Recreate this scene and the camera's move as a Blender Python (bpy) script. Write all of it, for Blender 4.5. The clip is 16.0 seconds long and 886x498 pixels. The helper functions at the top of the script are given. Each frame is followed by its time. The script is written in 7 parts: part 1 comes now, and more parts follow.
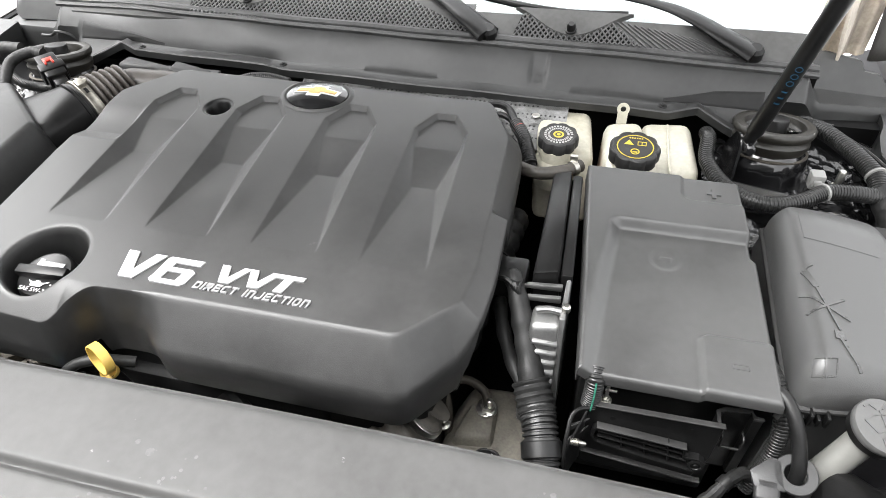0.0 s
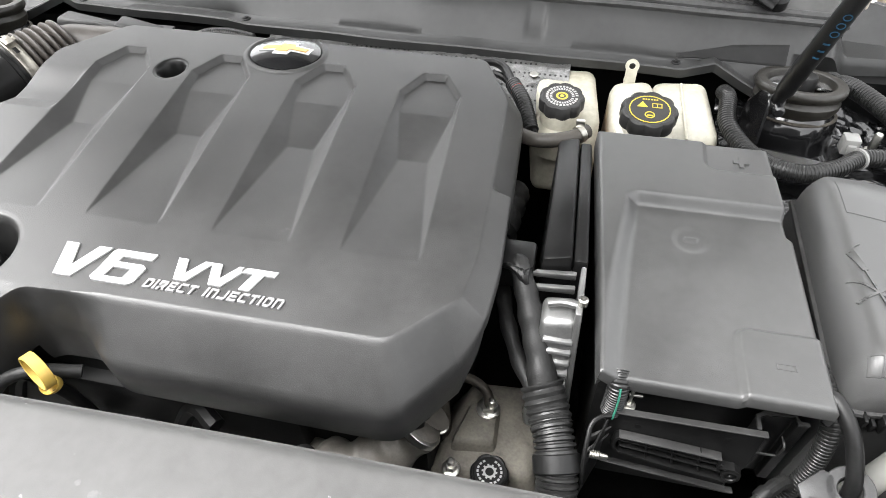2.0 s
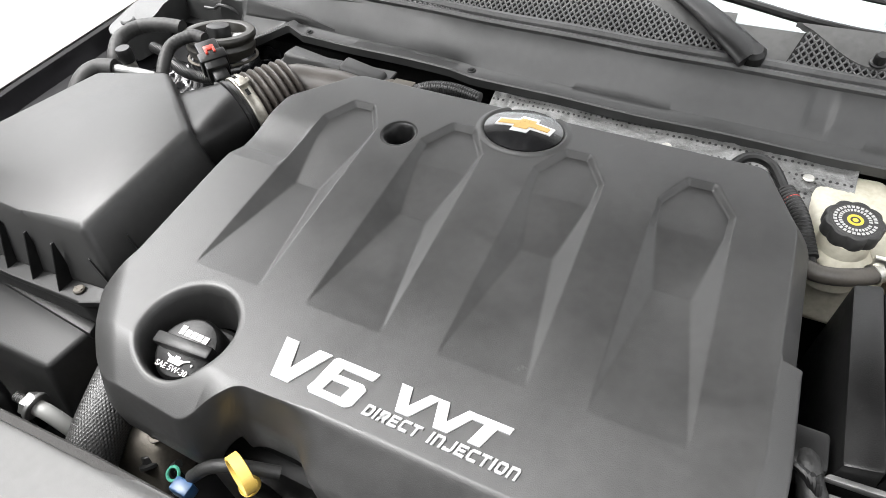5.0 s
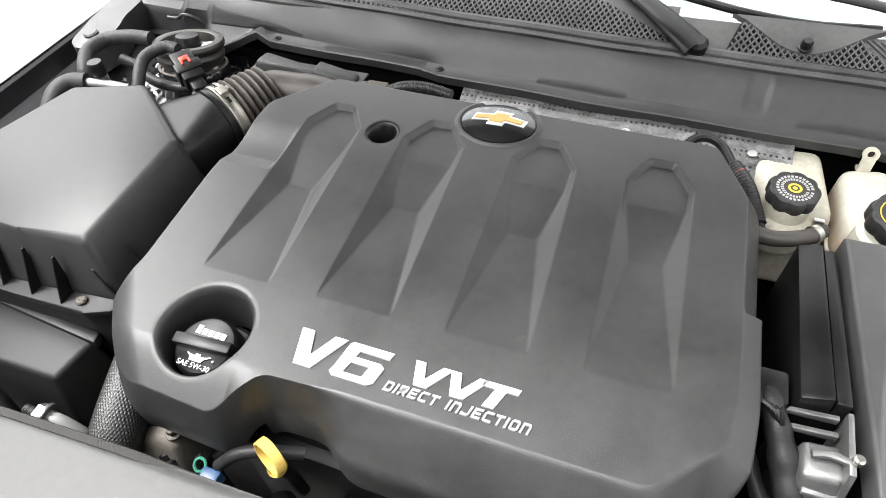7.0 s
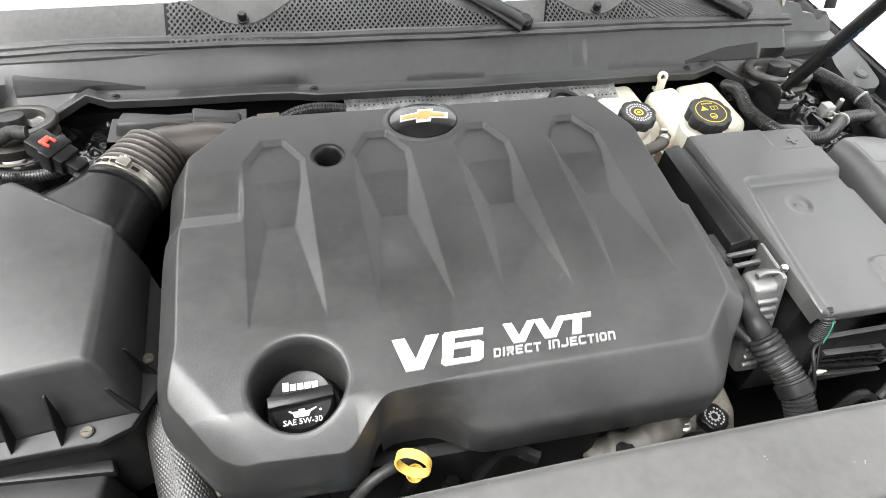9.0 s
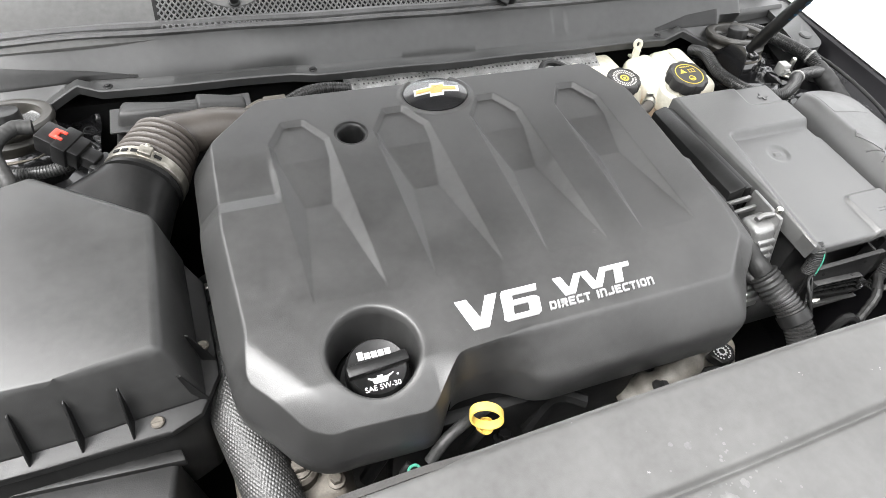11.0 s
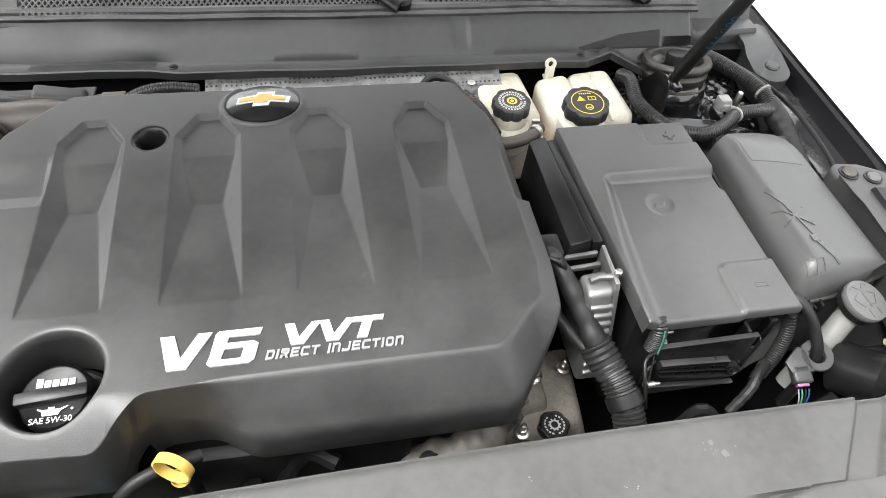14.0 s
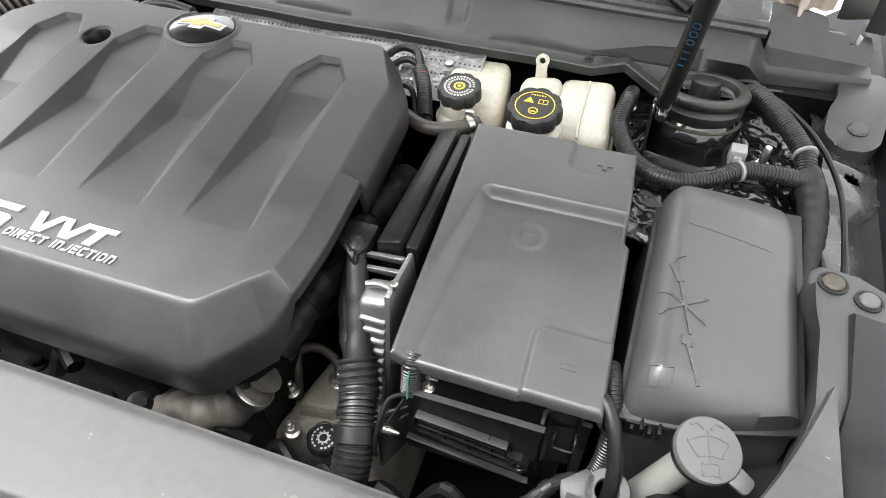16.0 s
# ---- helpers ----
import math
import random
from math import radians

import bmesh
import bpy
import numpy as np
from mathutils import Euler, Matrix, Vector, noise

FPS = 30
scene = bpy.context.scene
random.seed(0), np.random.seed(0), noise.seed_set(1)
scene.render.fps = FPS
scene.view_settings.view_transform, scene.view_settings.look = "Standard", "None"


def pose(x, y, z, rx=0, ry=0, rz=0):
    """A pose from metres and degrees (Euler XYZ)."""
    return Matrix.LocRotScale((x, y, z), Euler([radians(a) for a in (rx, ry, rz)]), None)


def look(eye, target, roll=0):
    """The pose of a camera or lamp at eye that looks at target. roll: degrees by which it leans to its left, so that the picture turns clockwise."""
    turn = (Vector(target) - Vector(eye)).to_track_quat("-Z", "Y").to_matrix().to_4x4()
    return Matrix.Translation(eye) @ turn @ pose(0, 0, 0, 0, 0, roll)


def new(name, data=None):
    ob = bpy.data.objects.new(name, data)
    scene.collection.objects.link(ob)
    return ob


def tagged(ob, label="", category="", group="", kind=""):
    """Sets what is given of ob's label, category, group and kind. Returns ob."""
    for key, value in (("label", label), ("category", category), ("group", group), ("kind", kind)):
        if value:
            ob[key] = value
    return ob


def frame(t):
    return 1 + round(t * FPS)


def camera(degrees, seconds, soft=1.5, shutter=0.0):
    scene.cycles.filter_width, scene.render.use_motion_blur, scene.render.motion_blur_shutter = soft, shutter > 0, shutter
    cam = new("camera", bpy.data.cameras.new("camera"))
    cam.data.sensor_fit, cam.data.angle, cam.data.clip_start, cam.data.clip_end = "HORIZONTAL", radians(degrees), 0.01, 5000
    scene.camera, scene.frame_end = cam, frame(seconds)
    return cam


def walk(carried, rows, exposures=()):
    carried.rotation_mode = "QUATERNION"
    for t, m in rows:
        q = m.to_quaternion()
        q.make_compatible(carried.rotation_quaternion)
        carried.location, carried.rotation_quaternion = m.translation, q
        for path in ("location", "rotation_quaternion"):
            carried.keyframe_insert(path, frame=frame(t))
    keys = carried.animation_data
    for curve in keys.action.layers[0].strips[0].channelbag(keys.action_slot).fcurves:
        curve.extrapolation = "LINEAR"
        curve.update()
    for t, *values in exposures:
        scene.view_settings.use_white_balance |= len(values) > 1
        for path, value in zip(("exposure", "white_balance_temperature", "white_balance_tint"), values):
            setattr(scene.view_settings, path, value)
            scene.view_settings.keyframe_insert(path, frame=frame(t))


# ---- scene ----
cam = camera(71.0, 16.0, 0.8)
PATH = [
    (0, (0.031, -0.004, 1.335), (-0.376, 1.393, -0.036), -2.9),
    (0.5, (0.045, 0.025, 1.296), (-0.333, 1.42, -0.086), -2.5),
    (1, (0.069, 0.052, 1.277), (-0.279, 1.435, -0.125), -2.2),
    (1.5, (0.035, 0.062, 1.272), (-0.292, 1.405, -0.173), -2.0),
    (2, (-0.004, 0.07, 1.289), (-0.328, 1.395, -0.173), -2.2),
    (2.5, (-0.043, 0.07, 1.328), (-0.405, 1.383, -0.136), -2.7),
    (3, (-0.102, 0.075, 1.38), (-0.483, 1.377, -0.089), -2.9),
    (3.5, (-0.183, 0.117, 1.337), (-0.606, 1.402, -0.136), -3.5),
    (4, (-0.173, 0.17, 1.312), (-0.766, 1.393, -0.155), -5.3),
    (6.5, (-0.127, 0.176, 1.323), (-0.856, 1.339, -0.132), -6.2),
    (7, (-0.168, 0.124, 1.348), (-0.715, 1.351, -0.134), -4.9),
    (7.5, (-0.216, 0.092, 1.361), (-0.555, 1.379, -0.132), -2.7),
    (8, (-0.284, 0.043, 1.396), (-0.432, 1.353, -0.107), -0.5),
    (8.5, (-0.391, 0.047, 1.41), (-0.299, 1.361, -0.094), 2.0),
    (9, (-0.461, 0.045, 1.396), (-0.125, 1.338, -0.093), 4.1),
    (9.5, (-0.543, 0.058, 1.398), (-0.027, 1.285, -0.095), 7.1),
    (12, (-0.596, 0.038, 1.385), (-0.019, 1.224, -0.118), 7.6),
    (12.5, (-0.571, 0.036, 1.381), (0.017, 1.221, -0.119), 7.5),
    (13, (-0.472, 0.04, 1.392), (0.1, 1.216, -0.122), 7.7),
    (13.5, (-0.329, 0.051, 1.393), (0.123, 1.27, -0.127), 6.4),
    (14, (-0.242, 0.041, 1.388), (0.041, 1.298, -0.141), 4.5),
    (14.5, (-0.13, 0.025, 1.372), (-0.013, 1.302, -0.163), 3.0),
    (15, (-0.011, 0.039, 1.366), (-0.144, 1.326, -0.159), -0.0),
    (15.5, (0.117, 0.081, 1.325), (-0.204, 1.351, -0.186), -1.2),
    (16, (0.198, 0.11, 1.303), (-0.29, 1.34, -0.197), -2.9),
]
EXPOSURES = [(0, 1.98), (0.5, 2.31), (1, 2.14), (2.5, 2.12), (4, 2.0), (7, 2.0), (8.5, 2.15), (9.5, 2.32), (12.5, 2.41), (13, 2.23), (14, 1.99), (15, 1.95), (15.5, 1.88), (16, 1.96)]
walk(cam, [(t, look(eye, target, roll)) for t, eye, target, roll in PATH], EXPOSURES)

# ---- light ----
world = bpy.data.worlds.new("showroom_daylight")
scene.world = world
world.use_nodes = True
wn, wl = world.node_tree.nodes, world.node_tree.links
sky = wn.new("ShaderNodeTexSky")
sky.sky_type, sky.sun_disc = "NISHITA", False
sky.sun_elevation, sky.sun_rotation = radians(62), radians(-97)
sky.air_density, sky.dust_density, sky.ozone_density = 1.0, 6.0, 1.0
soften = wn.new("ShaderNodeHueSaturation")
soften.inputs["Saturation"].default_value = 0.05
wl.new(sky.outputs["Color"], soften.inputs["Color"])
wl.new(soften.outputs["Color"], wn["Background"].inputs["Color"])
wn["Background"].inputs["Strength"].default_value = 0.29
sun = new("sun", bpy.data.lights.new("sun", "SUN"))
sun.data.energy, sun.data.angle, sun.data.color = 0.22, radians(35), (1.0, 0.98, 0.95)
sun.matrix_world = look((-2.10, 0.20, 3.05), (-0.3, 0.5, 0.9))


# ---- building helpers ----
BASE = {}


def thing(name, label, category, base, kind="", group=""):
    """A top-level Empty at its base that carries the parts."""
    ob = new(name)
    ob.location = base
    ob.empty_display_size = 0.02
    BASE[ob] = Vector(base)
    return tagged(ob, label, category, group, kind)


def part(name, bm, material, parent=None, label="", smooth=True, sharp=0.6):
    """Links a bmesh, given in world metres, as one mesh under a thing or a part."""
    base = BASE[parent] if parent else Vector((0, 0, 0))
    bmesh.ops.recalc_face_normals(bm, faces=bm.faces)
    if parent:
        bmesh.ops.translate(bm, verts=bm.verts, vec=-base)
    me = bpy.data.meshes.new(name)
    bm.to_mesh(me)
    bm.free()
    me.materials.append(material)
    if smooth:
        me.polygons.foreach_set("use_smooth", [True] * len(me.polygons))
        me.set_sharp_from_angle(angle=sharp)
    ob = new(name, me)
    if parent:
        ob.parent = parent
    BASE[ob] = base
    if label:
        ob["label"] = label
    return ob


def from_lists(verts, faces):
    bm = bmesh.new()
    vs = [bm.verts.new(v) for v in verts]
    for f in faces:
        try:
            bm.faces.new([vs[i] for i in f])
        except ValueError:
            pass
    return bm


def merge(*bms):
    """Joins bmeshes into the first."""
    out = bms[0]
    for b in bms[1:]:
        me = bpy.data.meshes.new("tmp")
        b.to_mesh(me)
        b.free()
        out.from_mesh(me)
        bpy.data.meshes.remove(me)
    return out


def move(bm, m):
    bmesh.ops.transform(bm, matrix=m, verts=bm.verts)
    return bm


def block(x0, x1, y0, y1, z0, z1, bevel=0.003, seg=2):
    """An upright box with rounded edges."""
    bm = bmesh.new()
    bmesh.ops.create_cube(bm, size=1)
    move(bm, Matrix.LocRotScale(((x0 + x1) / 2, (y0 + y1) / 2, (z0 + z1) / 2), None, (x1 - x0, y1 - y0, z1 - z0)))
    if bevel:
        bmesh.ops.bevel(bm, geom=bm.edges, offset=bevel, segments=seg, profile=0.5, affect="EDGES")
    return bm


def hexa(bottom, top, bevel=0.004, seg=2):
    """A solid between two polygons of equal count, with rounded edges."""
    n = len(bottom)
    bm = from_lists(list(bottom) + list(top), [tuple(range(n - 1, -1, -1)), tuple(range(n, 2 * n))] + [(i, (i + 1) % n, n + (i + 1) % n, n + i) for i in range(n)])
    if bevel:
        bmesh.ops.bevel(bm, geom=bm.edges, offset=bevel, segments=seg, profile=0.5, affect="EDGES")
    return bm


def prism(outline, z0, z1, bevel=0.003, seg=2, tilt=None):
    """An outline in x and y, pulled up from z0 to z1; tilt adds to z at (x, y)."""
    add = tilt or (lambda x, y: 0.0)
    return hexa([(x, y, z0 + add(x, y)) for x, y in outline], [(x, y, z1 + add(x, y)) for x, y in outline], bevel, seg)


def lathe(profile, m=None, n=32):
    """Rows of (radius, height) turned about z, then placed by m."""
    verts, faces = [], []
    for r, h in profile:
        verts += [(r * math.cos(2 * math.pi * k / n), r * math.sin(2 * math.pi * k / n), h) for k in range(n)]
    for j in range(len(profile) - 1):
        faces += [(j * n + k, j * n + (k + 1) % n, (j + 1) * n + (k + 1) % n, (j + 1) * n + k) for k in range(n)]
    if profile[0] == profile[-1]:  # a closed section makes a hoop
        faces = [tuple(v % ((len(profile) - 1) * n) for v in f) for f in faces]
        verts = verts[:-n]
    else:
        faces += [tuple(range(n - 1, -1, -1)), tuple(range((len(profile) - 1) * n, len(profile) * n))]
    bm = from_lists(verts, faces)
    return move(bm, m) if m else bm


def disc(x, y, z, r, h, bevel=0.001, n=28, rx=0, ry=0):
    b = min(bevel, h / 3)
    return lathe([(r - b, 0), (r, b), (r, h - b), (r - b, h)], pose(x, y, z, rx, ry), n)


def bolt(x, y, z, r=0.006, h=0.005, rx=0, ry=0):
    """A flanged hexagon head."""
    return merge(lathe([(r * 1.5, 0), (r * 1.5, h * 0.25), (r * 1.2, h * 0.35)], pose(x, y, z, rx, ry), 20), lathe([(r, h * 0.3), (r, h * 0.9), (r * 0.85, h)], pose(x, y, z, rx, ry), 6))


def spline(points, step):
    """Evenly spaced places along a smooth curve through the points."""
    p = [Vector(v) for v in points]
    p = [2 * p[0] - p[1]] + p + [2 * p[-1] - p[-2]]
    fine = []
    for i in range(1, len(p) - 2):
        for k in range(24):
            t = k / 24
            fine.append(0.5 * (2 * p[i] + (p[i + 1] - p[i - 1]) * t + (2 * p[i - 1] - 5 * p[i] + 4 * p[i + 1] - p[i + 2]) * t * t + (3 * p[i] - p[i - 1] - 3 * p[i + 1] + p[i + 2]) * t**3))
    fine.append(p[-2])
    far = [0.0]
    for a, b in zip(fine, fine[1:]):
        far.append(far[-1] + (b - a).length)
    count = max(3, int(far[-1] / step) + 1)
    want = np.linspace(0, far[-1], count)
    arr = np.array([tuple(v) for v in fine])
    return [Vector(v) for v in np.stack([np.interp(want, far, arr[:, k]) for k in range(3)], 1)]


def tube(points, radius, step=0.006, n=14, flat=1.0):
    """A closed pipe along a smooth curve; radius is a number or a function of the metres along it."""
    way = spline(points, step)
    rad = radius if callable(radius) else (lambda s: radius)
    up = Vector((0, 0, 1)) if abs((way[1] - way[0]).normalized().z) < 0.9 else Vector((0, 1, 0))
    verts, faces, s = [], [], 0.0
    for i, c in enumerate(way):
        d = (way[min(i + 1, len(way) - 1)] - way[max(i - 1, 0)]).normalized()
        side = d.cross(up).normalized()
        up = side.cross(d).normalized()
        if i:
            s += (c - way[i - 1]).length
        r = rad(s)
        verts += [c + r * (math.cos(a) * side + flat * math.sin(a) * up) for a in (2 * math.pi * k / n for k in range(n))]
    for i in range(len(way) - 1):
        faces += [(i * n + k, i * n + (k + 1) % n, (i + 1) * n + (k + 1) % n, (i + 1) * n + k) for k in range(n)]
    faces += [tuple(range(n - 1, -1, -1)), tuple(range((len(way) - 1) * n, len(way) * n))]
    return from_lists(verts, faces)


def conduit(points, r, pitch=0.0042, depth=0.09, n=18):
    """A ribbed pipe: the rings are real geometry."""
    pitch = pitch * 0.8

    def rad(s):
        k = (s / pitch) % 1
        return r if k < 0.55 else r * (1 - depth)
    return tube(points, rad, pitch / 5, n)


def ring(c, r, thick, m=None, n=32, k=8):
    """A torus."""
    verts, faces = [], []
    for i in range(n):
        a = 2 * math.pi * i / n
        for j in range(k):
            b = 2 * math.pi * j / k
            q = r + thick * math.cos(b)
            verts.append((q * math.cos(a), q * math.sin(a), thick * math.sin(b)))
    for i in range(n):
        for j in range(k):
            faces.append((i * k + j, ((i + 1) % n) * k + j, ((i + 1) % n) * k + (j + 1) % k, i * k + (j + 1) % k))
    return move(from_lists(verts, faces), Matrix.Translation(c) @ (m or Matrix()))


def extrude_line(profile, x0, x1, steps=1, bend=None):
    """A profile of (y, z) pulled along x; bend(x) gives an offset (dy, dz)."""
    verts, faces, n = [], [], len(profile)
    for i in range(steps + 1):
        x = x0 + (x1 - x0) * i / steps
        dy, dz = bend(x) if bend else (0, 0)
        verts += [(x, y + dy, z + dz) for y, z in profile]
    for i in range(steps):
        faces += [(i * n + k, i * n + (k + 1) % n, (i + 1) * n + (k + 1) % n, (i + 1) * n + k) for k in range(n)]
    faces += [tuple(range(n - 1, -1, -1)), tuple(range(steps * n, (steps + 1) * n))]
    return from_lists(verts, faces)


def extrude_y(profile, y0, y1, steps=1, bend=None):
    """A profile of (x, z) pulled along y."""
    verts, faces, n = [], [], len(profile)
    for i in range(steps + 1):
        y = y0 + (y1 - y0) * i / steps
        dx, dz = bend(y) if bend else (0, 0)
        verts += [(x + dx, y, z + dz) for x, z in profile]
    for i in range(steps):
        faces += [(i * n + k, i * n + (k + 1) % n, (i + 1) * n + (k + 1) % n, (i + 1) * n + k) for k in range(n)]
    faces += [tuple(range(n - 1, -1, -1)), tuple(range(steps * n, (steps + 1) * n))]
    return from_lists(verts, faces)


def sheet(x0, x1, y0, y1, nx, ny, height, thick=0.003, keep=None):
    """A closed plate whose upper face is height(x, y)."""
    xs, ys = np.linspace(x0, x1, nx + 1), np.linspace(y0, y1, ny + 1)
    verts = [(x, y, height(x, y)) for y in ys for x in xs]
    low = [(x, y, z - thick) for x, y, z in verts]
    n, w = len(verts), nx + 1
    cells = [(j, i) for j in range(ny) for i in range(nx) if keep is None or keep((xs[i] + xs[i + 1]) / 2, (ys[j] + ys[j + 1]) / 2)]
    have = set(cells)
    faces = []
    for j, i in cells:
        a = j * w + i
        faces += [(a, a + 1, a + w + 1, a + w), (n + a + w, n + a + w + 1, n + a + 1, n + a)]
        for dj, di, p, q in ((-1, 0, a, a + 1), (1, 0, a + w + 1, a + w), (0, -1, a + w, a), (0, 1, a + 1, a + w + 1)):
            if (j + dj, i + di) not in have:
                faces.append((q, p, n + p, n + q))
    bm = from_lists(verts + low, faces)
    bmesh.ops.delete(bm, geom=[v for v in bm.verts if not v.link_faces], context="VERTS")
    return bm


def lettering(text, x0, x1, y0, y1, z, depth=0.0015, shear=0.0, fat=0.0, tilt=0.06, spacing=1.0, turn=0.0):
    """Words in the built-in font as a solid, fitted to a rectangle of the plane z."""
    cu = bpy.data.curves.new("words", "FONT")
    cu.body, cu.shear, cu.offset, cu.extrude, cu.space_character = text, shear, fat, 0.05, spacing
    cu.resolution_u = 4
    ob = bpy.data.objects.new("words", cu)
    scene.collection.objects.link(ob)
    bpy.context.view_layer.update()
    me = bpy.data.meshes.new_from_object(ob.evaluated_get(bpy.context.evaluated_depsgraph_get()))
    bm = bmesh.new()
    bm.from_mesh(me)
    bpy.data.objects.remove(ob)
    bpy.data.curves.remove(cu)
    bpy.data.meshes.remove(me)
    lo = [min(v.co[k] for v in bm.verts) for k in range(3)]
    hi = [max(v.co[k] for v in bm.verts) for k in range(3)]
    for v in bm.verts:
        u, w = (v.co.x - lo[0]) / (hi[0] - lo[0]), (v.co.y - lo[1]) / (hi[1] - lo[1])
        x, y = x0 + u * (x1 - x0), y0 + w * (y1 - y0)
        up = (v.co.z - lo[2]) / (hi[2] - lo[2])
        v.co = (x, y, z + tilt * (y - (y0 + y1) / 2) + depth * up)
    if turn:
        c = Vector(((x0 + x1) / 2, (y0 + y1) / 2, z))
        move(bm, Matrix.Translation(c) @ Matrix.Rotation(radians(turn), 4, "Z") @ Matrix.Translation(-c))
    return bm


# ---- materials ----
def material(name, base, rough=0.5, metal=0.0, grain=0.0, grain_size=900.0, blotch=0.15, blotch_size=9.0, spec=0.5, dust=0.0, coat=0.0, tint=None, streak=None):
    """A surface with grain in its relief and two scales of wear in its colour and gloss."""
    ma = bpy.data.materials.new(name)
    ma.use_nodes = True
    n, l = ma.node_tree.nodes, ma.node_tree.links
    b = n["Principled BSDF"]
    b.inputs["Metallic"].default_value = metal
    b.inputs["Specular IOR Level"].default_value = spec
    b.inputs["Coat Weight"].default_value = coat
    place = n.new("ShaderNodeTexCoord")
    src = place.outputs["Object"]
    if streak:
        mp = n.new("ShaderNodeMapping")
        mp.inputs["Scale"].default_value = streak
        l.new(src, mp.inputs["Vector"])
        src = mp.outputs["Vector"]
    big = n.new("ShaderNodeTexNoise")
    big.inputs["Scale"].default_value, big.inputs["Detail"].default_value, big.inputs["Roughness"].default_value = blotch_size, 5, 0.65
    l.new(src, big.inputs["Vector"])
    fine = n.new("ShaderNodeTexNoise")
    fine.inputs["Scale"].default_value, fine.inputs["Detail"].default_value = blotch_size * 14, 3
    l.new(src, fine.inputs["Vector"])
    both = n.new("ShaderNodeMath")
    both.operation, both.inputs[1].default_value = "MULTIPLY_ADD", 0.35
    l.new(fine.outputs["Fac"], both.inputs[0])
    l.new(big.outputs["Fac"], both.inputs[2])
    ramp = n.new("ShaderNodeValToRGB")
    dark = [c * (1 - blotch) for c in base]
    light = [min(1, c * (1 + blotch) + dust * 0.02) for c in (tint or base)]
    ramp.color_ramp.elements[0].position, ramp.color_ramp.elements[0].color = 0.48, (*dark, 1)
    ramp.color_ramp.elements[1].position, ramp.color_ramp.elements[1].color = 0.86, (*light, 1)
    l.new(both.outputs[0], ramp.inputs["Fac"])
    l.new(ramp.outputs["Color"], b.inputs["Base Color"])
    gloss = n.new("ShaderNodeMapRange")
    gloss.inputs["From Min"].default_value, gloss.inputs["From Max"].default_value = 0.45, 0.9
    gloss.inputs["To Min"].default_value, gloss.inputs["To Max"].default_value = max(0.02, rough - 0.06), min(1, rough + 0.10)
    l.new(both.outputs[0], gloss.inputs["Value"])
    l.new(gloss.outputs["Result"], b.inputs["Roughness"])
    if grain:
        tex = n.new("ShaderNodeTexNoise")
        tex.inputs["Scale"].default_value, tex.inputs["Detail"].default_value = grain_size, 2
        l.new(place.outputs["Object"], tex.inputs["Vector"])
        bump = n.new("ShaderNodeBump")
        bump.inputs["Strength"].default_value, bump.inputs["Distance"].default_value = grain, 0.0006
        l.new(tex.outputs["Fac"], bump.inputs["Height"])
        l.new(bump.outputs["Normal"], b.inputs["Normal"])
    return ma


def scuffs(ma, colour, scale, limit, soft=0.02, amount=0.6):
    """Adds small pale marks of uneven shape to a material."""
    n, l = ma.node_tree.nodes, ma.node_tree.links
    b = n["Principled BSDF"]
    was = b.inputs["Base Color"].links[0].from_socket
    place = n.new("ShaderNodeTexCoord")
    tex = n.new("ShaderNodeTexNoise")
    tex.inputs["Scale"].default_value, tex.inputs["Detail"].default_value, tex.inputs["Roughness"].default_value = scale, 6, 0.75
    l.new(place.outputs["Object"], tex.inputs["Vector"])
    step = n.new("ShaderNodeMapRange")
    step.inputs["From Min"].default_value, step.inputs["From Max"].default_value = limit, limit + soft
    step.inputs["To Max"].default_value = amount
    l.new(tex.outputs["Fac"], step.inputs["Value"])
    mix = n.new("ShaderNodeMix")
    mix.data_type = "RGBA"
    l.new(step.outputs["Result"], mix.inputs["Factor"])
    l.new(was, mix.inputs["A"])
    mix.inputs["B"].default_value = (*colour, 1)
    l.new(mix.outputs["Result"], b.inputs["Base Color"])
    return ma


def filled(ma, colour, level, soft, amount):
    """Lets a coloured liquid show through a translucent tank up to its level."""
    n, l = ma.node_tree.nodes, ma.node_tree.links
    b = n["Principled BSDF"]
    was = b.inputs["Base Color"].links[0].from_socket
    where, parts_ = n.new("ShaderNodeNewGeometry"), n.new("ShaderNodeSeparateXYZ")
    l.new(where.outputs["Position"], parts_.inputs["Vector"])
    step = n.new("ShaderNodeMapRange")
    step.inputs["From Min"].default_value, step.inputs["From Max"].default_value = level, level - soft
    step.inputs["To Max"].default_value = amount
    l.new(parts_.outputs["Z"], step.inputs["Value"])
    mix = n.new("ShaderNodeMix")
    mix.data_type = "RGBA"
    l.new(step.outputs["Result"], mix.inputs["Factor"])
    l.new(was, mix.inputs["A"])
    mix.inputs["B"].default_value = (*colour, 1)
    l.new(mix.outputs["Result"], b.inputs["Base Color"])
    return ma


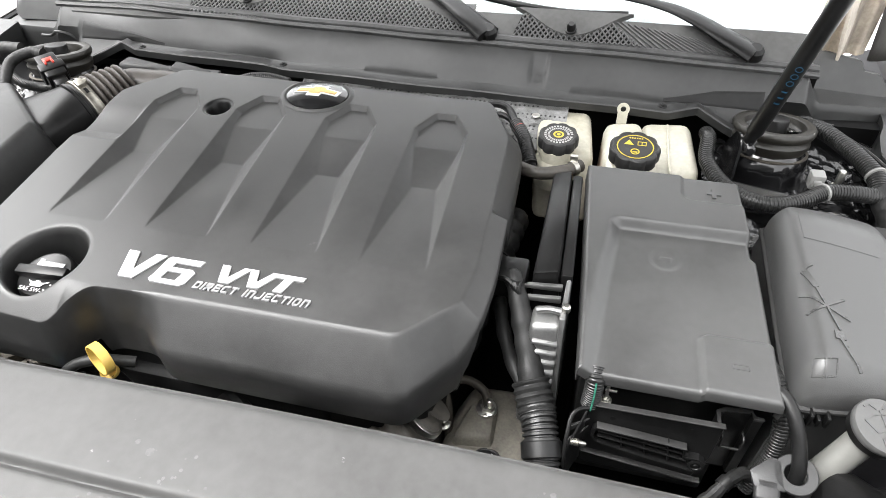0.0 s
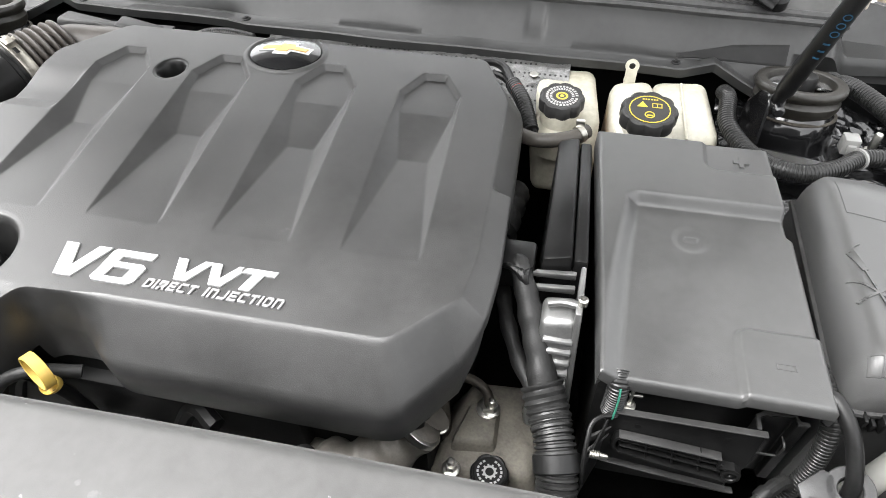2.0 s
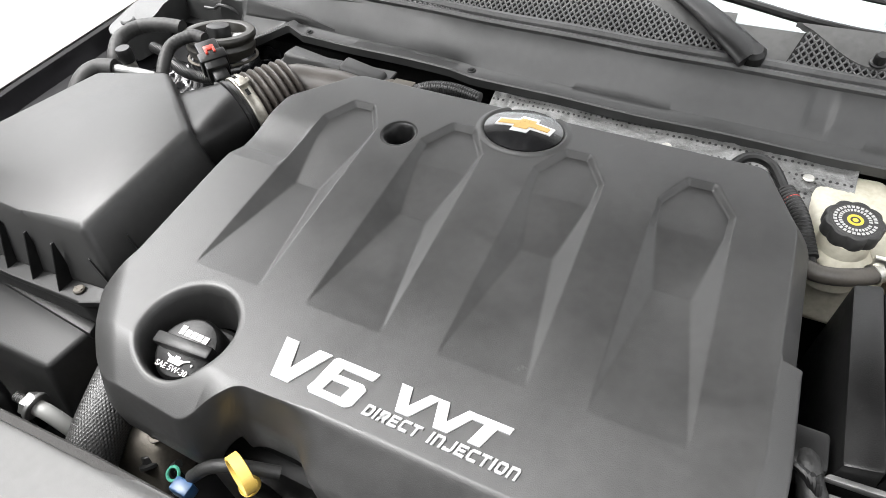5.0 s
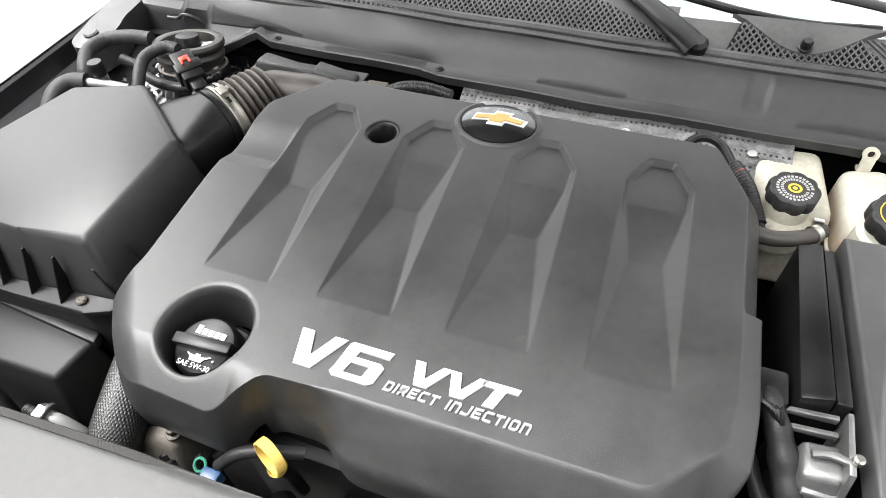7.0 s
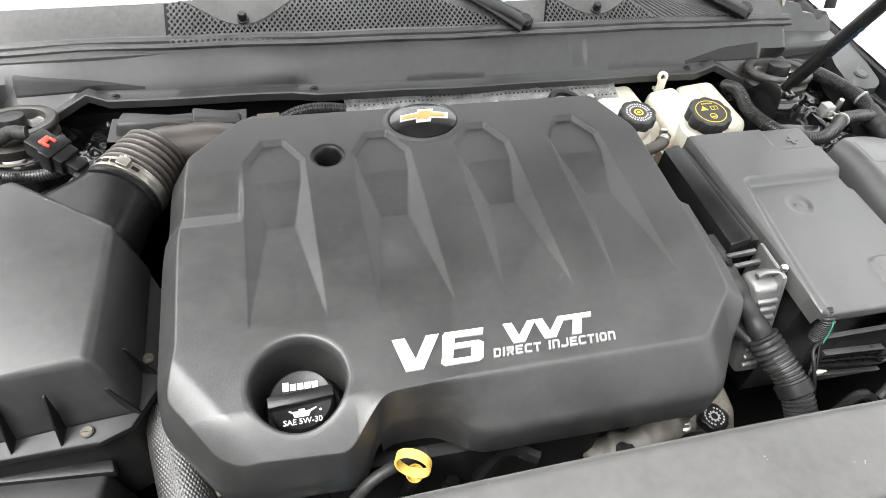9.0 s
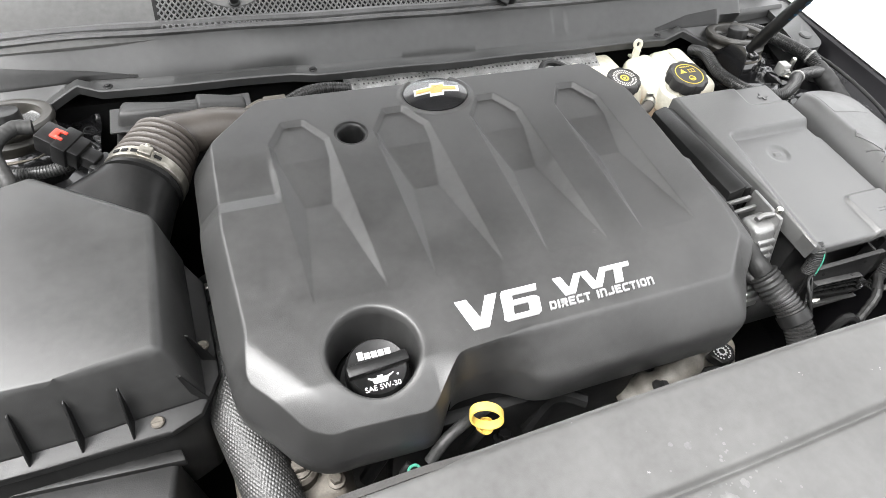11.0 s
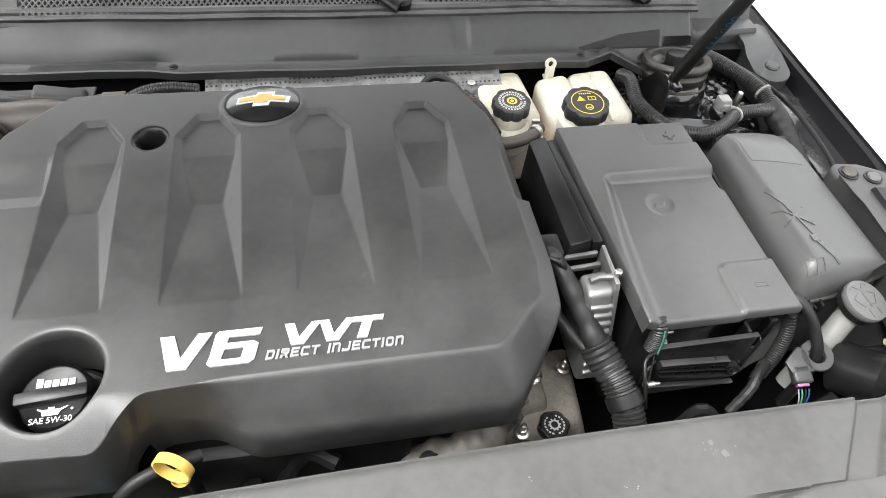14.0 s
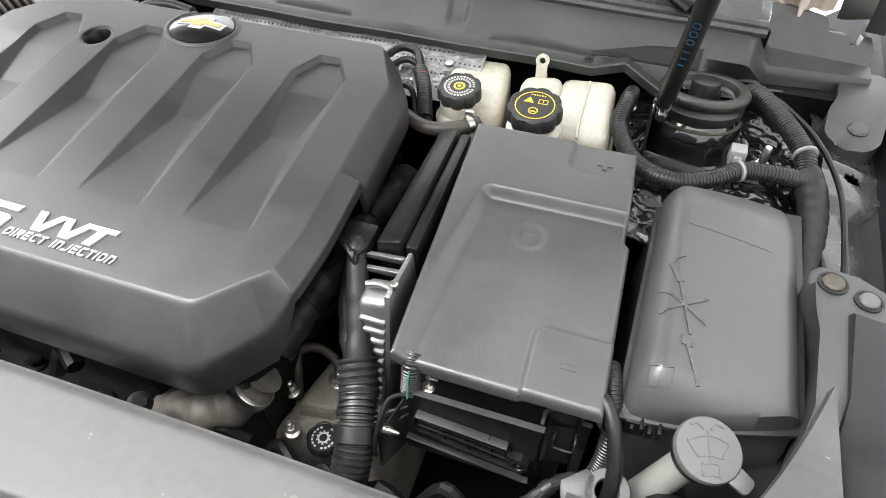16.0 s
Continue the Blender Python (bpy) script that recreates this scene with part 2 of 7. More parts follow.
def perforated(ma, colour, scale):
    """Adds rows of small dark punched dots to a sheet's material."""
    n, l = ma.node_tree.nodes, ma.node_tree.links
    b = n["Principled BSDF"]
    cells, dot, mix = n.new("ShaderNodeTexVoronoi"), n.new("ShaderNodeMapRange"), n.new("ShaderNodeMix")
    cells.inputs["Scale"].default_value, cells.inputs["Randomness"].default_value = scale, 0.15
    dot.inputs["From Min"].default_value, dot.inputs["From Max"].default_value, dot.inputs["To Max"].default_value = 0.30, 0.20, 0.85
    mix.data_type = "RGBA"
    mix.inputs["B"].default_value = (*colour, 1)
    l.new(n.new("ShaderNodeTexCoord").outputs["Object"], cells.inputs["Vector"])
    l.new(cells.outputs["Distance"], dot.inputs["Value"])
    l.new(dot.outputs["Result"], mix.inputs["Factor"])
    l.new(b.inputs["Base Color"].links[0].from_socket, mix.inputs["A"])
    l.new(mix.outputs["Result"], b.inputs["Base Color"])


COVER = material("moulded_cover_plastic", (0.0190, 0.0189, 0.0186), 0.425, grain=0.25, grain_size=1400, blotch=0.32, blotch_size=8, dust=0.1, spec=0.5)
BATT = material("grey_black_moulding", (0.036, 0.036, 0.0356), 0.40, spec=0.72, grain=0.25, grain_size=1500, blotch=0.2, blotch_size=8, dust=0.2)
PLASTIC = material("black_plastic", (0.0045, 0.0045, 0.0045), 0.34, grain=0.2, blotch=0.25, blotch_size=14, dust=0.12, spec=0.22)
MATT = material("dusty_black_plastic", (0.010, 0.0098, 0.0095), 0.55, grain=0.2, blotch=0.3, blotch_size=16, dust=0.5)
COWL = material("cowl_plastic", (0.019, 0.0193, 0.019), 0.36, spec=0.42, grain=0.15, blotch=0.18, blotch_size=6, dust=0.4)
PANEL = material("radiator_shroud_plastic", (0.046, 0.0457, 0.0447), 0.50, grain=0.1, grain_size=1300, blotch=0.14, blotch_size=7, dust=0.5, spec=0.30)
scuffs(PANEL, (0.22, 0.22, 0.215), 24, 0.675, 0.02, 0.55)
scuffs(COVER, (0.075, 0.074, 0.072), 34, 0.685, 0.05, 0.4)
scuffs(BATT, (0.16, 0.16, 0.155), 50, 0.70, 0.02, 0.5)
RUBBER = material("rubber", (0.005, 0.005, 0.005), 0.36, grain=0.1, blotch=0.25, blotch_size=30, dust=0.2, spec=0.28)
GLOSS = material("glossy_black_paint", (0.008, 0.008, 0.0085), 0.17, blotch=0.3, blotch_size=30, coat=0.4)
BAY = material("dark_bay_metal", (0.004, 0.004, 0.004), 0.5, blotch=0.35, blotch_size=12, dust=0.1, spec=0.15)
PAINT = material("dark_body_paint", (0.008, 0.0077, 0.0088), 0.42, blotch=0.3, blotch_size=14, spec=0.2)
STEEL = material("zinc_plated_steel", (0.55, 0.54, 0.5), 0.32, metal=1.0, blotch=0.2, blotch_size=60)
ALU = material("cast_aluminium", (0.20, 0.20, 0.197), 0.40, metal=0.8, grain=0.3, grain_size=700, blotch=0.15, blotch_size=40)
CAST = material("grimy_cast_alloy", (0.075, 0.067, 0.056), 0.6, metal=0.5, grain=0.5, grain_size=300, blotch=0.4, blotch_size=22)
TANK = material("yellowed_translucent_plastic", (0.41, 0.385, 0.300), 0.38, blotch=0.10, blotch_size=14, tint=(0.52, 0.50, 0.42))
COOLANT = filled(material("tank_plastic_with_coolant", (0.40, 0.38, 0.305), 0.38, blotch=0.10, blotch_size=14, tint=(0.50, 0.485, 0.42)), (0.42, 0.27, 0.17), 0.836, 0.022, 0.6)
WHITE = material("white_printing", (0.34, 0.34, 0.335), 0.4, blotch=0.03)
SILVER = material("satin_silver_lettering", (0.40, 0.40, 0.40), 0.35, metal=0.25, blotch=0.04)
YELLOW = material("yellow_printing", (0.50, 0.39, 0.03), 0.5, blotch=0.06)
DIPY = material("yellow_plastic", (0.52, 0.35, 0.075), 0.4, blotch=0.08, blotch_size=40)
GOLD = material("gold_emblem_metal", (0.42, 0.27, 0.085), 0.3, metal=0.5, blotch=0.12, blotch_size=80)
CHROME = material("chrome", (0.85, 0.85, 0.85), 0.12, metal=1.0, blotch=0.03)
RED = material("red_plastic", (0.40, 0.035, 0.02), 0.4, blotch=0.08)
FOIL = material("creased_foil", (0.25, 0.25, 0.247), 0.33, metal=0.9, grain=1.0, grain_size=420, blotch=0.35, blotch_size=45)
perforated(FOIL, (0.03, 0.03, 0.03), 150.0)
SLEEVE = material("brown_rubber_bellows", (0.040, 0.034, 0.029), 0.45, blotch=0.15, blotch_size=25, dust=0.3)
TAPE = material("cloth_tape", (0.012, 0.012, 0.0118), 0.50, grain=0.5, grain_size=400, blotch=0.3, blotch_size=60, dust=0.2, spec=0.25)
FELT = material("grey_felt", (0.022, 0.021, 0.020), 0.9, grain=0.8, grain_size=500, blotch=0.3, blotch_size=40)
FLOOR = material("pale_showroom_floor", (0.78, 0.77, 0.75), 0.4, blotch=0.05, blotch_size=1.5)
WHITEP = material("white_body_paint", (0.72, 0.715, 0.70), 0.25, blotch=0.03, blotch_size=4, coat=0.5)
BEIGE = material("dusty_hinge_paint", (0.36, 0.32, 0.27), 0.55, blotch=0.35, blotch_size=14)
GREYP = material("mid_grey_plastic", (0.070, 0.070, 0.069), 0.42, grain=0.15, blotch=0.1, blotch_size=20)
AIRBOX = material("air_box_plastic", (0.021, 0.021, 0.0207), 0.43, spec=0.32, grain=0.2, grain_size=1500, blotch=0.2, blotch_size=7, dust=0.3)
TIE = material("white_nylon", (0.21, 0.21, 0.203), 0.4, blotch=0.05)
LAMP = material("headlamp_plastic", (0.036, 0.036, 0.0355), 0.42, grain=0.15, blotch=0.12, blotch_size=12, dust=0.2, spec=0.45)
DIM = material("dark_grey_light_block", (0.04, 0.04, 0.04), 0.7, blotch=0.08, blotch_size=1.2)
SEAL = material("weathered_rubber_seal", (0.034, 0.034, 0.034), 0.45, grain=0.2, blotch=0.35, blotch_size=18, dust=0.6)
GREASE = material("greasy_weathered_rubber", (0.016, 0.0147, 0.012), 0.40, grain=0.3, grain_size=300, blotch=0.45, blotch_size=26)
FUSE = material("fuse_box_moulding", (0.042, 0.042, 0.0416), 0.42, spec=0.62, grain=0.25, grain_size=1500, blotch=0.1, blotch_size=8, dust=0.2)
CONDUIT = material("worn_grey_conduit", (0.011, 0.011, 0.0108), 0.36, spec=0.38, blotch=0.4, blotch_size=30, dust=0.4)
HOSE = material("dusty_hose", (0.013, 0.0128, 0.0123), 0.55, spec=0.28, blotch=0.35, blotch_size=22, dust=0.5)
# also colours the shade patches on the cowl face
LOWBOX = material("resonator_plastic_and_cowl_shade", (0.007, 0.007, 0.0069), 0.45, spec=0.22, grain=0.2, blotch=0.15, blotch_size=9, dust=0.3)
# a little paler and smoother than the fuse box moulding
EMBOSS = material("glossy_embossing", (0.050, 0.050, 0.0495), 0.27, blotch=0.15, blotch_size=60)

# ---- setting: showroom floor and the bay's shell ----
MID = -0.287  # the car's centre line


def mirror_x(profile):
    return [(2 * MID - x - 0.02, z + 0.025) for x, z in profile]


ground = part("floor", block(-9, 9, -9, 9, -0.1, 0, 0), FLOOR)
tagged(ground, "pale smooth showroom floor under the parked car", "floor", kind="structure")

# unseen; added to keep light from the front off the engine
front_light_block = part("front_light_block", block(-1.1, 0.5, -0.72, -0.62, 0, 2.0, 0.004), DIM)
tagged(front_light_block, "unseen dark block added in front of the car to hold back light", "wall", kind="structure")

# out of view, added to cut the low west sky's glare on the cover
west_light_block = part("west_light_block", block(-2.3, -2.2, -1.6, 0.8, 0, 2.4, 0.004), DIM)
tagged(west_light_block, "unseen dark block added beside the car to hold back light", "wall", kind="structure")

bay = merge(block(-1.0, 0.43, 0.2, 1.0, 0.38, 0.42, 0), block(-1.08, 0.46, 0.86, 0.88, 0.42, 0.84, 0), block(-0.93, 0.33, 0.900, 0.908, 0.42, 0.895, 0), block(-0.95, 0.38, 0.15, 0.17, 0.42, 0.86, 0), block(-1.10, -1.0, 0.15, 1.0, 0.38, 0.80, 0), block(0.43, 0.52, 0.15, 1.0, 0.38, 0.78, 0))
tagged(part("engine_bay_wall", bay, BAY), "black painted engine bay floor and bulkhead", "engine bay", kind="structure")

RAIL = [(0.60, 0.74), (0.53, 0.825), (0.505, 0.841), (0.492, 0.846), (0.485, 0.846), (0.479, 0.846), (0.475, 0.851), (0.470, 0.848), (0.468, 0.835), (0.462, 0.822), (0.440, 0.812), (0.425, 0.80), (0.405, 0.785), (0.34, 0.765), (0.34, 0.40), (0.60, 0.40)]


def rail_bend(side):
    return lambda y: (side * (0.0 + 0.03 * (y - 0.7) - 0.10 * max(0, 0.55 - y)), 0.012 * (y - 0.7))


for side, prof, nm in ((1, RAIL, "inner_fender_east"), (-1, mirror_x(RAIL), "inner_fender_west")):
    ob = part(nm, extrude_y(prof, 0.30, 1.15, 12, rail_bend(side)), PAINT, sharp=0.5)
    tagged(ob, "dark glossy painted fender flange along the engine bay", "fender", kind="structure")


FENDER = [(0.484, 0.8500), (0.487, 0.8565), (0.492, 0.8605), (0.512, 0.8620), (0.600, 0.850), (0.690, 0.815), (0.760, 0.740), (0.775, 0.660), (0.765, 0.660), (0.745, 0.735), (0.680, 0.805), (0.600, 0.838), (0.512, 0.8530)]
for side, prof, nm in ((1, FENDER, "fender_east"), (-1, mirror_x(FENDER), "fender_west")):
    tagged(part(nm, extrude_y(prof, 0.45, 1.40, 16, rail_bend(side)), WHITEP, sharp=0.6), "white painted front fender beside the engine bay", "fender", kind="structure")


# open bonnet above the bay, held up by the prop rod
def bonnet_z(x, y):
    return 1.12 + (1.02 - y) * 1.3 - 0.12 * (x - MID) ** 2


bonnet = thing("bonnet", "open white bonnet with a dark insulation pad raised above the engine bay", "bonnet", (MID, 1.02, 1.12), kind="structure")
part("skin", sheet(-1.04, 0.47, 0.36, 0.955, 16, 12, bonnet_z, 0.02), WHITEP, bonnet)
# unseen; sized and placed for the dark reflection in the cover's middle
part("insulation_pad", sheet(-0.88, 0.31, 0.56, 0.865, 16, 12, lambda x, y: bonnet_z(x, y) - 0.030, 0.012), FELT, bonnet, "dark felt insulation pad")


# ---- radiator shroud panel in front ----
def shroud_edge(x):
    u = x + 0.2
    return 0.235 + 0.016 * u - 0.037 * u * u


def groove_y(x):
    return float(np.interp(x, [-1.2, -0.39, -0.28, -0.17, -0.02, 0.05, 0.122], [0.140, 0.142, 0.143, 0.146, 0.152, 0.158, 0.170]))


def dip_line(d, w):
    return math.exp(-min(40.0, (d / w) ** 2))


def shroud_z(x, y):
    z = 0.889 - 0.05 * max(0, -y) ** 1.2
    edge = shroud_edge(x) - y
    z -= 0.005 * dip_line(edge, 0.005)
    d = y - groove_y(x)
    east = x - 0.194 - (y - 0.205) * 0.81  # the channel at the headlamp's side
    if x > 0.05 and y > 0.165:
        z -= 0.009 / (1 + math.exp(min(40, max(-40, (abs(east + 0.0005) - 0.0165) / 0.0012))))
    else:
        z -= 0.0055 * dip_line(d, 0.0035) + 0.0025 / (1 + math.exp(min(40, max(-40, d / 0.0015))))
    return z


def shroud():
    xs = np.concatenate([np.linspace(-0.98, 0.05, 200), np.linspace(0.053, 0.38, 160)])
    vs = np.concatenate([np.linspace(0, 0.72, 40), np.linspace(0.724, 1, 200)])
    w, verts, faces = len(xs), [], []
    for v in vs:
        for x in xs:
            y1 = shroud_edge(x) if x < 0.255 else shroud_edge(0.255) + 0.30 * (x - 0.255) + 9.0 * (x - 0.255) ** 2
            y = -0.45 + (y1 + 0.45) * v
            verts.append((x, y, shroud_z(x, y)))
    last = (len(vs) - 1) * w
    for i in range(w):
        x, y, z = verts[last + i]
        verts.append((x, y + 0.002, z - 0.014))
    for i in range(w):
        x, y, z = verts[last + i]
        verts.append((x, y - 0.03, z - 0.016))
    for j in range(len(vs) + 1):
        faces += [(j * w + i, j * w + i + 1, (j + 1) * w + i + 1, (j + 1) * w + i) for i in range(w - 1)]
    return from_lists(verts, faces)


shroud_thing = thing("radiator_shroud", "grey-black plastic radiator shroud panel with a shallow groove", "shroud", (-0.29, 0.0, 0.86))
part("panel", shroud(), PANEL, shroud_thing)


def dried_spots():
    """Thin pale rings and blots of uneven outline, left by dried splashes near the groove."""
    rnd = random.Random(11)
    out = []
    blots = [(-0.2631, 0.1215, 0.0085), (-0.2710, 0.1748, 0.0036), (-0.2859, 0.1806, 0.0022), (-0.2678, 0.1500, 0.0055), (-0.2400, 0.1320, 0.0040), (0.0426, 0.2114, 0.0024), (0.0511, 0.2009, 0.0032)]
    blots += [(-0.255 + rnd.gauss(0, 0.028), 0.142 + rnd.gauss(0, 0.016), rnd.uniform(0.0005, 0.0017)) for _ in range(60)]
    blots += [(0.046 + rnd.gauss(0, 0.008), 0.206 + rnd.gauss(0, 0.006), rnd.uniform(0.0004, 0.0012)) for _ in range(10)]
    for x, y, r in blots:
        n = 18 if r > 0.002 else 9
        seed = rnd.uniform(0, 50)
        edge = [r * (1 + 0.45 * noise.noise(Vector((2.2 * math.cos(2 * math.pi * k / n), 2.2 * math.sin(2 * math.pi * k / n), seed)))) for k in range(n)]
        pts = [(x + q * math.cos(2 * math.pi * k / n), y + q * math.sin(2 * math.pi * k / n)) for k, q in enumerate(edge)]
        if abs(y - groove_y(x)) < r + 0.004:
            continue
        out.append(from_lists([(a, b, shroud_z(a, b) + 0.00025) for a, b in pts] + [(x, y, shroud_z(x, y) + 0.0003)], [(k, (k + 1) % n, n) for k in range(n)]))
    return merge(*out)


DRIED = material("dried_water_marks", (0.060, 0.060, 0.0588), 0.52, blotch=0.35, blotch_size=120)
tagged(part("dried_spots", dried_spots(), DRIED, shroud_thing, "pale dried water spots"), kind="stuff")
part("felt_strip", extrude_line([(0.232, 0.868), (0.238, 0.868), (0.238, 0.886), (0.236, 0.8915), (0.230, 0.8905)], -0.72, -0.425, 20, lambda x: (shroud_edge(x) - 0.2355, -0.0005 - 0.012 * max(0.0, (x + 0.50) / 0.075))), FELT, shroud_thing, "grey felt edging strip")

# ---- cowl panel at the bulkhead ----
def cowl_bend(x):
    u = (x - MID) / 0.6
    back = max(0.0, min(1.0, (-0.36 - x) / 0.45))
    east = max(0.0, (x - 0.02) / 0.3)
    return (0.012 * (1 - u * u) - 0.006 + 0.026 * back * back * (3 - 2 * back) + 0.010 * east + 0.0018 * math.sin(x * 13 + 1.0) + 0.0010 * math.sin(x * 31), 0.004 - 0.012 * (x - MID) - 0.004 * u * u)


def ease(t):
    t = min(1.0, max(0.0, t))
    return t * t * (3 - 2 * t)


COWL_PROFILE = [(0.8095, 0.8555), (0.8095, 0.8665), (0.811, 0.8682), (0.826, 0.8675), (0.832, 0.8695), (0.8385, 0.8768), (0.8455, 0.8852), (0.8555, 0.8965), (0.868, 0.9085), (0.872, 0.9115), (0.886, 0.9125), (0.886, 0.907), (0.872, 0.904), (0.843, 0.872), (0.829, 0.8625), (0.8135, 0.862), (0.8135, 0.8555)]
COWL_END = [(0.8690, 0.735), (0.8690, 0.760), (0.8700, 0.785), (0.871, 0.803), (0.872, 0.816), (0.8735, 0.830), (0.875, 0.841), (0.877, 0.851), (0.8785, 0.8575), (0.882, 0.8615), (0.930, 0.8625), (0.930, 0.858), (0.888, 0.857), (0.880, 0.840), (0.877, 0.795), (0.876, 0.765), (0.875, 0.735)]


def cowl_row(x):
    """The section at x: a sloping face over a front lip, folding down to an upright wall with a ledge towards either end."""
    dy, dz = cowl_bend(x)
    out = x if x > MID else 2 * MID - x - 0.03  # the same place counted on the east side
    lift = 0.0 if x > MID else 0.017
    kink = float(np.interp(x, [-0.83, -0.805, -0.771, -0.744, 0.132, 0.171, 0.207, 0.24], [-0.016, -0.006, 0.008, 0, 0, 0.008, -0.006, -0.016]))
    push = float(np.interp(x, [-0.83, -0.805, -0.771, -0.744, -0.495, -0.462, 0.132, 0.171, 0.207, 0.24], [-0.014, -0.002, 0.010, 0.004, 0.006, 0.0, -0.002, 0.008, -0.006, -0.02]))
    wave = 0.0015 * math.sin(x * 17) + 0.001 * math.sin(x * 41)
    dent = 0.0040 * ease((x + 0.0725) / 0.006) * ease((-0.0425 - x) / 0.006)  # upright pressed recess
    low, high = ease((out - 0.255) / 0.05), ease((out - 0.305) / 0.036)
    far = max(0.0, out - 0.343)
    row = []
    for k, (y, z) in enumerate(COWL_PROFILE):
        py, pz = y + dy, z + dz
        if k < 4 or k > 13:
            py, pz = py + push, pz + kink
        elif k in (4, 13):
            py += 0.6 * push * ease((x + 0.81) / 0.06) * ease((0.20 - x) / 0.06)
        if k in (5, 6, 7):
            py += wave * (0.5, 1.0, 1.0)[k - 5]
        if k in (6, 7):
            py, pz = py + dent * 0.75, pz - dent * 0.66
        ey, ez_ = COWL_END[k]
        f = low if k < 6 or k > 12 else high
        row.append((py + f * (ey + 0.10 * far - py), pz + f * (ez_ + lift - 0.04 * far - pz)))
    return row


def cowl_face():
    xs = np.linspace(-1.066, 0.457, 500)
    verts, faces, n = [], [], len(COWL_PROFILE)
    for x in xs:
        verts += [(float(x), y, z) for y, z in cowl_row(float(x))]
    for i in range(len(xs) - 1):
        faces += [(i * n + k, i * n + (k + 1) % n, (i + 1) * n + (k + 1) % n, (i + 1) * n + k) for k in range(n)]
    faces += [tuple(range(n - 1, -1, -1)), tuple(range((len(xs) - 1) * n, len(xs) * n))]
    return from_lists(verts, faces)


cowl = thing("cowl_panel", "long grey-black plastic cowl panel with a rubber seal", "cowl panel", (MID, 0.84, 0.86), kind="structure")
part("face", cowl_face(), COWL, cowl, sharp=0.5)
part("seal", merge(extrude_line([(0.869, 0.910), (0.868, 0.9145), (0.871, 0.9175), (0.876, 0.9165), (0.879, 0.9125)], -0.922, 0.322, 90, cowl_bend), extrude_line([(0.877, 0.911), (0.878, 0.919), (0.882, 0.9225), (0.888, 0.922), (0.893, 0.917), (0.893, 0.909)], -0.922, 0.322, 90, cowl_bend)), SEAL, cowl, "grey-black rubber sealing lip")

# ---- engine cover ----
CREST = [(-0.556, 0.712), (-0.100, 0.703), (-0.066, 0.635), (-0.060, 0.420), (-0.066, 0.375), (-0.114, 0.327), (-0.360, 0.3255), (-0.390, 0.322), (-0.432, 0.320), (-0.470, 0.281), (-0.562, 0.285), (-0.582, 0.296), (-0.624, 0.350), (-0.616, 0.395), (-0.621, 0.52), (-0.617, 0.65)]
SKIRT = [(-0.565, 0.735), (-0.092, 0.725), (-0.047, 0.645), (-0.039, 0.420), (-0.043, 0.362), (-0.100, 0.283), (-0.349, 0.283), (-0.386, 0.311), (-0.437, 0.310), (-0.463, 0.272), (-0.566, 0.274), (-0.592, 0.287), (-0.640, 0.345), (-0.645, 0.392), (-0.650, 0.53), (-0.646, 0.655)]
SCALLOPS = ((-0.5210, 0.0370), (-0.3952, 0.0375), (-0.2688, 0.0368), (-0.1492, 0.0352))  # middle and half width of each flute
FLUTE_DEPTH = 0.0125
RIM = 0.0020  # width of the lip round the two wells
OIL, HOLE = (-0.509, 0.345, 0.0445), (-0.458, 0.632, 0.0165)


def fillet(poly, r=0.016, n=6):
    """Rounds the corners of a closed polygon; equal polygons stay matched point by point."""
    out = []
    for k, p in enumerate(poly):
        p = Vector(p)
        a, b = Vector(poly[k - 1]) - p, Vector(poly[(k + 1) % len(poly)]) - p
        u, v = p + a.normalized() * min(r, 0.45 * a.length), p + b.normalized() * min(r, 0.45 * b.length)
        for i in range(n + 1):
            t = i / n
            out.append(tuple((1 - t) ** 2 * u + 2 * t * (1 - t) * p + t * t * v))
    return out


def cover_plane(x, y):
    return 0.896 + 0.06 * (y - 0.34)


def soft_min(a, b, k):
    h = max(k - abs(a - b), 0) / k
    return min(a, b) - h * h * k / 4


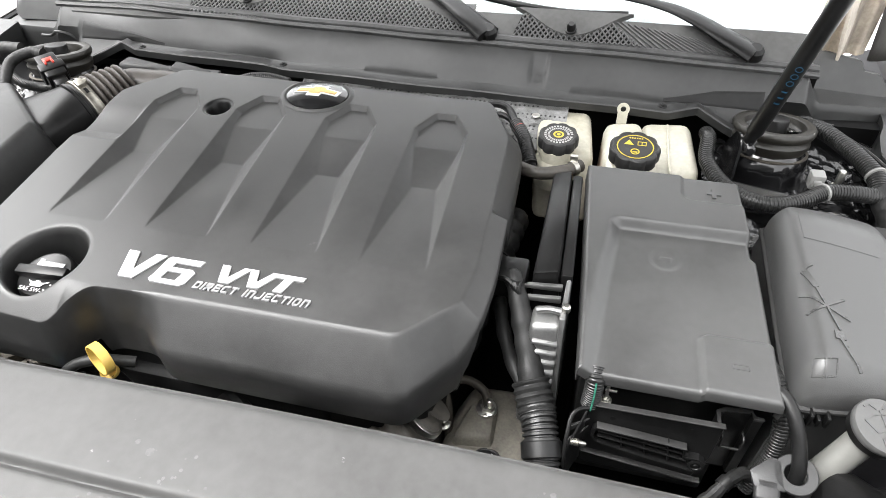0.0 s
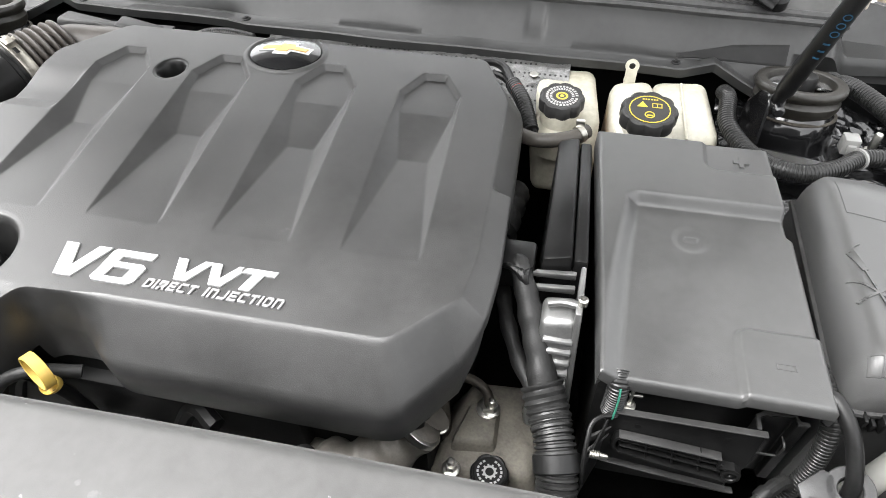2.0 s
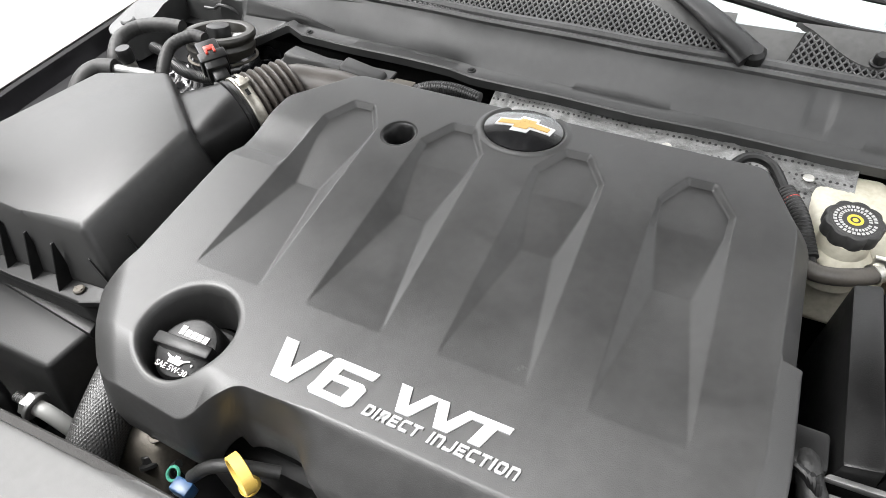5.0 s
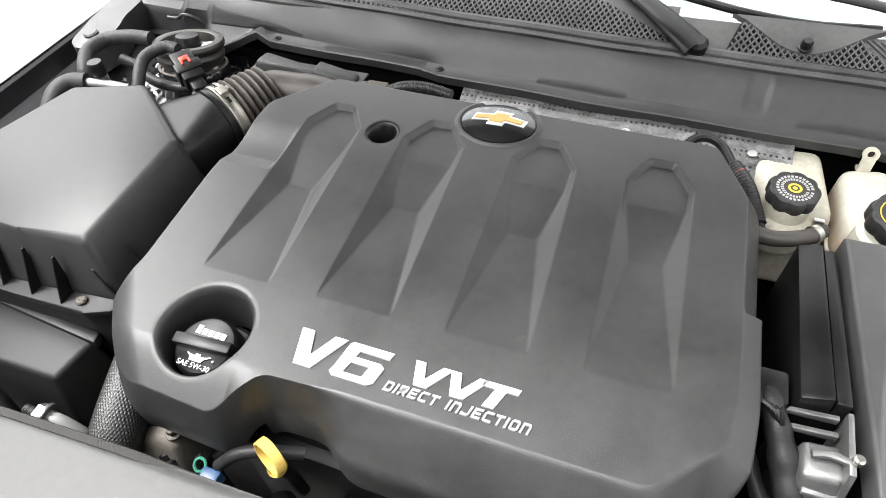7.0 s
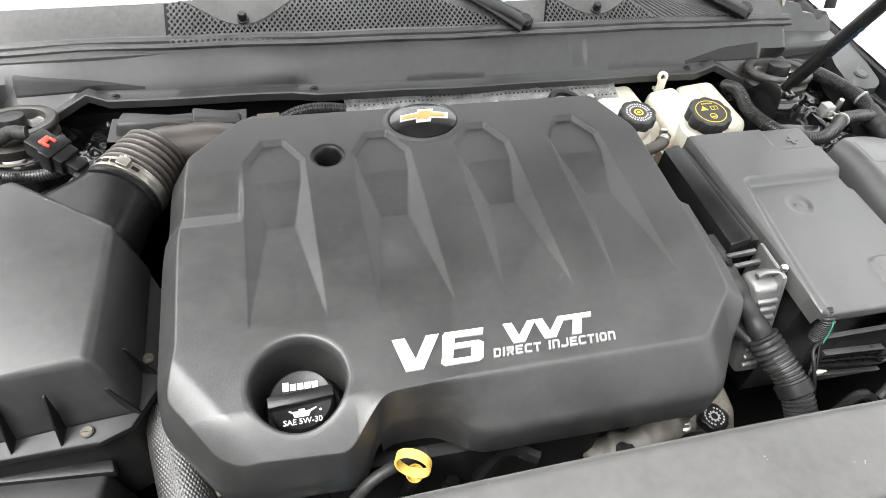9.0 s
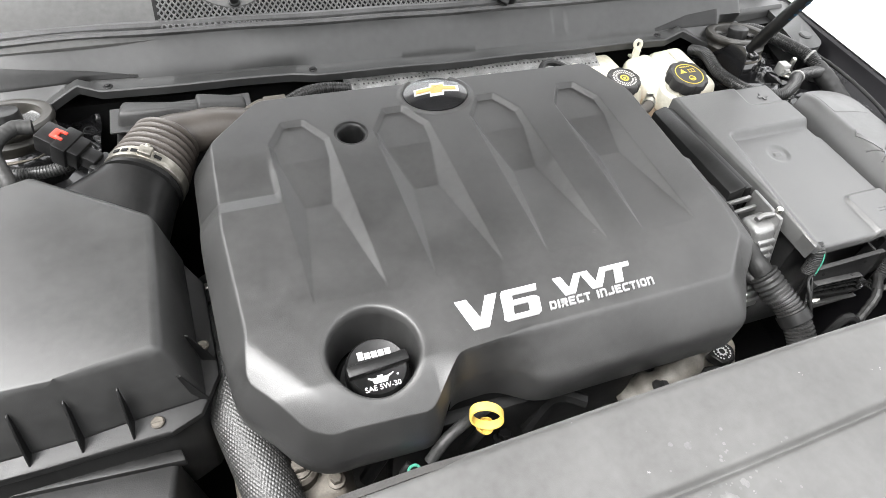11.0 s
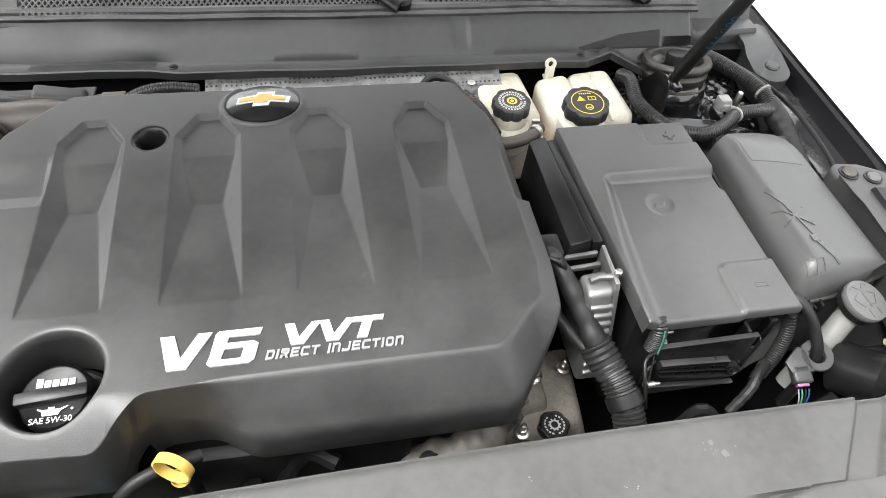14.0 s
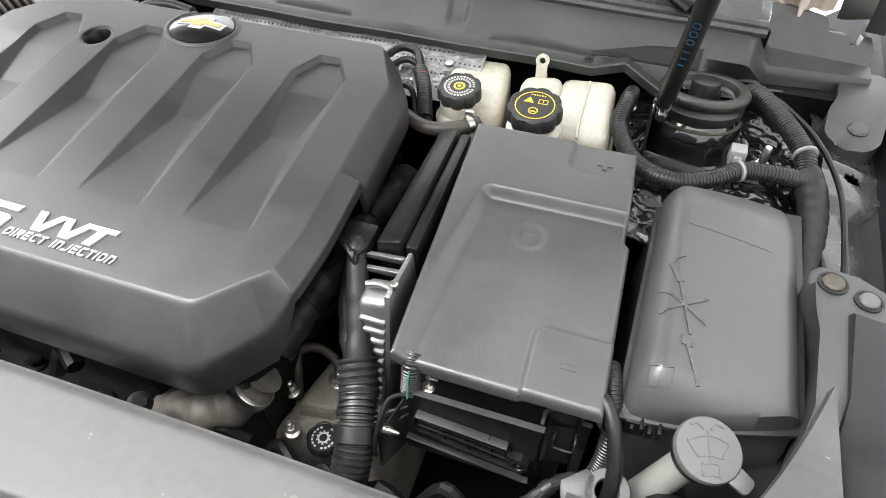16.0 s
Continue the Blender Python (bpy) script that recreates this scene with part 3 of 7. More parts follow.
def cover_z(x, y):
    """The upper face: a gently tilted plate with four scooped flutes, a pocket, an emblem seat and rims."""
    z = cover_plane(x, y) - 0.010 * max(0, (abs(x - MID - 0.05) - 0.2)) ** 1.5
    for c, half in SCALLOPS:
        if abs(x - c) > 0.056 or y > 0.672 or y < 0.400:
            continue
        off = abs(x - c - 0.030 * (0.64 - y))
        outer = float(np.interp(y, [0.400, 0.632, 0.668], [half + 0.0006, half - 0.0012, 0.0135]))
        inner = float(np.interp(y, [0.405, 0.538, 0.604, 0.633, 0.6635], [half, 0.0152, 0.0284, 0.0298, 0.0105]))
        deep = float(np.interp(y, [0.4045, 0.538, 0.604, 0.6635, 0.6680], [0.0, FLUTE_DEPTH, 0.0066, 0.0064, 0.0]))
        wall = (outer - off) / max(0.002, outer - inner)
        z -= deep * max(0.0, soft_min(wall, 1.0, 0.10))
    # the corner round the filler slopes down to the front and to the west
    a = max(0.0, 0.324 - y)
    b = max(0.0, -0.807 * (x + 0.579) - 0.59 * (y - 0.335))
    z -= (0.72 * a * a / (a + 0.020) + 0.80 * b * b / (b + 0.030)) * min(1.0, max(0.0, (-0.430 - x) / 0.03))
    # shallow pocket at the west edge, deepest at its front lip
    if x < -0.550 and 0.538 < y < 0.625:
        z -= 0.0072 * ease((-0.5535 - x) / 0.009) * min(1.0, max(0.0, (y - 0.5415) / 0.021)) * ease((0.624 - y) / 0.052)
    # emblem seat
    e = math.hypot((x + 0.334) / 0.046, (y - 0.680) / 0.0355)
    z += 0.0022 * max(0, min(1, (1.12 - e) / 0.10)) - 0.003 * max(0, min(1, (0.98 - e) / 0.05))
    for cx, cy, r in (OIL, HOLE):
        d = math.hypot(x - cx, y - cy) - r
        if d < 0.006:
            z -= 0.0016 * max(0, 1 - d / 0.006) ** 2
    return z


def near_poly(p, poly):
    """The nearest place on a closed polygon: its edge, the fraction along it and the distance."""
    a, b = poly, np.roll(poly, -1, 0)
    d = b - a
    t = np.clip(((p - a) * d).sum(1) / np.maximum((d * d).sum(1), 1e-12), 0, 1)
    q = a + t[:, None] * d
    dist = np.hypot(*(q - p).T)
    k = int(dist.argmin())
    return k, float(t[k]), float(dist[k])


def inside(poly, xs, ys):
    """Which of the places lie inside a polygon."""
    hit = np.zeros(xs.shape, bool)
    for (x0, y0), (x1, y1) in zip(poly, np.roll(poly, -1, 0)):
        cross = (y0 > ys) != (y1 > ys)
        with np.errstate(divide="ignore", invalid="ignore"):
            at = x0 + (ys - y0) * (x1 - x0) / (y1 - y0)
        hit ^= cross & (xs < at)
    return hit


def cover_shell():
    crest, skirt = np.array(fillet(CREST, 0.009)), np.array(fillet(SKIRT, 0.015))
    step = 0.0011
    xs, ys = np.arange(-0.63, -0.05, step), np.arange(0.262, 0.72, step)
    gx, gy = np.meshgrid(xs, ys)
    ok = inside(crest, gx, gy)
    for cx, cy, r in (OIL, HOLE):
        ok &= np.hypot(gx - cx, gy - cy) > r + RIM + step * 0.4
    cells = ok[:-1, :-1] & ok[1:, :-1] & ok[:-1, 1:] & ok[1:, 1:]
    index, verts, faces = {}, [], []

    def vert(j, i):
        if (j, i) not in index:
            index[j, i] = len(verts)
            x, y = float(xs[i]), float(ys[j])
            for cx, cy, r in (OIL, HOLE):
                d = math.hypot(x - cx, y - cy)
                if d < r + RIM + 1.45 * step:
                    x, y = cx + (x - cx) * (r + RIM) / d, cy + (y - cy) * (r + RIM) / d
            verts.append((x, y, cover_z(x, y)))
        return index[j, i]

    edges = {}
    for j, i in zip(*np.nonzero(cells)):
        f = (vert(j, i), vert(j, i + 1), vert(j + 1, i + 1), vert(j + 1, i))
        faces.append(f)
        for a, b in zip(f, f[1:] + f[:1]):
            if (b, a) in edges:
                del edges[b, a]
            else:
                edges[a, b] = True
    rings = {}
    prof = [(0.0, 0.0), (0.045, -0.0006), (0.10, -0.0022), (0.16, -0.0048), (0.88, -0.0365), (0.94, -0.0400), (0.98, -0.0440), (1.0, -0.0500), (1.0, -0.056), (0.985, -0.084), (0.90, -0.090)]

    def outward(a):
        """The column of places that hangs from a vertex of the rim."""
        if a in rings:
            return rings[a]
        x, y, _ = verts[a]
        col = [a]
        for cx, cy, r in (OIL, HOLE):
            d = math.hypot(x - cx, y - cy)
            if d < r + 0.008:
                rings[a] = col
                return col
        k, t, _ = near_poly(np.array((x, y)), crest)
        p = crest[k] + t * (crest[(k + 1) % len(crest)] - crest[k])
        q = skirt[k] + t * (skirt[(k + 1) % len(skirt)] - skirt[k])
        top = cover_z(*p)
        # the east side is cut short between the front corner and a notch
        hem = float(np.interp(q[1], [0.338, 0.366, 0.498, 0.505, 0.512, 0.66, 0.70], [1.0, 0.32, 0.32, 0.30, 0.72, 0.66, 1.0])) if q[0] > -0.075 else 1.0
        for s, dz in prof:
            c = p + s * (q - p)
            if q[0] < -0.44 and q[1] < 0.36 and dz < -0.05:
                dz = -0.05 + 0.4 * (dz + 0.05)
            dz *= hem
            verts.append((float(c[0]), float(c[1]), top + dz))
            col.append(len(verts) - 1)
        c = p + 0.72 * (q - p)
        verts.append((float(c[0]), float(c[1]), top + prof[-1][1] * hem * (0.75 if q[0] < -0.44 and q[1] < 0.36 else 1)))
        col.append(len(verts) - 1)
        rings[a] = col
        return col

    for a, b in list(edges):
        ca, cb = outward(a), outward(b)
        for k in range(min(len(ca), len(cb)) - 1):
            faces.append((cb[k], ca[k], ca[k + 1], cb[k + 1]))
    bm = bmesh.new()
    vs = [bm.verts.new(v) for v in verts]
    for f in faces:
        if len(set(f)) > 2:
            try:
                bm.faces.new([vs[i] for i in f])
            except ValueError:
                pass
    bmesh.ops.remove_doubles(bm, verts=[v for k in rings.values() for v in (vs[i] for i in k)], dist=0.00005)
    return bm


cover = thing("engine_cover", "dark grey moulded plastic engine cover with four scooped flutes", "engine cover", (-0.34, 0.5, 0.82))
shell = part("shell", cover_shell(), COVER, cover, sharp=0.62)
ez = cover_plane(-0.334, 0.680)


def well(cx, cy, r, drops):
    """The rounded lip and tapering wall of a hole in the cover."""
    n, verts, faces = 96, [], []
    rows = [(RIM + 0.0022, 0.00005), (RIM + 0.0006, 0.00030), (0.0008, 0.0001), (0.0, -0.0008)] + list(drops)
    for dr, dz in rows:
        for k in range(n):
            ca, sa = math.cos(2 * math.pi * k / n), math.sin(2 * math.pi * k / n)
            x, y = cx + (r + dr) * ca, cy + (r + dr) * sa
            verts.append((x, y, cover_z(cx + (r + max(dr, 0.0)) * ca, cy + (r + max(dr, 0.0)) * sa) + dz))
    for j in range(len(rows) - 1):
        faces += [(j * n + k, j * n + (k + 1) % n, (j + 1) * n + (k + 1) % n, (j + 1) * n + k) for k in range(n)]
    return from_lists(verts, faces)


part("filler_well", well(*OIL, ((-0.0014, -0.0030), (-0.0022, -0.010), (-0.0060, -0.056))), COVER, cover, "round well over the oil cap", sharp=1.2)
# blacker than the cover's own plastic, to paint the shade inside the well
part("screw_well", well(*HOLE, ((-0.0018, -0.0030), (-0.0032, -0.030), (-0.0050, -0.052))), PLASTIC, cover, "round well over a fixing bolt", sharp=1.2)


def oval(rx, ry, z0, z1, n=48, bevel=0.0008):
    return move(lathe([(1 - bevel / rx, 0), (1, bevel / (z1 - z0)), (1, 1 - bevel / (z1 - z0)), (1 - bevel / rx, 1)], None, n), Matrix.Translation((-0.334, 0.680, z0)) @ Matrix.Rotation(math.atan(0.06), 4, "X") @ Matrix.Diagonal((rx, ry, z1 - z0, 1)))


dome = [(1.0, 0.0)] + [(r_, 0.35 + 0.65 * (1 - r_ * r_)) for r_ in (1.0, 0.9, 0.8, 0.7, 0.6, 0.5, 0.4, 0.3, 0.2, 0.1)] + [(0.02, 1.0)]
POLISHED = material("polished_silver", (0.50, 0.50, 0.495), 0.25, metal=0.6, blotch=0.05)
emblem = part("emblem", move(lathe(dome, None, 56), Matrix.Translation((-0.334, 0.680, ez - 0.002)) @ Matrix.Rotation(math.atan(0.06), 4, "X") @ Matrix.Diagonal((0.0425, 0.0322, 0.0095, 1))), GLOSS, cover, "glossy black oval emblem plate")
bow = [(-0.031, -0.0065), (-0.0095, -0.0065), (-0.0115, -0.0125), (0.0075, -0.0125), (0.0095, -0.0065), (0.031, -0.0065), (0.0335, 0.0055), (0.0135, 0.0055), (0.0150, 0.0125), (-0.0050, 0.0125), (-0.0070, 0.0055), (-0.0285, 0.0055)]
gold = [(-0.0275, -0.0036), (-0.0085, -0.0036), (-0.0094, -0.0078), (0.0060, -0.0078), (0.0072, -0.0036), (0.0270, -0.0036), (0.0285, 0.0026), (0.0112, 0.0026), (0.0122, 0.0074), (-0.0038, 0.0074), (-0.0050, 0.0026), (-0.0258, 0.0026)]


def on_dome(x, y):
    return 0.06 * (y - 0.680) - 0.0062 * (((x + 0.334) / 0.0425) ** 2 + ((y - 0.680) / 0.0322) ** 2)


part("emblem_border", prism([(-0.334 + 0.99 * x, 0.681 + 0.98 * y) for x, y in bow], ez + 0.0040, ez + 0.0086, 0.0003, 1, on_dome), POLISHED, emblem, "silver rim of the emblem")
part("emblem_shape", prism([(-0.334 + x, 0.681 + y) for x, y in gold], ez + 0.0060, ez + 0.0091, 0.0003, 1, on_dome), GOLD, emblem, "gold-coloured cross-shaped badge")
lz = cover_plane(0, 0.355) - 0.0005
V_SHAPE = [(0.0, 1.0), (0.27, 1.0), (0.42, 0.33), (0.72, 1.0), (1.0, 1.0), (0.54, 0.0), (0.18, 0.0)]
THIN_V = [(0.0, 1.0), (0.27, 1.0), (0.38, 0.34), (0.74, 1.0), (1.0, 1.0), (0.50, 0.0), (0.16, 0.0)]
SIX_SHAPE = [(0.20, 1.0), (1.0, 1.0), (0.95, 0.79), (0.38, 0.80), (0.345, 0.63), (0.84, 0.63), (0.93, 0.54), (0.85, 0.09), (0.75, 0.0), (0.07, 0.0), (0.0, 0.09), (0.05, 0.30), (0.275, 0.30), (0.245, 0.17), (0.605, 0.17), (0.66, 0.46), (0.31, 0.46), (0.275, 0.30), (0.05, 0.30), (0.14, 0.92)]
T_SHAPE = [(0.04, 1.0), (1.0, 1.0), (0.95, 0.76), (0.66, 0.76), (0.46, 0.0), (0.16, 0.0), (0.36, 0.76), (0.0, 0.76)]


def letter(shape, x0, x1, y0, y1, name, label):
    pts = [(x0 + u * (x1 - x0), y0 + v * (y1 - y0)) for u, v in shape]
    part(name, prism(pts, lz - 0.001, lz + 0.0022, 0, 1, lambda x, y: 0.06 * (y - 0.355)), SILVER, cover, label, smooth=False)


letter(V_SHAPE, -0.420, -0.3745, 0.3360, 0.3705, "letter", "raised silver letter V")
letter(SIX_SHAPE, -0.3785, -0.3305, 0.3360, 0.3705, "digit", "raised silver digit 6")
letter(THIN_V, -0.3110, -0.2775, 0.3487, 0.3710, "letter", "raised silver letter V")
letter(THIN_V, -0.2795, -0.2460, 0.3487, 0.3710, "letter", "raised silver letter V")
letter(T_SHAPE, -0.2520, -0.2195, 0.3487, 0.3710, "letter", "raised silver letter T")
GLYPHS = {  # squared letters: outer outline, then holes cut by a slit, in units of the letter's box
    "D": [[(0, 0), (0, 1), (0.8, 1), (1, 0.8), (1, 0.2), (0.8, 0), (0, 0), (0.26, 0.24), (0.7, 0.24), (0.74, 0.3), (0.74, 0.7), (0.7, 0.76), (0.26, 0.76), (0.26, 0.24)]],
    "I": [[(0, 0), (0, 1), (1, 1), (1, 0)]],
    "R": [[(0, 0), (0, 0.28), (0.52, 0.28), (0.72, 0), (1, 0), (0.82, 0.3), (1, 0.45), (1, 0.85), (0.85, 1), (0, 1), (0, 0.52), (0.74, 0.52), (0.74, 0.76), (0.26, 0.76), (0.26, 0.52), (0.26, 0.28), (0.26, 0)]],
    "E": [[(0, 0), (0, 1), (1, 1), (1, 0.76), (0.26, 0.76), (0.26, 0.62), (0.9, 0.62), (0.9, 0.39), (0.26, 0.39), (0.26, 0.24), (1, 0.24), (1, 0)]],
    "C": [[(0.2, 0), (0, 0.2), (0, 0.8), (0.2, 1), (1, 1), (1, 0.76), (0.26, 0.76), (0.26, 0.24), (1, 0.24), (1, 0)]],
    "T": [[(0.37, 0), (0.37, 0.76), (0, 0.76), (0, 1), (1, 1), (1, 0.76), (0.63, 0.76), (0.63, 0)]],
    "N": [[(0, 0), (0, 1), (0.8, 1), (1, 0.8), (1, 0), (0.74, 0), (0.74, 0.76), (0.26, 0.76), (0.26, 0)]],
    "J": [[(0, 0), (0, 0.3), (0.24, 0.3), (0.24, 0.24), (0.74, 0.24), (0.74, 1), (1, 1), (1, 0.2), (0.8, 0)]],
    "O": [[(0.2, 0), (0, 0.2), (0, 0.8), (0.2, 1), (0.8, 1), (1, 0.8), (1, 0.2), (0.8, 0), (0.26, 0), (0.26, 0.24), (0.74, 0.24), (0.74, 0.76), (0.26, 0.76), (0.26, 0)]],
}
DULL = material("worn_silver_lettering", (0.24, 0.24, 0.24), 0.4, metal=0.25, blotch=0.1, blotch_size=40)
WIDTHS = {"I": 0.30, " ": 0.62}
at, words = 0.0, []
for ch in "DIRECT INJECTION":
    wide = WIDTHS.get(ch, 1.0)
    for outline in GLYPHS.get(ch, ()):
        words.append((at, wide, outline))
    at += wide + 0.22
scale_x = (0.1250 - 0.0022) / (at - 0.22)
for start, wide, outline in words:
    pts = [(-0.3285 + scale_x * (start + wide * u) + 0.0022 * v, 0.3368 + 0.0094 * v) for u, v in outline]
    part("inscription_letter", prism(pts, lz - 0.001, lz + 0.0020, 0, 1, lambda x, y: 0.06 * (y - 0.355)), DULL, cover, smooth=False)
part("well_floor", lathe([(0.013, 0.858), (0.013, 0.8625), (0.006, 0.864)], pose(-0.458, 0.632, 0), 20), BAY, cover, "dark floor of the screw well")
part("screw", bolt(-0.458, 0.632, 0.864, 0.0055, 0.008), CAST, cover, "recessed fixing bolt")

# engine below the cover
engine = thing("engine_block", "grimy dark engine block under the cover", "engine", (-0.34, 0.5, 0.45))
part("block", merge(block(-0.60, -0.085, 0.315, 0.70, 0.45, 0.815, 0.01), block(-0.50, -0.2, 0.30, 0.33, 0.5, 0.78, 0.008)), BAY, engine)

# ---- oil filler cap ----
oil = thing("oil_filler_cap", "black ribbed oil filler cap with white printing", "oil cap", (-0.508, 0.341, 0.835))
tip = pose(-0.508, 0.3385, 0.855, 9) @ Matrix.Diagonal((1.04, 1.04, 1.0, 1.0))
part("body", lathe([(0.029, 0), (0.029, 0.020), (0.0275, 0.024), (0.0262, 0.0255), (0.0252, 0.0248)], tip, 40), PLASTIC, oil)
part("neck", lathe([(0.0365, -0.03), (0.0365, -0.012), (0.033, -0.009)], tip, 40), BAY, oil)
part("grip", move(block(-0.0285, 0.0285, -0.0055, 0.0055, 0.018, 0.0335, 0.002), tip @ Matrix.Rotation(radians(4), 4, "Z")), PLASTIC, oil)


flat = tip @ pose(0, 0, 0.0256)
part("printing", move(lettering("SAE 5W-30", -0.0165, 0.0165, -0.0222, -0.0172, 0, 0.0003, 0, 0.01, 0), flat), WHITE, oil, "white printing SAE 5W-30")
part("oil_can_symbol", move(merge(prism([(-0.007, -0.016), (0.005, -0.016), (0.007, -0.0125), (0.0125, -0.0095), (0.0118, -0.0088), (0.006, -0.0108), (-0.007, -0.0108), (-0.0115, -0.0095), (-0.0115, -0.0105), (-0.008, -0.0125)], 0, 0.0003, 0), prism([(-0.003, -0.0105), (0.002, -0.0105), (0.002, -0.009), (-0.003, -0.009)], 0.0001, 0.0004, 0), disc(0.0155, -0.0118, 0, 0.0011, 0.0004, 0.0001, 10)), flat), WHITE, oil, "white oil can symbol")
part("wordmark", move(merge(*[block(-0.0155 + 0.0063 * k, -0.0102 + 0.0063 * k, 0.0085, 0.0145 if k else 0.0165, 0, 0.0003, 0) for k in range(5)]), flat), WHITE, oil, "white printed mark")

# ---- dipstick ----
dip = thing("dipstick", "yellow plastic dipstick handle on its guide tube", "dipstick", (-0.412, 0.275, 0.80))
ring_axis, ring_long = Vector((0.359, 0.920, -0.154)).normalized(), Vector((0.732, -0.174, -0.657))
ring_wide = ring_axis.cross(ring_long).normalized()
ring_long = ring_wide.cross(ring_axis)
ringm = Matrix.Translation((-0.4150, 0.2745, 0.8380)) @ Matrix((ring_long, ring_wide, ring_axis)).transposed().to_4x4() @ Matrix.Diagonal((1.08, 0.95, 1.0, 1))
part("handle", lathe([(0.0158, -0.0050), (0.0166, -0.0045), (0.0166, 0.0045), (0.0158, 0.0050), (0.0150, 0.0050), (0.0145, 0.0045), (0.0145, -0.0045), (0.0150, -0.0050), (0.0158, -0.0050)], ringm, 40), DIPY, dip)
part("stem", lathe([(0.0070, -0.006), (0.0085, 0.000), (0.0088, 0.004), (0.0082, 0.005), (0.0074, 0.004), (0.0066, 0.0005)], pose(-0.414, 0.2745, 0.816, 32, 12), 28), DIPY, dip)
part("tube", tube([(-0.414, 0.275, 0.814), (-0.412, 0.280, 0.79), (-0.42, 0.290, 0.72)], 0.006), BAY, dip)
part("hose", tube([(-0.475, 0.262, 0.80), (-0.455, 0.272, 0.818), (-0.43, 0.282, 0.822), (-0.40, 0.295, 0.81)], 0.006), TAPE, dip, "taped wiring lead")

# ---- battery cover ----
def bat_z(x, y):
    z = 0.868 + 0.035 * (y - 0.35)
    outer = float(np.interp(y, [0.36, 0.389, 0.469, 0.543], [0.044, 0.046, 0.054, 0.064]))
    within = float(np.interp(y, [0.36, 0.416, 0.469, 0.524], [0.071, 0.073, 0.0755, 0.080]))
    # recess with a rounded corner, gentle on its west side and steep on its north side
    u = max(0.0, 1 - (x - outer) / (within - outer))
    v = max(0.0, 1 - (0.560 - y) / 0.011)
    z -= 0.0115 * ease(1 - min(1.0, math.hypot(u, v)))
    # raised pad round the minus sign, sunken one round the plus sign
    u, v = max(0.0, 1 - (x - 0.156 - 0.03 * (0.41 - y)) / 0.014), max(0.0, 1 - (0.419 - y) / 0.012)
    z += 0.0050 * ease(2.2 * (1 - math.hypot(u, v)))
    u, v = max(0.0, 1 - (x - 0.141) / 0.016), max(0.0, 1 - (y - 0.601) / 0.014)
    z -= 0.0036 * ease(2.2 * (1 - math.hypot(u, v)))
    d = math.hypot(x - 0.128, y - 0.512)
    if d < 0.018:
        z -= 0.0016 * min(1, (0.018 - d) / 0.006) - 0.0010 * (abs(x - 0.128) < 0.006 and abs(y - 0.512) < 0.003)
    return z


def battery_lid():
    """A lid whose edge follows the outline, with a pressed upper face and a turned-down rim."""
    n, m, verts, faces = 150, 190, [], []
    for j in range(m + 1):
        v = j / m
        y = 0.350 + (0.6485 - 0.350) * v
        xa = 0.051 + (0.034 - 0.051) * v
        xb = float(np.interp(y, [0.35, 0.526, 0.531, 0.648], [0.227, 0.221, 0.216, 0.209]))
        for i in range(n + 1):
            x = xa + (xb - xa) * i / n
            e = min(i / n * (xb - xa), (1 - i / n) * (xb - xa), (y - 0.35), 0.6485 - y)
            verts.append((x, y, bat_z(x, y) - 0.0035 * max(0, 1 - e / 0.004) ** 2))
    w = n + 1
    for j in range(m):
        faces += [(j * w + i, j * w + i + 1, (j + 1) * w + i + 1, (j + 1) * w + i) for i in range(n)]
    rim = [i for i in range(n + 1)] + [j * w + n for j in range(1, m + 1)] + [m * w + i for i in range(n - 1, -1, -1)] + [j * w for j in range(m - 1, 0, -1)]
    cx, cy = 0.13, 0.5
    low = []
    for k in rim:
        x, y, z = verts[k]
        drop = 0.010 if y < 0.3505 else 0.022
        verts.append((x + 0.001 * (1 if x > cx else -1), y, z - drop))
        low.append(len(verts) - 1)
    for k in range(len(rim)):
        q = (k + 1) % len(rim)
        faces.append((rim[k], low[k], low[q], rim[q]))
    inn = []
    for k in low:
        x, y, z = verts[k]
        verts.append((x + 0.004 * (-1 if x > cx else 1), y + 0.004 * (-1 if y > cy else 1), z))
        inn.append(len(verts) - 1)
    for k in range(len(rim)):
        q = (k + 1) % len(rim)
        faces.append((low[k], inn[k], inn[q], low[q]))
    return from_lists(verts, faces)


batc = thing("battery_cover", "grey-black plastic battery cover with a recessed top", "battery cover", (0.13, 0.5, 0.84))
part("lid", battery_lid(), BATT, batc, sharp=0.7)


def cross(x, y, z, a, w, turn=0, dz=0.0008):
    pts = [(w, w), (w, a), (-w, a), (-w, w), (-a, w), (-a, -w), (-w, -w), (-w, -a), (w, -a), (w, -w), (a, -w), (a, w)]
    return move(prism(pts, 0, dz, 0.0002, 1), Matrix.Translation((x, y, z)) @ Matrix.Rotation(radians(turn), 4, "Z"))


part("plus_mark", cross(0.180, 0.621, bat_z(0.180, 0.621) - 0.0008, 0.0078, 0.0023, 0, 0.0022), BATT, batc, "raised plus sign")
part("minus_mark", move(ring((0, 0, 0), 1, 0.12, None, 4, 4), Matrix.Translation((0.193, 0.382, bat_z(0.193, 0.382))) @ Matrix.Diagonal((0.010, 0.0035, 0.004, 1)) @ Matrix.Rotation(radians(45), 4, "Z")), BATT, batc, "raised minus sign")
batt = thing("battery", "black car battery under its cover", "battery", (0.13, 0.5, 0.65))
part("case", block(0.055, 0.205, 0.372, 0.635, 0.65, 0.853, 0.004), PLASTIC, batt)

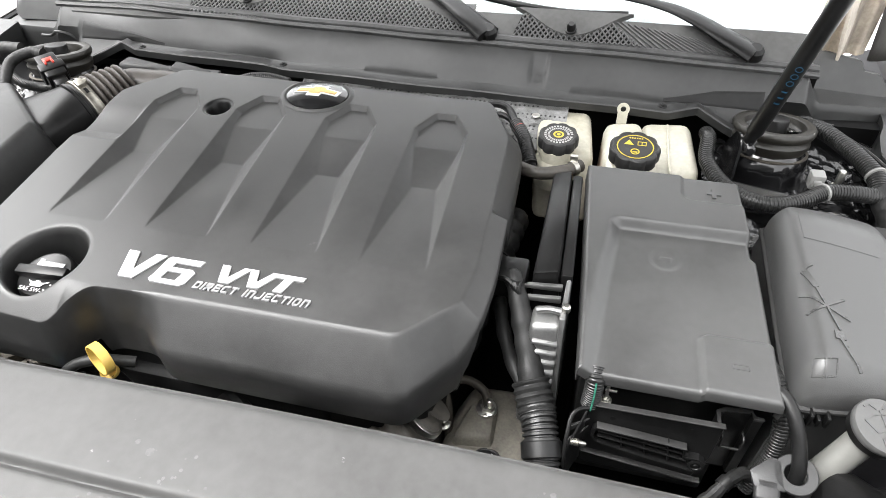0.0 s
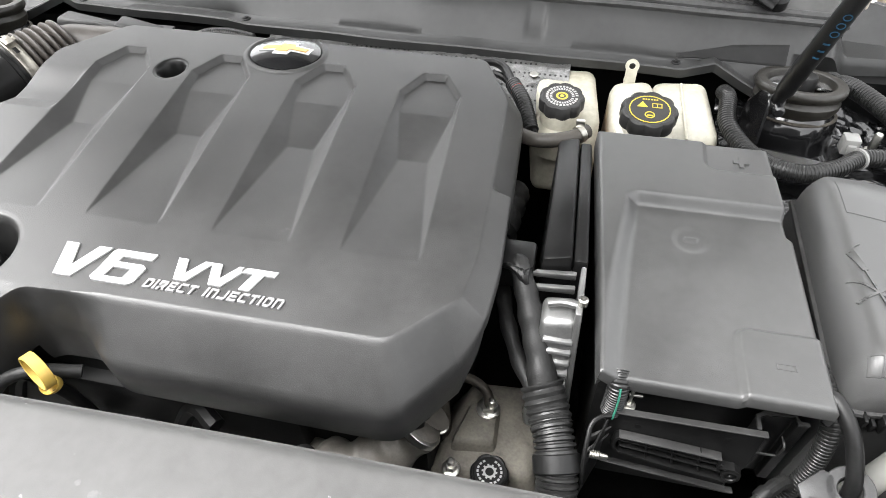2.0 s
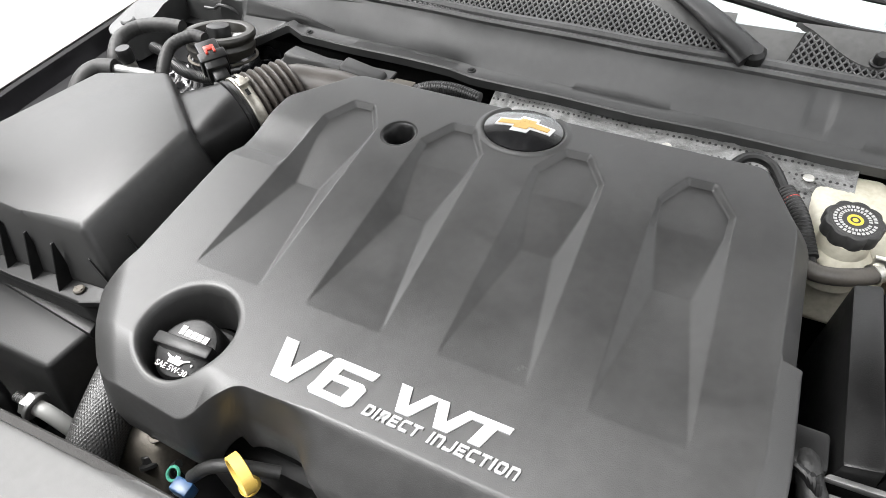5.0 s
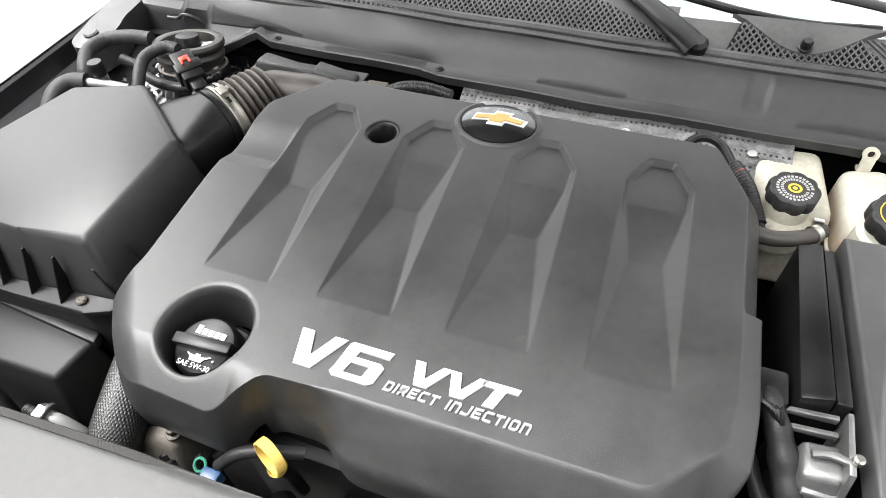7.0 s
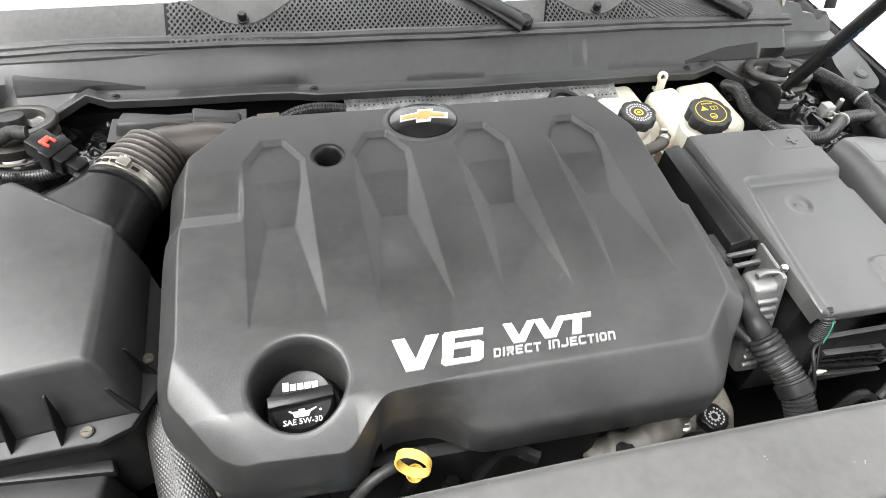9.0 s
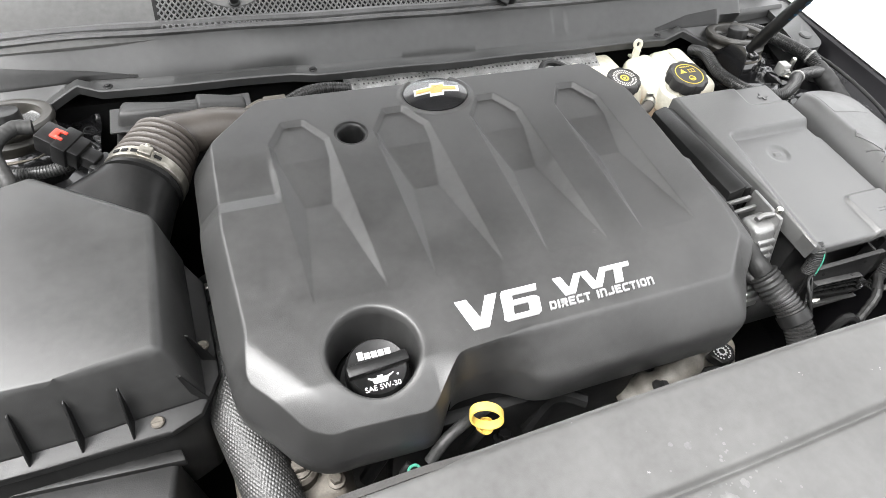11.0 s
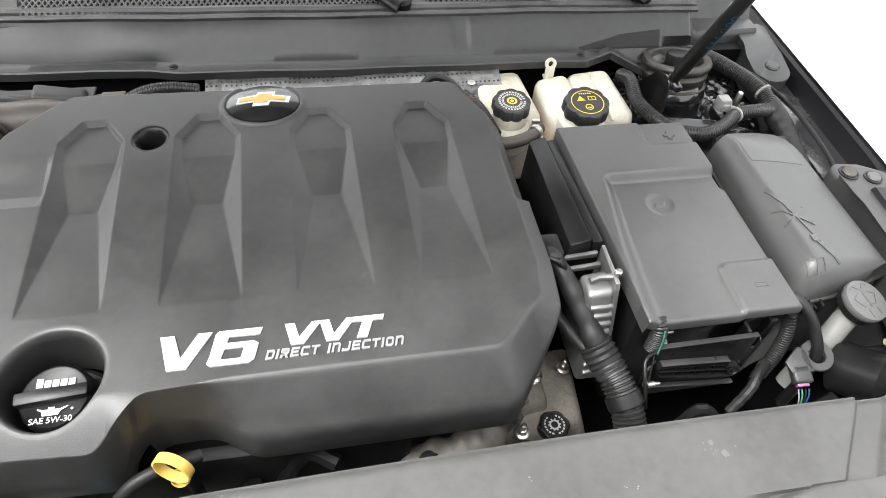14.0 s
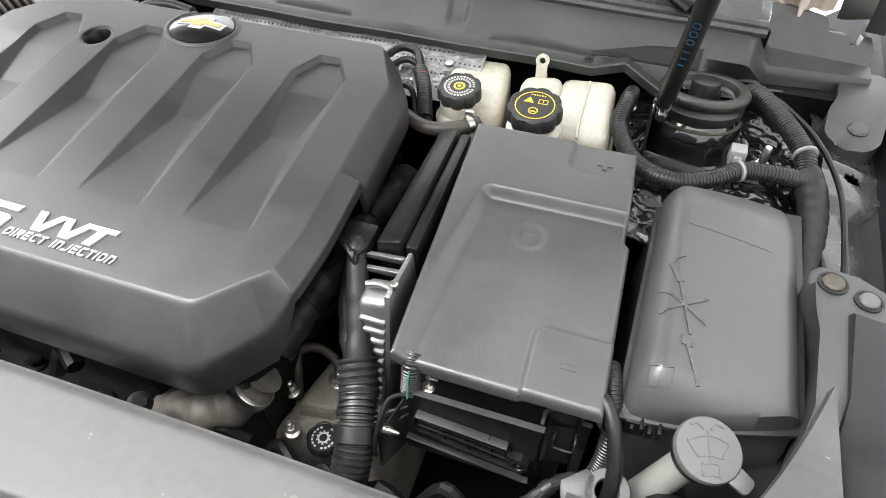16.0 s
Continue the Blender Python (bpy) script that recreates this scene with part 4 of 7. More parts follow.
# ---- control unit ----
ecu = thing("engine_control_unit", "finned aluminium engine control unit under a black plastic cover", "control unit", (0.02, 0.5, 0.70))
part("cover", merge(hexa([(-0.012, 0.452, 0.72), (0.035, 0.452, 0.72), (0.030, 0.640, 0.72), (-0.010, 0.640, 0.72)], [(-0.006, 0.452, 0.872), (0.020, 0.454, 0.878), (0.016, 0.638, 0.874), (-0.006, 0.636, 0.868)], 0.004), hexa([(0.018, 0.454, 0.80), (0.036, 0.454, 0.80), (0.031, 0.638, 0.80), (0.014, 0.638, 0.80)], [(0.022, 0.456, 0.871), (0.035, 0.456, 0.871), (0.030, 0.636, 0.868), (0.018, 0.636, 0.868)], 0.003)), PLASTIC, ecu)
part("housing", hexa([(-0.004, 0.352, 0.745), (0.031, 0.352, 0.745), (0.031, 0.440, 0.745), (-0.004, 0.440, 0.745)], [(0.000, 0.394, 0.858), (0.030, 0.394, 0.862), (0.030, 0.424, 0.862), (0.000, 0.424, 0.858)], 0.006, 3), ALU, ecu, "cast aluminium housing")
for k in range(9):
    z_ = 0.842 - 0.0105 * k
    y_ = 0.394 - (0.860 - z_) * 0.37
    part("fin", hexa([(0.003, y_ - 0.0035, z_), (0.029, y_ - 0.0035, z_), (0.029, y_ + 0.006, z_), (0.003, y_ + 0.006, z_)], [(0.004, y_ - 0.0020, z_ + 0.0035), (0.029, y_ - 0.0020, z_ + 0.0035), (0.029, y_ + 0.006, z_ + 0.0035), (0.004, y_ + 0.006, z_ + 0.0035)], 0.0007, 1), ALU, ecu)
for x_, y_, z_ in ((-0.012, 0.431, 0.858), (-0.014, 0.444, 0.862)):
    part("lug", hexa([(x_, y_, z_ - 0.006), (0.026, y_, z_ - 0.004), (0.026, y_ + 0.005, z_ - 0.004), (x_ + 0.004, y_ + 0.005, z_ - 0.006)], [(x_, y_, z_), (0.026, y_, z_ + 0.004), (0.026, y_ + 0.005, z_ + 0.004), (x_ + 0.004, y_ + 0.005, z_)], 0.0012, 2), ALU, ecu)
part("rail", tube([(0.004, 0.408, 0.866), (0.016, 0.410, 0.868), (0.030, 0.407, 0.870)], 0.0035, 0.003, 10), ALU, ecu)
part("flange", hexa([(0.030, 0.362, 0.76), (0.036, 0.362, 0.76), (0.038, 0.45, 0.76), (0.032, 0.45, 0.76)], [(0.027, 0.395, 0.873), (0.033, 0.395, 0.873), (0.034, 0.45, 0.873), (0.029, 0.45, 0.873)], 0.002), ALU, ecu)
part("bolt", disc(0.0325, 0.4065, 0.872, 0.0042, 0.009, 0.0015, 14), STEEL, ecu)

# ---- fuse box ----
def fuse_z(x, y):
    u = (x - 0.243) / 0.13
    z = 0.879 - 0.006 * u - 0.020 * max(0, u - 0.05) ** 1.5 - 0.012 * max(0, (u - 0.88) / 0.12) ** 2 - 0.026 * max(0, (0.17 - u) / 0.17) ** 2.2
    z -= 0.03 * max(0, (0.402 - y) / 0.03) ** 2 + 0.012 * max(0, (y - 0.585) / 0.05) ** 2
    return z


def fuse_lid():
    n, m, verts, faces = 60, 80, [], []
    for j in range(m + 1):
        v = j / m
        for i in range(n + 1):
            u = i / n
            y = (0.372 + 0.03 * u ** 2) + v * ((0.612 + 0.03 * min(1, u * 1.2)) - (0.372 + 0.03 * u ** 2))
            x = 0.241 + 0.004 * v + u * 0.131
            verts.append((x, y, fuse_z(x, y) - 0.002 * (1 - min(1, min(u, 1 - u) * 40)) ** 2))
    w = n + 1
    for j in range(m):
        faces += [(j * w + i, j * w + i + 1, (j + 1) * w + i + 1, (j + 1) * w + i) for i in range(n)]
    rim = [i for i in range(n + 1)] + [j * w + n for j in range(1, m + 1)] + [m * w + i for i in range(n - 1, -1, -1)] + [j * w for j in range(m - 1, 0, -1)]
    for dz, dx in ((-0.012, 0.001), (-0.03, 0.003), (-0.09, 0.004)):
        low = []
        for k in rim:
            x, y, z = verts[k]
            verts.append((x + dx * (1 if x > 0.31 else -1), y + dx * (1 if y > 0.5 else -1), min(z + dz, 0.85 + dz)))
            low.append(len(verts) - 1)
        for k in range(len(rim)):
            q = (k + 1) % len(rim)
            faces.append((rim[k], low[k], low[q], rim[q]))
        rim = low
    return from_lists(verts, faces)


fuse = thing("fuse_box", "black plastic fuse box lid with embossed symbols", "fuse box", (0.31, 0.5, 0.74))
part("lid", fuse_lid(), FUSE, fuse, sharp=0.8)
part("base", prism([(0.248, 0.384), (0.300, 0.390), (0.368, 0.414), (0.368, 0.615), (0.248, 0.605)], 0.66, 0.80, 0.005), PLASTIC, fuse)
part("rim", prism([(0.236, 0.366), (0.300, 0.372), (0.380, 0.396), (0.382, 0.648), (0.300, 0.646), (0.240, 0.618)], 0.830, 0.836, 0.002), MATT, fuse)


def stroke(pts, w, dz=0.0013, lift=None):
    """A raised flat line on the fuse box lid, as one strip."""
    f = lift or fuse_z
    way_ = []
    for (x0, y0), (x1, y1) in zip(pts, pts[1:]):
        m_ = max(1, int(math.hypot(x1 - x0, y1 - y0) / 0.004))
        way_ += [(x0 + (x1 - x0) * k / m_, y0 + (y1 - y0) * k / m_) for k in range(m_)]
    way_.append(pts[-1])
    verts, faces = [], []
    for k, (x, y) in enumerate(way_):
        (xa, ya), (xb, yb) = way_[max(0, k - 1)], way_[min(len(way_) - 1, k + 1)]
        q = math.hypot(xb - xa, yb - ya) or 1.0
        nx, ny = -(yb - ya) / q * w / 2, (xb - xa) / q * w / 2
        for s_ in (1, -1):
            px, py = x + s_ * nx, y + s_ * ny
            verts += [(px, py, f(px, py) - 0.0004), (px, py, f(px, py) + dz)]
    for k in range(len(way_) - 1):
        i = 4 * k
        faces += [(i + 1, i + 3, i + 7, i + 5), (i, i + 1, i + 5, i + 4), (i + 2, i + 6, i + 7, i + 3)]
    e = 4 * (len(way_) - 1)
    faces += [(0, 2, 3, 1), (e, e + 1, e + 3, e + 2)]
    return from_lists(verts, faces)


part("jet_symbol", merge(stroke([(0.268, 0.518), (0.262, 0.513), (0.258, 0.506)], 0.0016), stroke([(0.2585, 0.507), (0.2665, 0.486)], 0.006), stroke([(0.266, 0.487), (0.2725, 0.463), (0.2795, 0.435)], 0.002), stroke([(0.2825, 0.428), (0.2735, 0.428)], 0.009), stroke([(0.2785, 0.424), (0.284, 0.408), (0.290, 0.392)], 0.003)), EMBOSS, fuse, "embossed spray lance symbol")
part("cross_symbol", merge(stroke([(0.252, 0.476), (0.292, 0.450)], 0.0024), stroke([(0.254, 0.450), (0.291, 0.477)], 0.0024)), EMBOSS, fuse, "embossed crossing-out lines")
part("book_symbol", merge(stroke([(0.2525, 0.3995), (0.2520, 0.3860), (0.2600, 0.3840)], 0.0012, 0.0009), stroke([(0.2525, 0.3995), (0.2610, 0.3975), (0.2605, 0.3842)], 0.0012, 0.0009), stroke([(0.2620, 0.3975), (0.2705, 0.3995), (0.2700, 0.3860), (0.2615, 0.3842)], 0.0012, 0.0009)), EMBOSS, fuse, "embossed handbook symbol")
FILM = material("clear_label_residue", (0.050, 0.050, 0.0495), 0.36, blotch=0.08, blotch_size=30)
part("label_residue", sheet(0.2665, 0.345, 0.560, 0.6075, 16, 10, lambda x, y: fuse_z(x, y) + 0.0004, 0.0003), FILM, fuse, "paler patch left by a peeled label")
part("latch", merge(block(0.246, 0.262, 0.366, 0.374, 0.815, 0.835, 0.001), *[block(0.250 + 0.007 * k, 0.253 + 0.007 * k, 0.362, 0.372, 0.822, 0.832 + 0.004 * (k % 2), 0.0006) for k in range(4)]), PLASTIC, fuse)

# ---- brake fluid reservoir ----
res = thing("brake_fluid_reservoir", "yellowed plastic brake fluid reservoir with a black cap", "reservoir", (0.0, 0.77, 0.74))
part("body", hexa([(-0.036, 0.690, 0.74), (0.042, 0.690, 0.74), (0.032, 0.815, 0.74), (-0.052, 0.815, 0.74)], [(-0.034, 0.715, 0.845), (0.040, 0.715, 0.845), (0.028, 0.822, 0.850), (-0.056, 0.818, 0.850)], 0.012, 4), TANK, res)
part("shoulder", lathe([(0.030, 0.80), (0.030, 0.832), (0.024, 0.840), (0.024, 0.856)], pose(-0.010, 0.714, 0.0), 28), TANK, res)


def knob(x, y, z, r, h, lobes, tilt_x=0.0, tilt_y=0.0, n=72):
    """A lobed screw cap."""
    prof = [(0.97, 0), (1.0, 0.1), (1.0, 0.75), (0.96, 0.92), (0.88, 1.0), (0.80, 0.97), (0.79, 0.95)]
    verts, faces = [], []
    for q, u in prof:
        for k in range(n):
            a = 2 * math.pi * k / n
            rr = r * q * (1 + (0.045 * (abs(math.cos(lobes * a / 2)) * 2 - 1.2) if q > 0.85 else 0))
            verts.append((rr * math.cos(a), rr * math.sin(a), h * u))
    for j in range(len(prof) - 1):
        faces += [(j * n + k, j * n + (k + 1) % n, (j + 1) * n + (k + 1) % n, (j + 1) * n + k) for k in range(n)]
    faces += [tuple(range(n - 1, -1, -1)), tuple(range((len(prof) - 1) * n, len(prof) * n))]
    return move(from_lists(verts, faces), pose(x, y, z, tilt_x, tilt_y))


def arc_band(r0, r1, a0, a1, z=0.0, dz=0.0003, n=24):
    verts, faces = [], []
    for k in range(n + 1):
        a = radians(a0 + (a1 - a0) * k / n)
        for r in (r0, r1):
            for h in (z, z + dz):
                verts.append((r * math.cos(a), r * math.sin(a), h))
    for k in range(n):
        i = 4 * k
        faces += [(i + 1, i + 3, i + 7, i + 5), (i, i + 4, i + 6, i + 2), (i + 2, i + 6, i + 7, i + 3), (i, i + 1, i + 5, i + 4)]
    return from_lists(verts, faces)


capw = part("cap", knob(-0.010, 0.716, 0.857, 0.0262, 0.017, 9, 4), MATT, res, "black lobed screw cap")
cm = pose(-0.010, 0.716, 0.852, 4) @ pose(0, 0, 0.0211)
part("white_printing", move(merge(*[arc_band(0.0115 + 0.0045 * j, 0.0145 + 0.0045 * j, 13 * k + 5 * j, 13 * k + 5 * j + 9, 0, 0.0003, 3) for j in range(2) for k in range(27)]), cm), WHITE, capw, "ring of tiny white print")
part("yellow_printing", move(merge(arc_band(0.0045, 0.0072, 0, 360), disc(0, 0, 0, 0.0026, 0.0003, 0.0001, 16)), cm), YELLOW, capw, "yellow symbol")

# ---- coolant tank ----
tank = thing("coolant_tank", "yellowed translucent plastic coolant expansion tank", "coolant tank", (0.11, 0.75, 0.72))
part("body", merge(hexa([(0.050, 0.680, 0.72), (0.120, 0.680, 0.72), (0.118, 0.812, 0.72), (0.046, 0.812, 0.72)], [(0.052, 0.702, 0.838), (0.108, 0.704, 0.846), (0.100, 0.808, 0.852), (0.048, 0.802, 0.848)], 0.014, 5), hexa([(0.094, 0.680, 0.72), (0.178, 0.680, 0.72), (0.172, 0.815, 0.72), (0.094, 0.815, 0.72)], [(0.101, 0.702, 0.842), (0.177, 0.704, 0.846), (0.166, 0.813, 0.853), (0.099, 0.809, 0.850)], 0.014, 5)), COOLANT, tank)
part("seam", merge(tube([(0.047, 0.740, 0.800), (0.0485, 0.700, 0.800), (0.070, 0.690, 0.800), (0.150, 0.690, 0.802), (0.1765, 0.698, 0.802), (0.176, 0.760, 0.804)], 0.0022, 0.006, 8), tube([(0.138, 0.697, 0.842), (0.136, 0.720, 0.8475), (0.134, 0.800, 0.8515)], 0.0016, 0.006, 8)), TANK, tank, "moulded seam")
part("neck", lathe([(0.034, 0.82), (0.032, 0.850), (0.026, 0.854), (0.026, 0.862)], pose(0.088, 0.692, 0), 28), COOLANT, tank)
part("hanger", merge(prism([(0.064, 0.788), (0.078, 0.788), (0.0775, 0.812), (0.064, 0.812)], 0.842, 0.846, 0.001), move(lathe([(0.0085, -0.002), (0.0085, 0.002), (0.004, 0.002), (0.004, -0.002), (0.0085, -0.002)], None, 24), pose(0.071, 0.804, 0.868, 70)), hexa([(0.064, 0.799, 0.84), (0.078, 0.799, 0.84), (0.078, 0.803, 0.84), (0.064, 0.803, 0.84)], [(0.064, 0.8, 0.864), (0.078, 0.8, 0.864), (0.078, 0.804, 0.864), (0.064, 0.804, 0.864)], 0.001)), TANK, tank)
capy = part("cap", knob(0.088, 0.692, 0.865, 0.031, 0.019, 9, 6), MATT, tank, "black lobed pressure cap")
cm = pose(0.088, 0.692, 0.858, 6) @ pose(0, 0, 0.0251)
part("yellow_ring", move(arc_band(0.0215, 0.0228, 0, 360), cm), YELLOW, capy, "yellow printed ring")
part("warning_symbol", move(prism([(-0.014, 0.003), (-0.002, 0.003), (-0.008, 0.0125)], 0, 0.0003, 0), cm), YELLOW, capy, "yellow warning triangle")
part("book_symbol", move(merge(*[block(x0, x1, y0, y1, 0, 0.0003, 0) for x0, x1, y0, y1 in ((0.0025, 0.0035, 0.003, 0.010), (0.0125, 0.0135, 0.003, 0.010), (0.0025, 0.0135, 0.003, 0.004), (0.0025, 0.0135, 0.0095, 0.0105), (0.0076, 0.0084, 0.003, 0.0105))]), cm), YELLOW, capy, "yellow handbook symbol")
part("star_symbol", move(merge(move(arc_band(0.0042, 0.0056, 0, 360), pose(0, -0.0095, 0)), block(-0.003, 0.003, -0.0115, -0.0095, 0, 0.0003, 0), *[block(-0.008 + 0.003 * k, -0.006 + 0.003 * k, 0.0155, 0.0175, 0, 0.0003, 0) for k in range(6)]), cm), YELLOW, capy, "yellow hot liquid symbol")

# ---- strut mounts ----
def strut(x, y, z, name, label):
    s = thing(name, label, "strut mount", (x, y, z - 0.12), group="suspension strut mounts")
    tower = part("tower", lathe([(0.115, -0.135), (0.088, -0.092), (0.066, -0.082), (0.056, -0.074), (0.0525, -0.060), (0.0530, -0.050), (0.0515, -0.040), (0.047, -0.034), (0.044, -0.030)], pose(x, y, z, -11), 88), GLOSS, s, "pressed black steel tower")
    for v in tower.data.vertices:  # hand-beaten, uneven sheet
        away = Vector((v.co.x - x, v.co.y - y, 0)).normalized()
        p = v.co * 34
        v.co += away * (0.0045 * noise.noise(p) + 0.0025 * abs(noise.noise(p * 2.3)) - 0.001) * min(1.0, max(0.0, (z - 0.036 - v.co.z) / 0.012))
    part("bearing", lathe([(0.043, -0.036), (0.046, -0.028), (0.0485, -0.024), (0.0490, -0.018), (0.0470, -0.0145), (0.0468, -0.0115), (0.0505, -0.008), (0.0518, -0.004), (0.0515, -0.001), (0.0495, 0.0018), (0.046, 0.0022), (0.0405, 0.0022), (0.0385, 0.001), (0.0375, -0.003), (0.0355, -0.012), (0.018, -0.013)], pose(x, y, z, -11), 48), GREASE, s, "greasy grey rubber bearing ring")
    part("collar", lathe([(0.0475, -0.037), (0.0505, -0.0365), (0.0508, -0.0350), (0.0475, -0.0340)], pose(x, y, z, -11), 44), CAST, s, "worn steel edge")
    part("dust_cap", lathe([(0.0168, -0.013), (0.0168, 0.006), (0.0160, 0.0085), (0.0145, 0.009)], pose(x, y, z, -11), 28), RUBBER, s, "black dust cap")
    for a in (20, 140, 260):
        ca, sa = math.cos(radians(a)), math.sin(radians(a))
        part("cutout", move(arc_band(0.0195, 0.035, a - 30, a + 30, 0.0, 0.003, 12), pose(x, y, z, -11) @ pose(0, 0, -0.0085)), CHROME, s, "bright steel segment")
        part("nut", bolt(x + 0.072 * ca, y + 0.072 * sa, z - 0.087, 0.008, 0.012), GLOSS, s)
    return s


strut(0.267, 0.795, 0.872, "strut_mount", "black suspension strut tower with a greasy bearing ring")
strut(-0.842, 0.776, 0.894, "strut_mount", "black suspension strut tower beside the air filter box")

# ---- prop rod ----
rod = thing("bonnet_prop_rod", "black foam-covered bonnet prop rod standing on its bracket", "prop rod", (0.223, 0.722, 0.885))
top = Vector((0.223, 0.722, 0.885)) + Vector((0.010, -0.060, 0.150)) * 5.3
part("rod", tube([(0.223, 0.722, 0.885), tuple(Vector((0.223, 0.722, 0.885)).lerp(top, 0.5)), tuple(top)], lambda s: 0.0075 if s < 0.02 else 0.0098, 0.008, 16), RUBBER, rod)
part("bracket", merge(move(prism(fillet([(0.711, 0.890), (0.722, 0.896), (0.749, 0.884), (0.790, 0.838), (0.780, 0.805), (0.705, 0.805), (0.701, 0.840)], 0.006, 3), 0.2125, 0.2155, 0.0008, 1), Matrix(((0, 0, 1, 0), (1, 0, 0, 0), (0, 1, 0, 0), (0, 0, 0, 1)))), disc(0.2235, 0.712, 0.886, 0.0065, 0.012, 0.002, 16, 90)), GLOSS, rod, "dark triangular bracket plate")
part("clip", tube([(0.2225, 0.7235, 0.8825), (0.2230, 0.7215, 0.8870), (0.2234, 0.7200, 0.8905)], 0.0088, 0.001, 16), GREYP, rod, "grey plastic rod clip")
BLUEP = material("blue_printing", (0.010, 0.060, 0.115), 0.5)
rdir = Vector((0.010, -0.060, 0.150)).normalized()
rq = rdir.to_track_quat("Z", "Y").to_matrix().to_4x4()
front = rq.inverted() @ Vector((-0.12, -1.0, 0.0))
facing = math.degrees(math.atan2(front.y, front.x))
for k, (s_, a0, a1) in enumerate(((0.088, -70, -35), (0.098, -75, -40), (0.108, -70, -45), (0.120, -78, -38), (0.131, -78, -38), (0.142, -78, -38))):
    part("blue_mark", move(arc_band(0.0099, 0.0101, facing - 18, facing + 18, 0, 0.0022, 6) if k < 3 else move(lathe([(0.0040, 0), (0.0040, 0.0003), (0.0030, 0.0003), (0.0030, 0), (0.0040, 0)], None, 18), Matrix.Rotation(radians(facing), 4, "Z") @ pose(0.0098, 0, 0.003, 0, 90)), Matrix.Translation(Vector((0.223, 0.722, 0.885)) + rdir * s_) @ rq), BLUEP, rod, "blue printed mark")

# ---- air filter box ----
def air_lid():
    top_poly = [(-0.686, 0.552), (-0.691, 0.393), (-0.775, 0.388), (-0.92, 0.382), (-0.955, 0.45), (-0.90, 0.612), (-0.802, 0.640)]
    z = [0.915, 0.902, 0.902, 0.901, 0.904, 0.912, 0.915]
    low_poly = [(-0.672, 0.560), (-0.664, 0.375), (-0.775, 0.366), (-0.925, 0.360), (-0.968, 0.45), (-0.905, 0.622), (-0.802, 0.652)]
    n = len(top_poly)
    return hexa([(x, y, 0.825) for x, y in low_poly], [(x, y, q) for (x, y), q in zip(top_poly, z)], 0.008, 3)


abox = thing("air_filter_box", "black plastic air filter box with a smooth lid and ribbed flange", "air filter box", (-0.80, 0.5, 0.70))
part("lid", air_lid(), AIRBOX, abox)
fl = [(-0.655, 0.52), (-0.652, 0.40), (-0.672, 0.362), (-0.70, 0.350), (-0.80, 0.348), (-0.94, 0.345), (-0.985, 0.45), (-0.92, 0.63), (-0.80, 0.66), (-0.68, 0.565)]
part("flange", merge(prism(fl, 0.818, 0.828, 0.003), prism([(x * 0.98 - 0.016, y * 0.98 + 0.01) for x, y in fl], 0.70, 0.818, 0.004)), LOWBOX, abox)
for k in range(6):
    x = -0.733 - 0.0425 * k
    part("rib", hexa([(x, 0.352, 0.826), (x + 0.002, 0.352, 0.826), (x + 0.002, 0.375, 0.826), (x, 0.375, 0.826)], [(x, 0.375, 0.880), (x + 0.002, 0.375, 0.880), (x + 0.002, 0.379, 0.880), (x, 0.379, 0.880)], 0.0006, 1), PLASTIC, abox)
for k, (x, y) in enumerate(((-0.676, 0.378), (-0.666, 0.42))):
    part("rib", hexa([(x, y, 0.826), (x + 0.014, y - 0.004, 0.826), (x + 0.014, y - 0.002, 0.826), (x, y + 0.002, 0.826)], [(x - 0.008, y, 0.875), (x - 0.004, y - 0.001, 0.875), (x - 0.004, y + 0.001, 0.875), (x - 0.008, y + 0.002, 0.875)], 0.0005, 1), PLASTIC, abox)
for x, y in ((-0.711, 0.363), (-0.664, 0.436)):
    part("screw", merge(disc(x, y, 0.828, 0.0062, 0.004, 0.0012, 20), block(x - 0.005, x + 0.005, y - 0.0008, y + 0.0008, 0.831, 0.8328, 0)), CAST, abox, "slotted brass-coloured screw")

lowbox = thing("air_resonator_box", "black plastic resonator box in front of the air filter", "resonator box", (-0.80, 0.30, 0.66))
part("body", hexa([(-0.700, 0.262, 0.66), (-0.696, 0.348, 0.66), (-0.90, 0.362, 0.66), (-0.90, 0.262, 0.66)], [(-0.715, 0.290, 0.780), (-0.704, 0.345, 0.784), (-0.90, 0.360, 0.784), (-0.90, 0.285, 0.780)], 0.006, 3), LOWBOX, lowbox)
part("rim", prism([(-0.696, 0.338), (-0.700, 0.352), (-0.905, 0.367), (-0.905, 0.353)], 0.776, 0.790, 0.003), LOWBOX, lowbox)

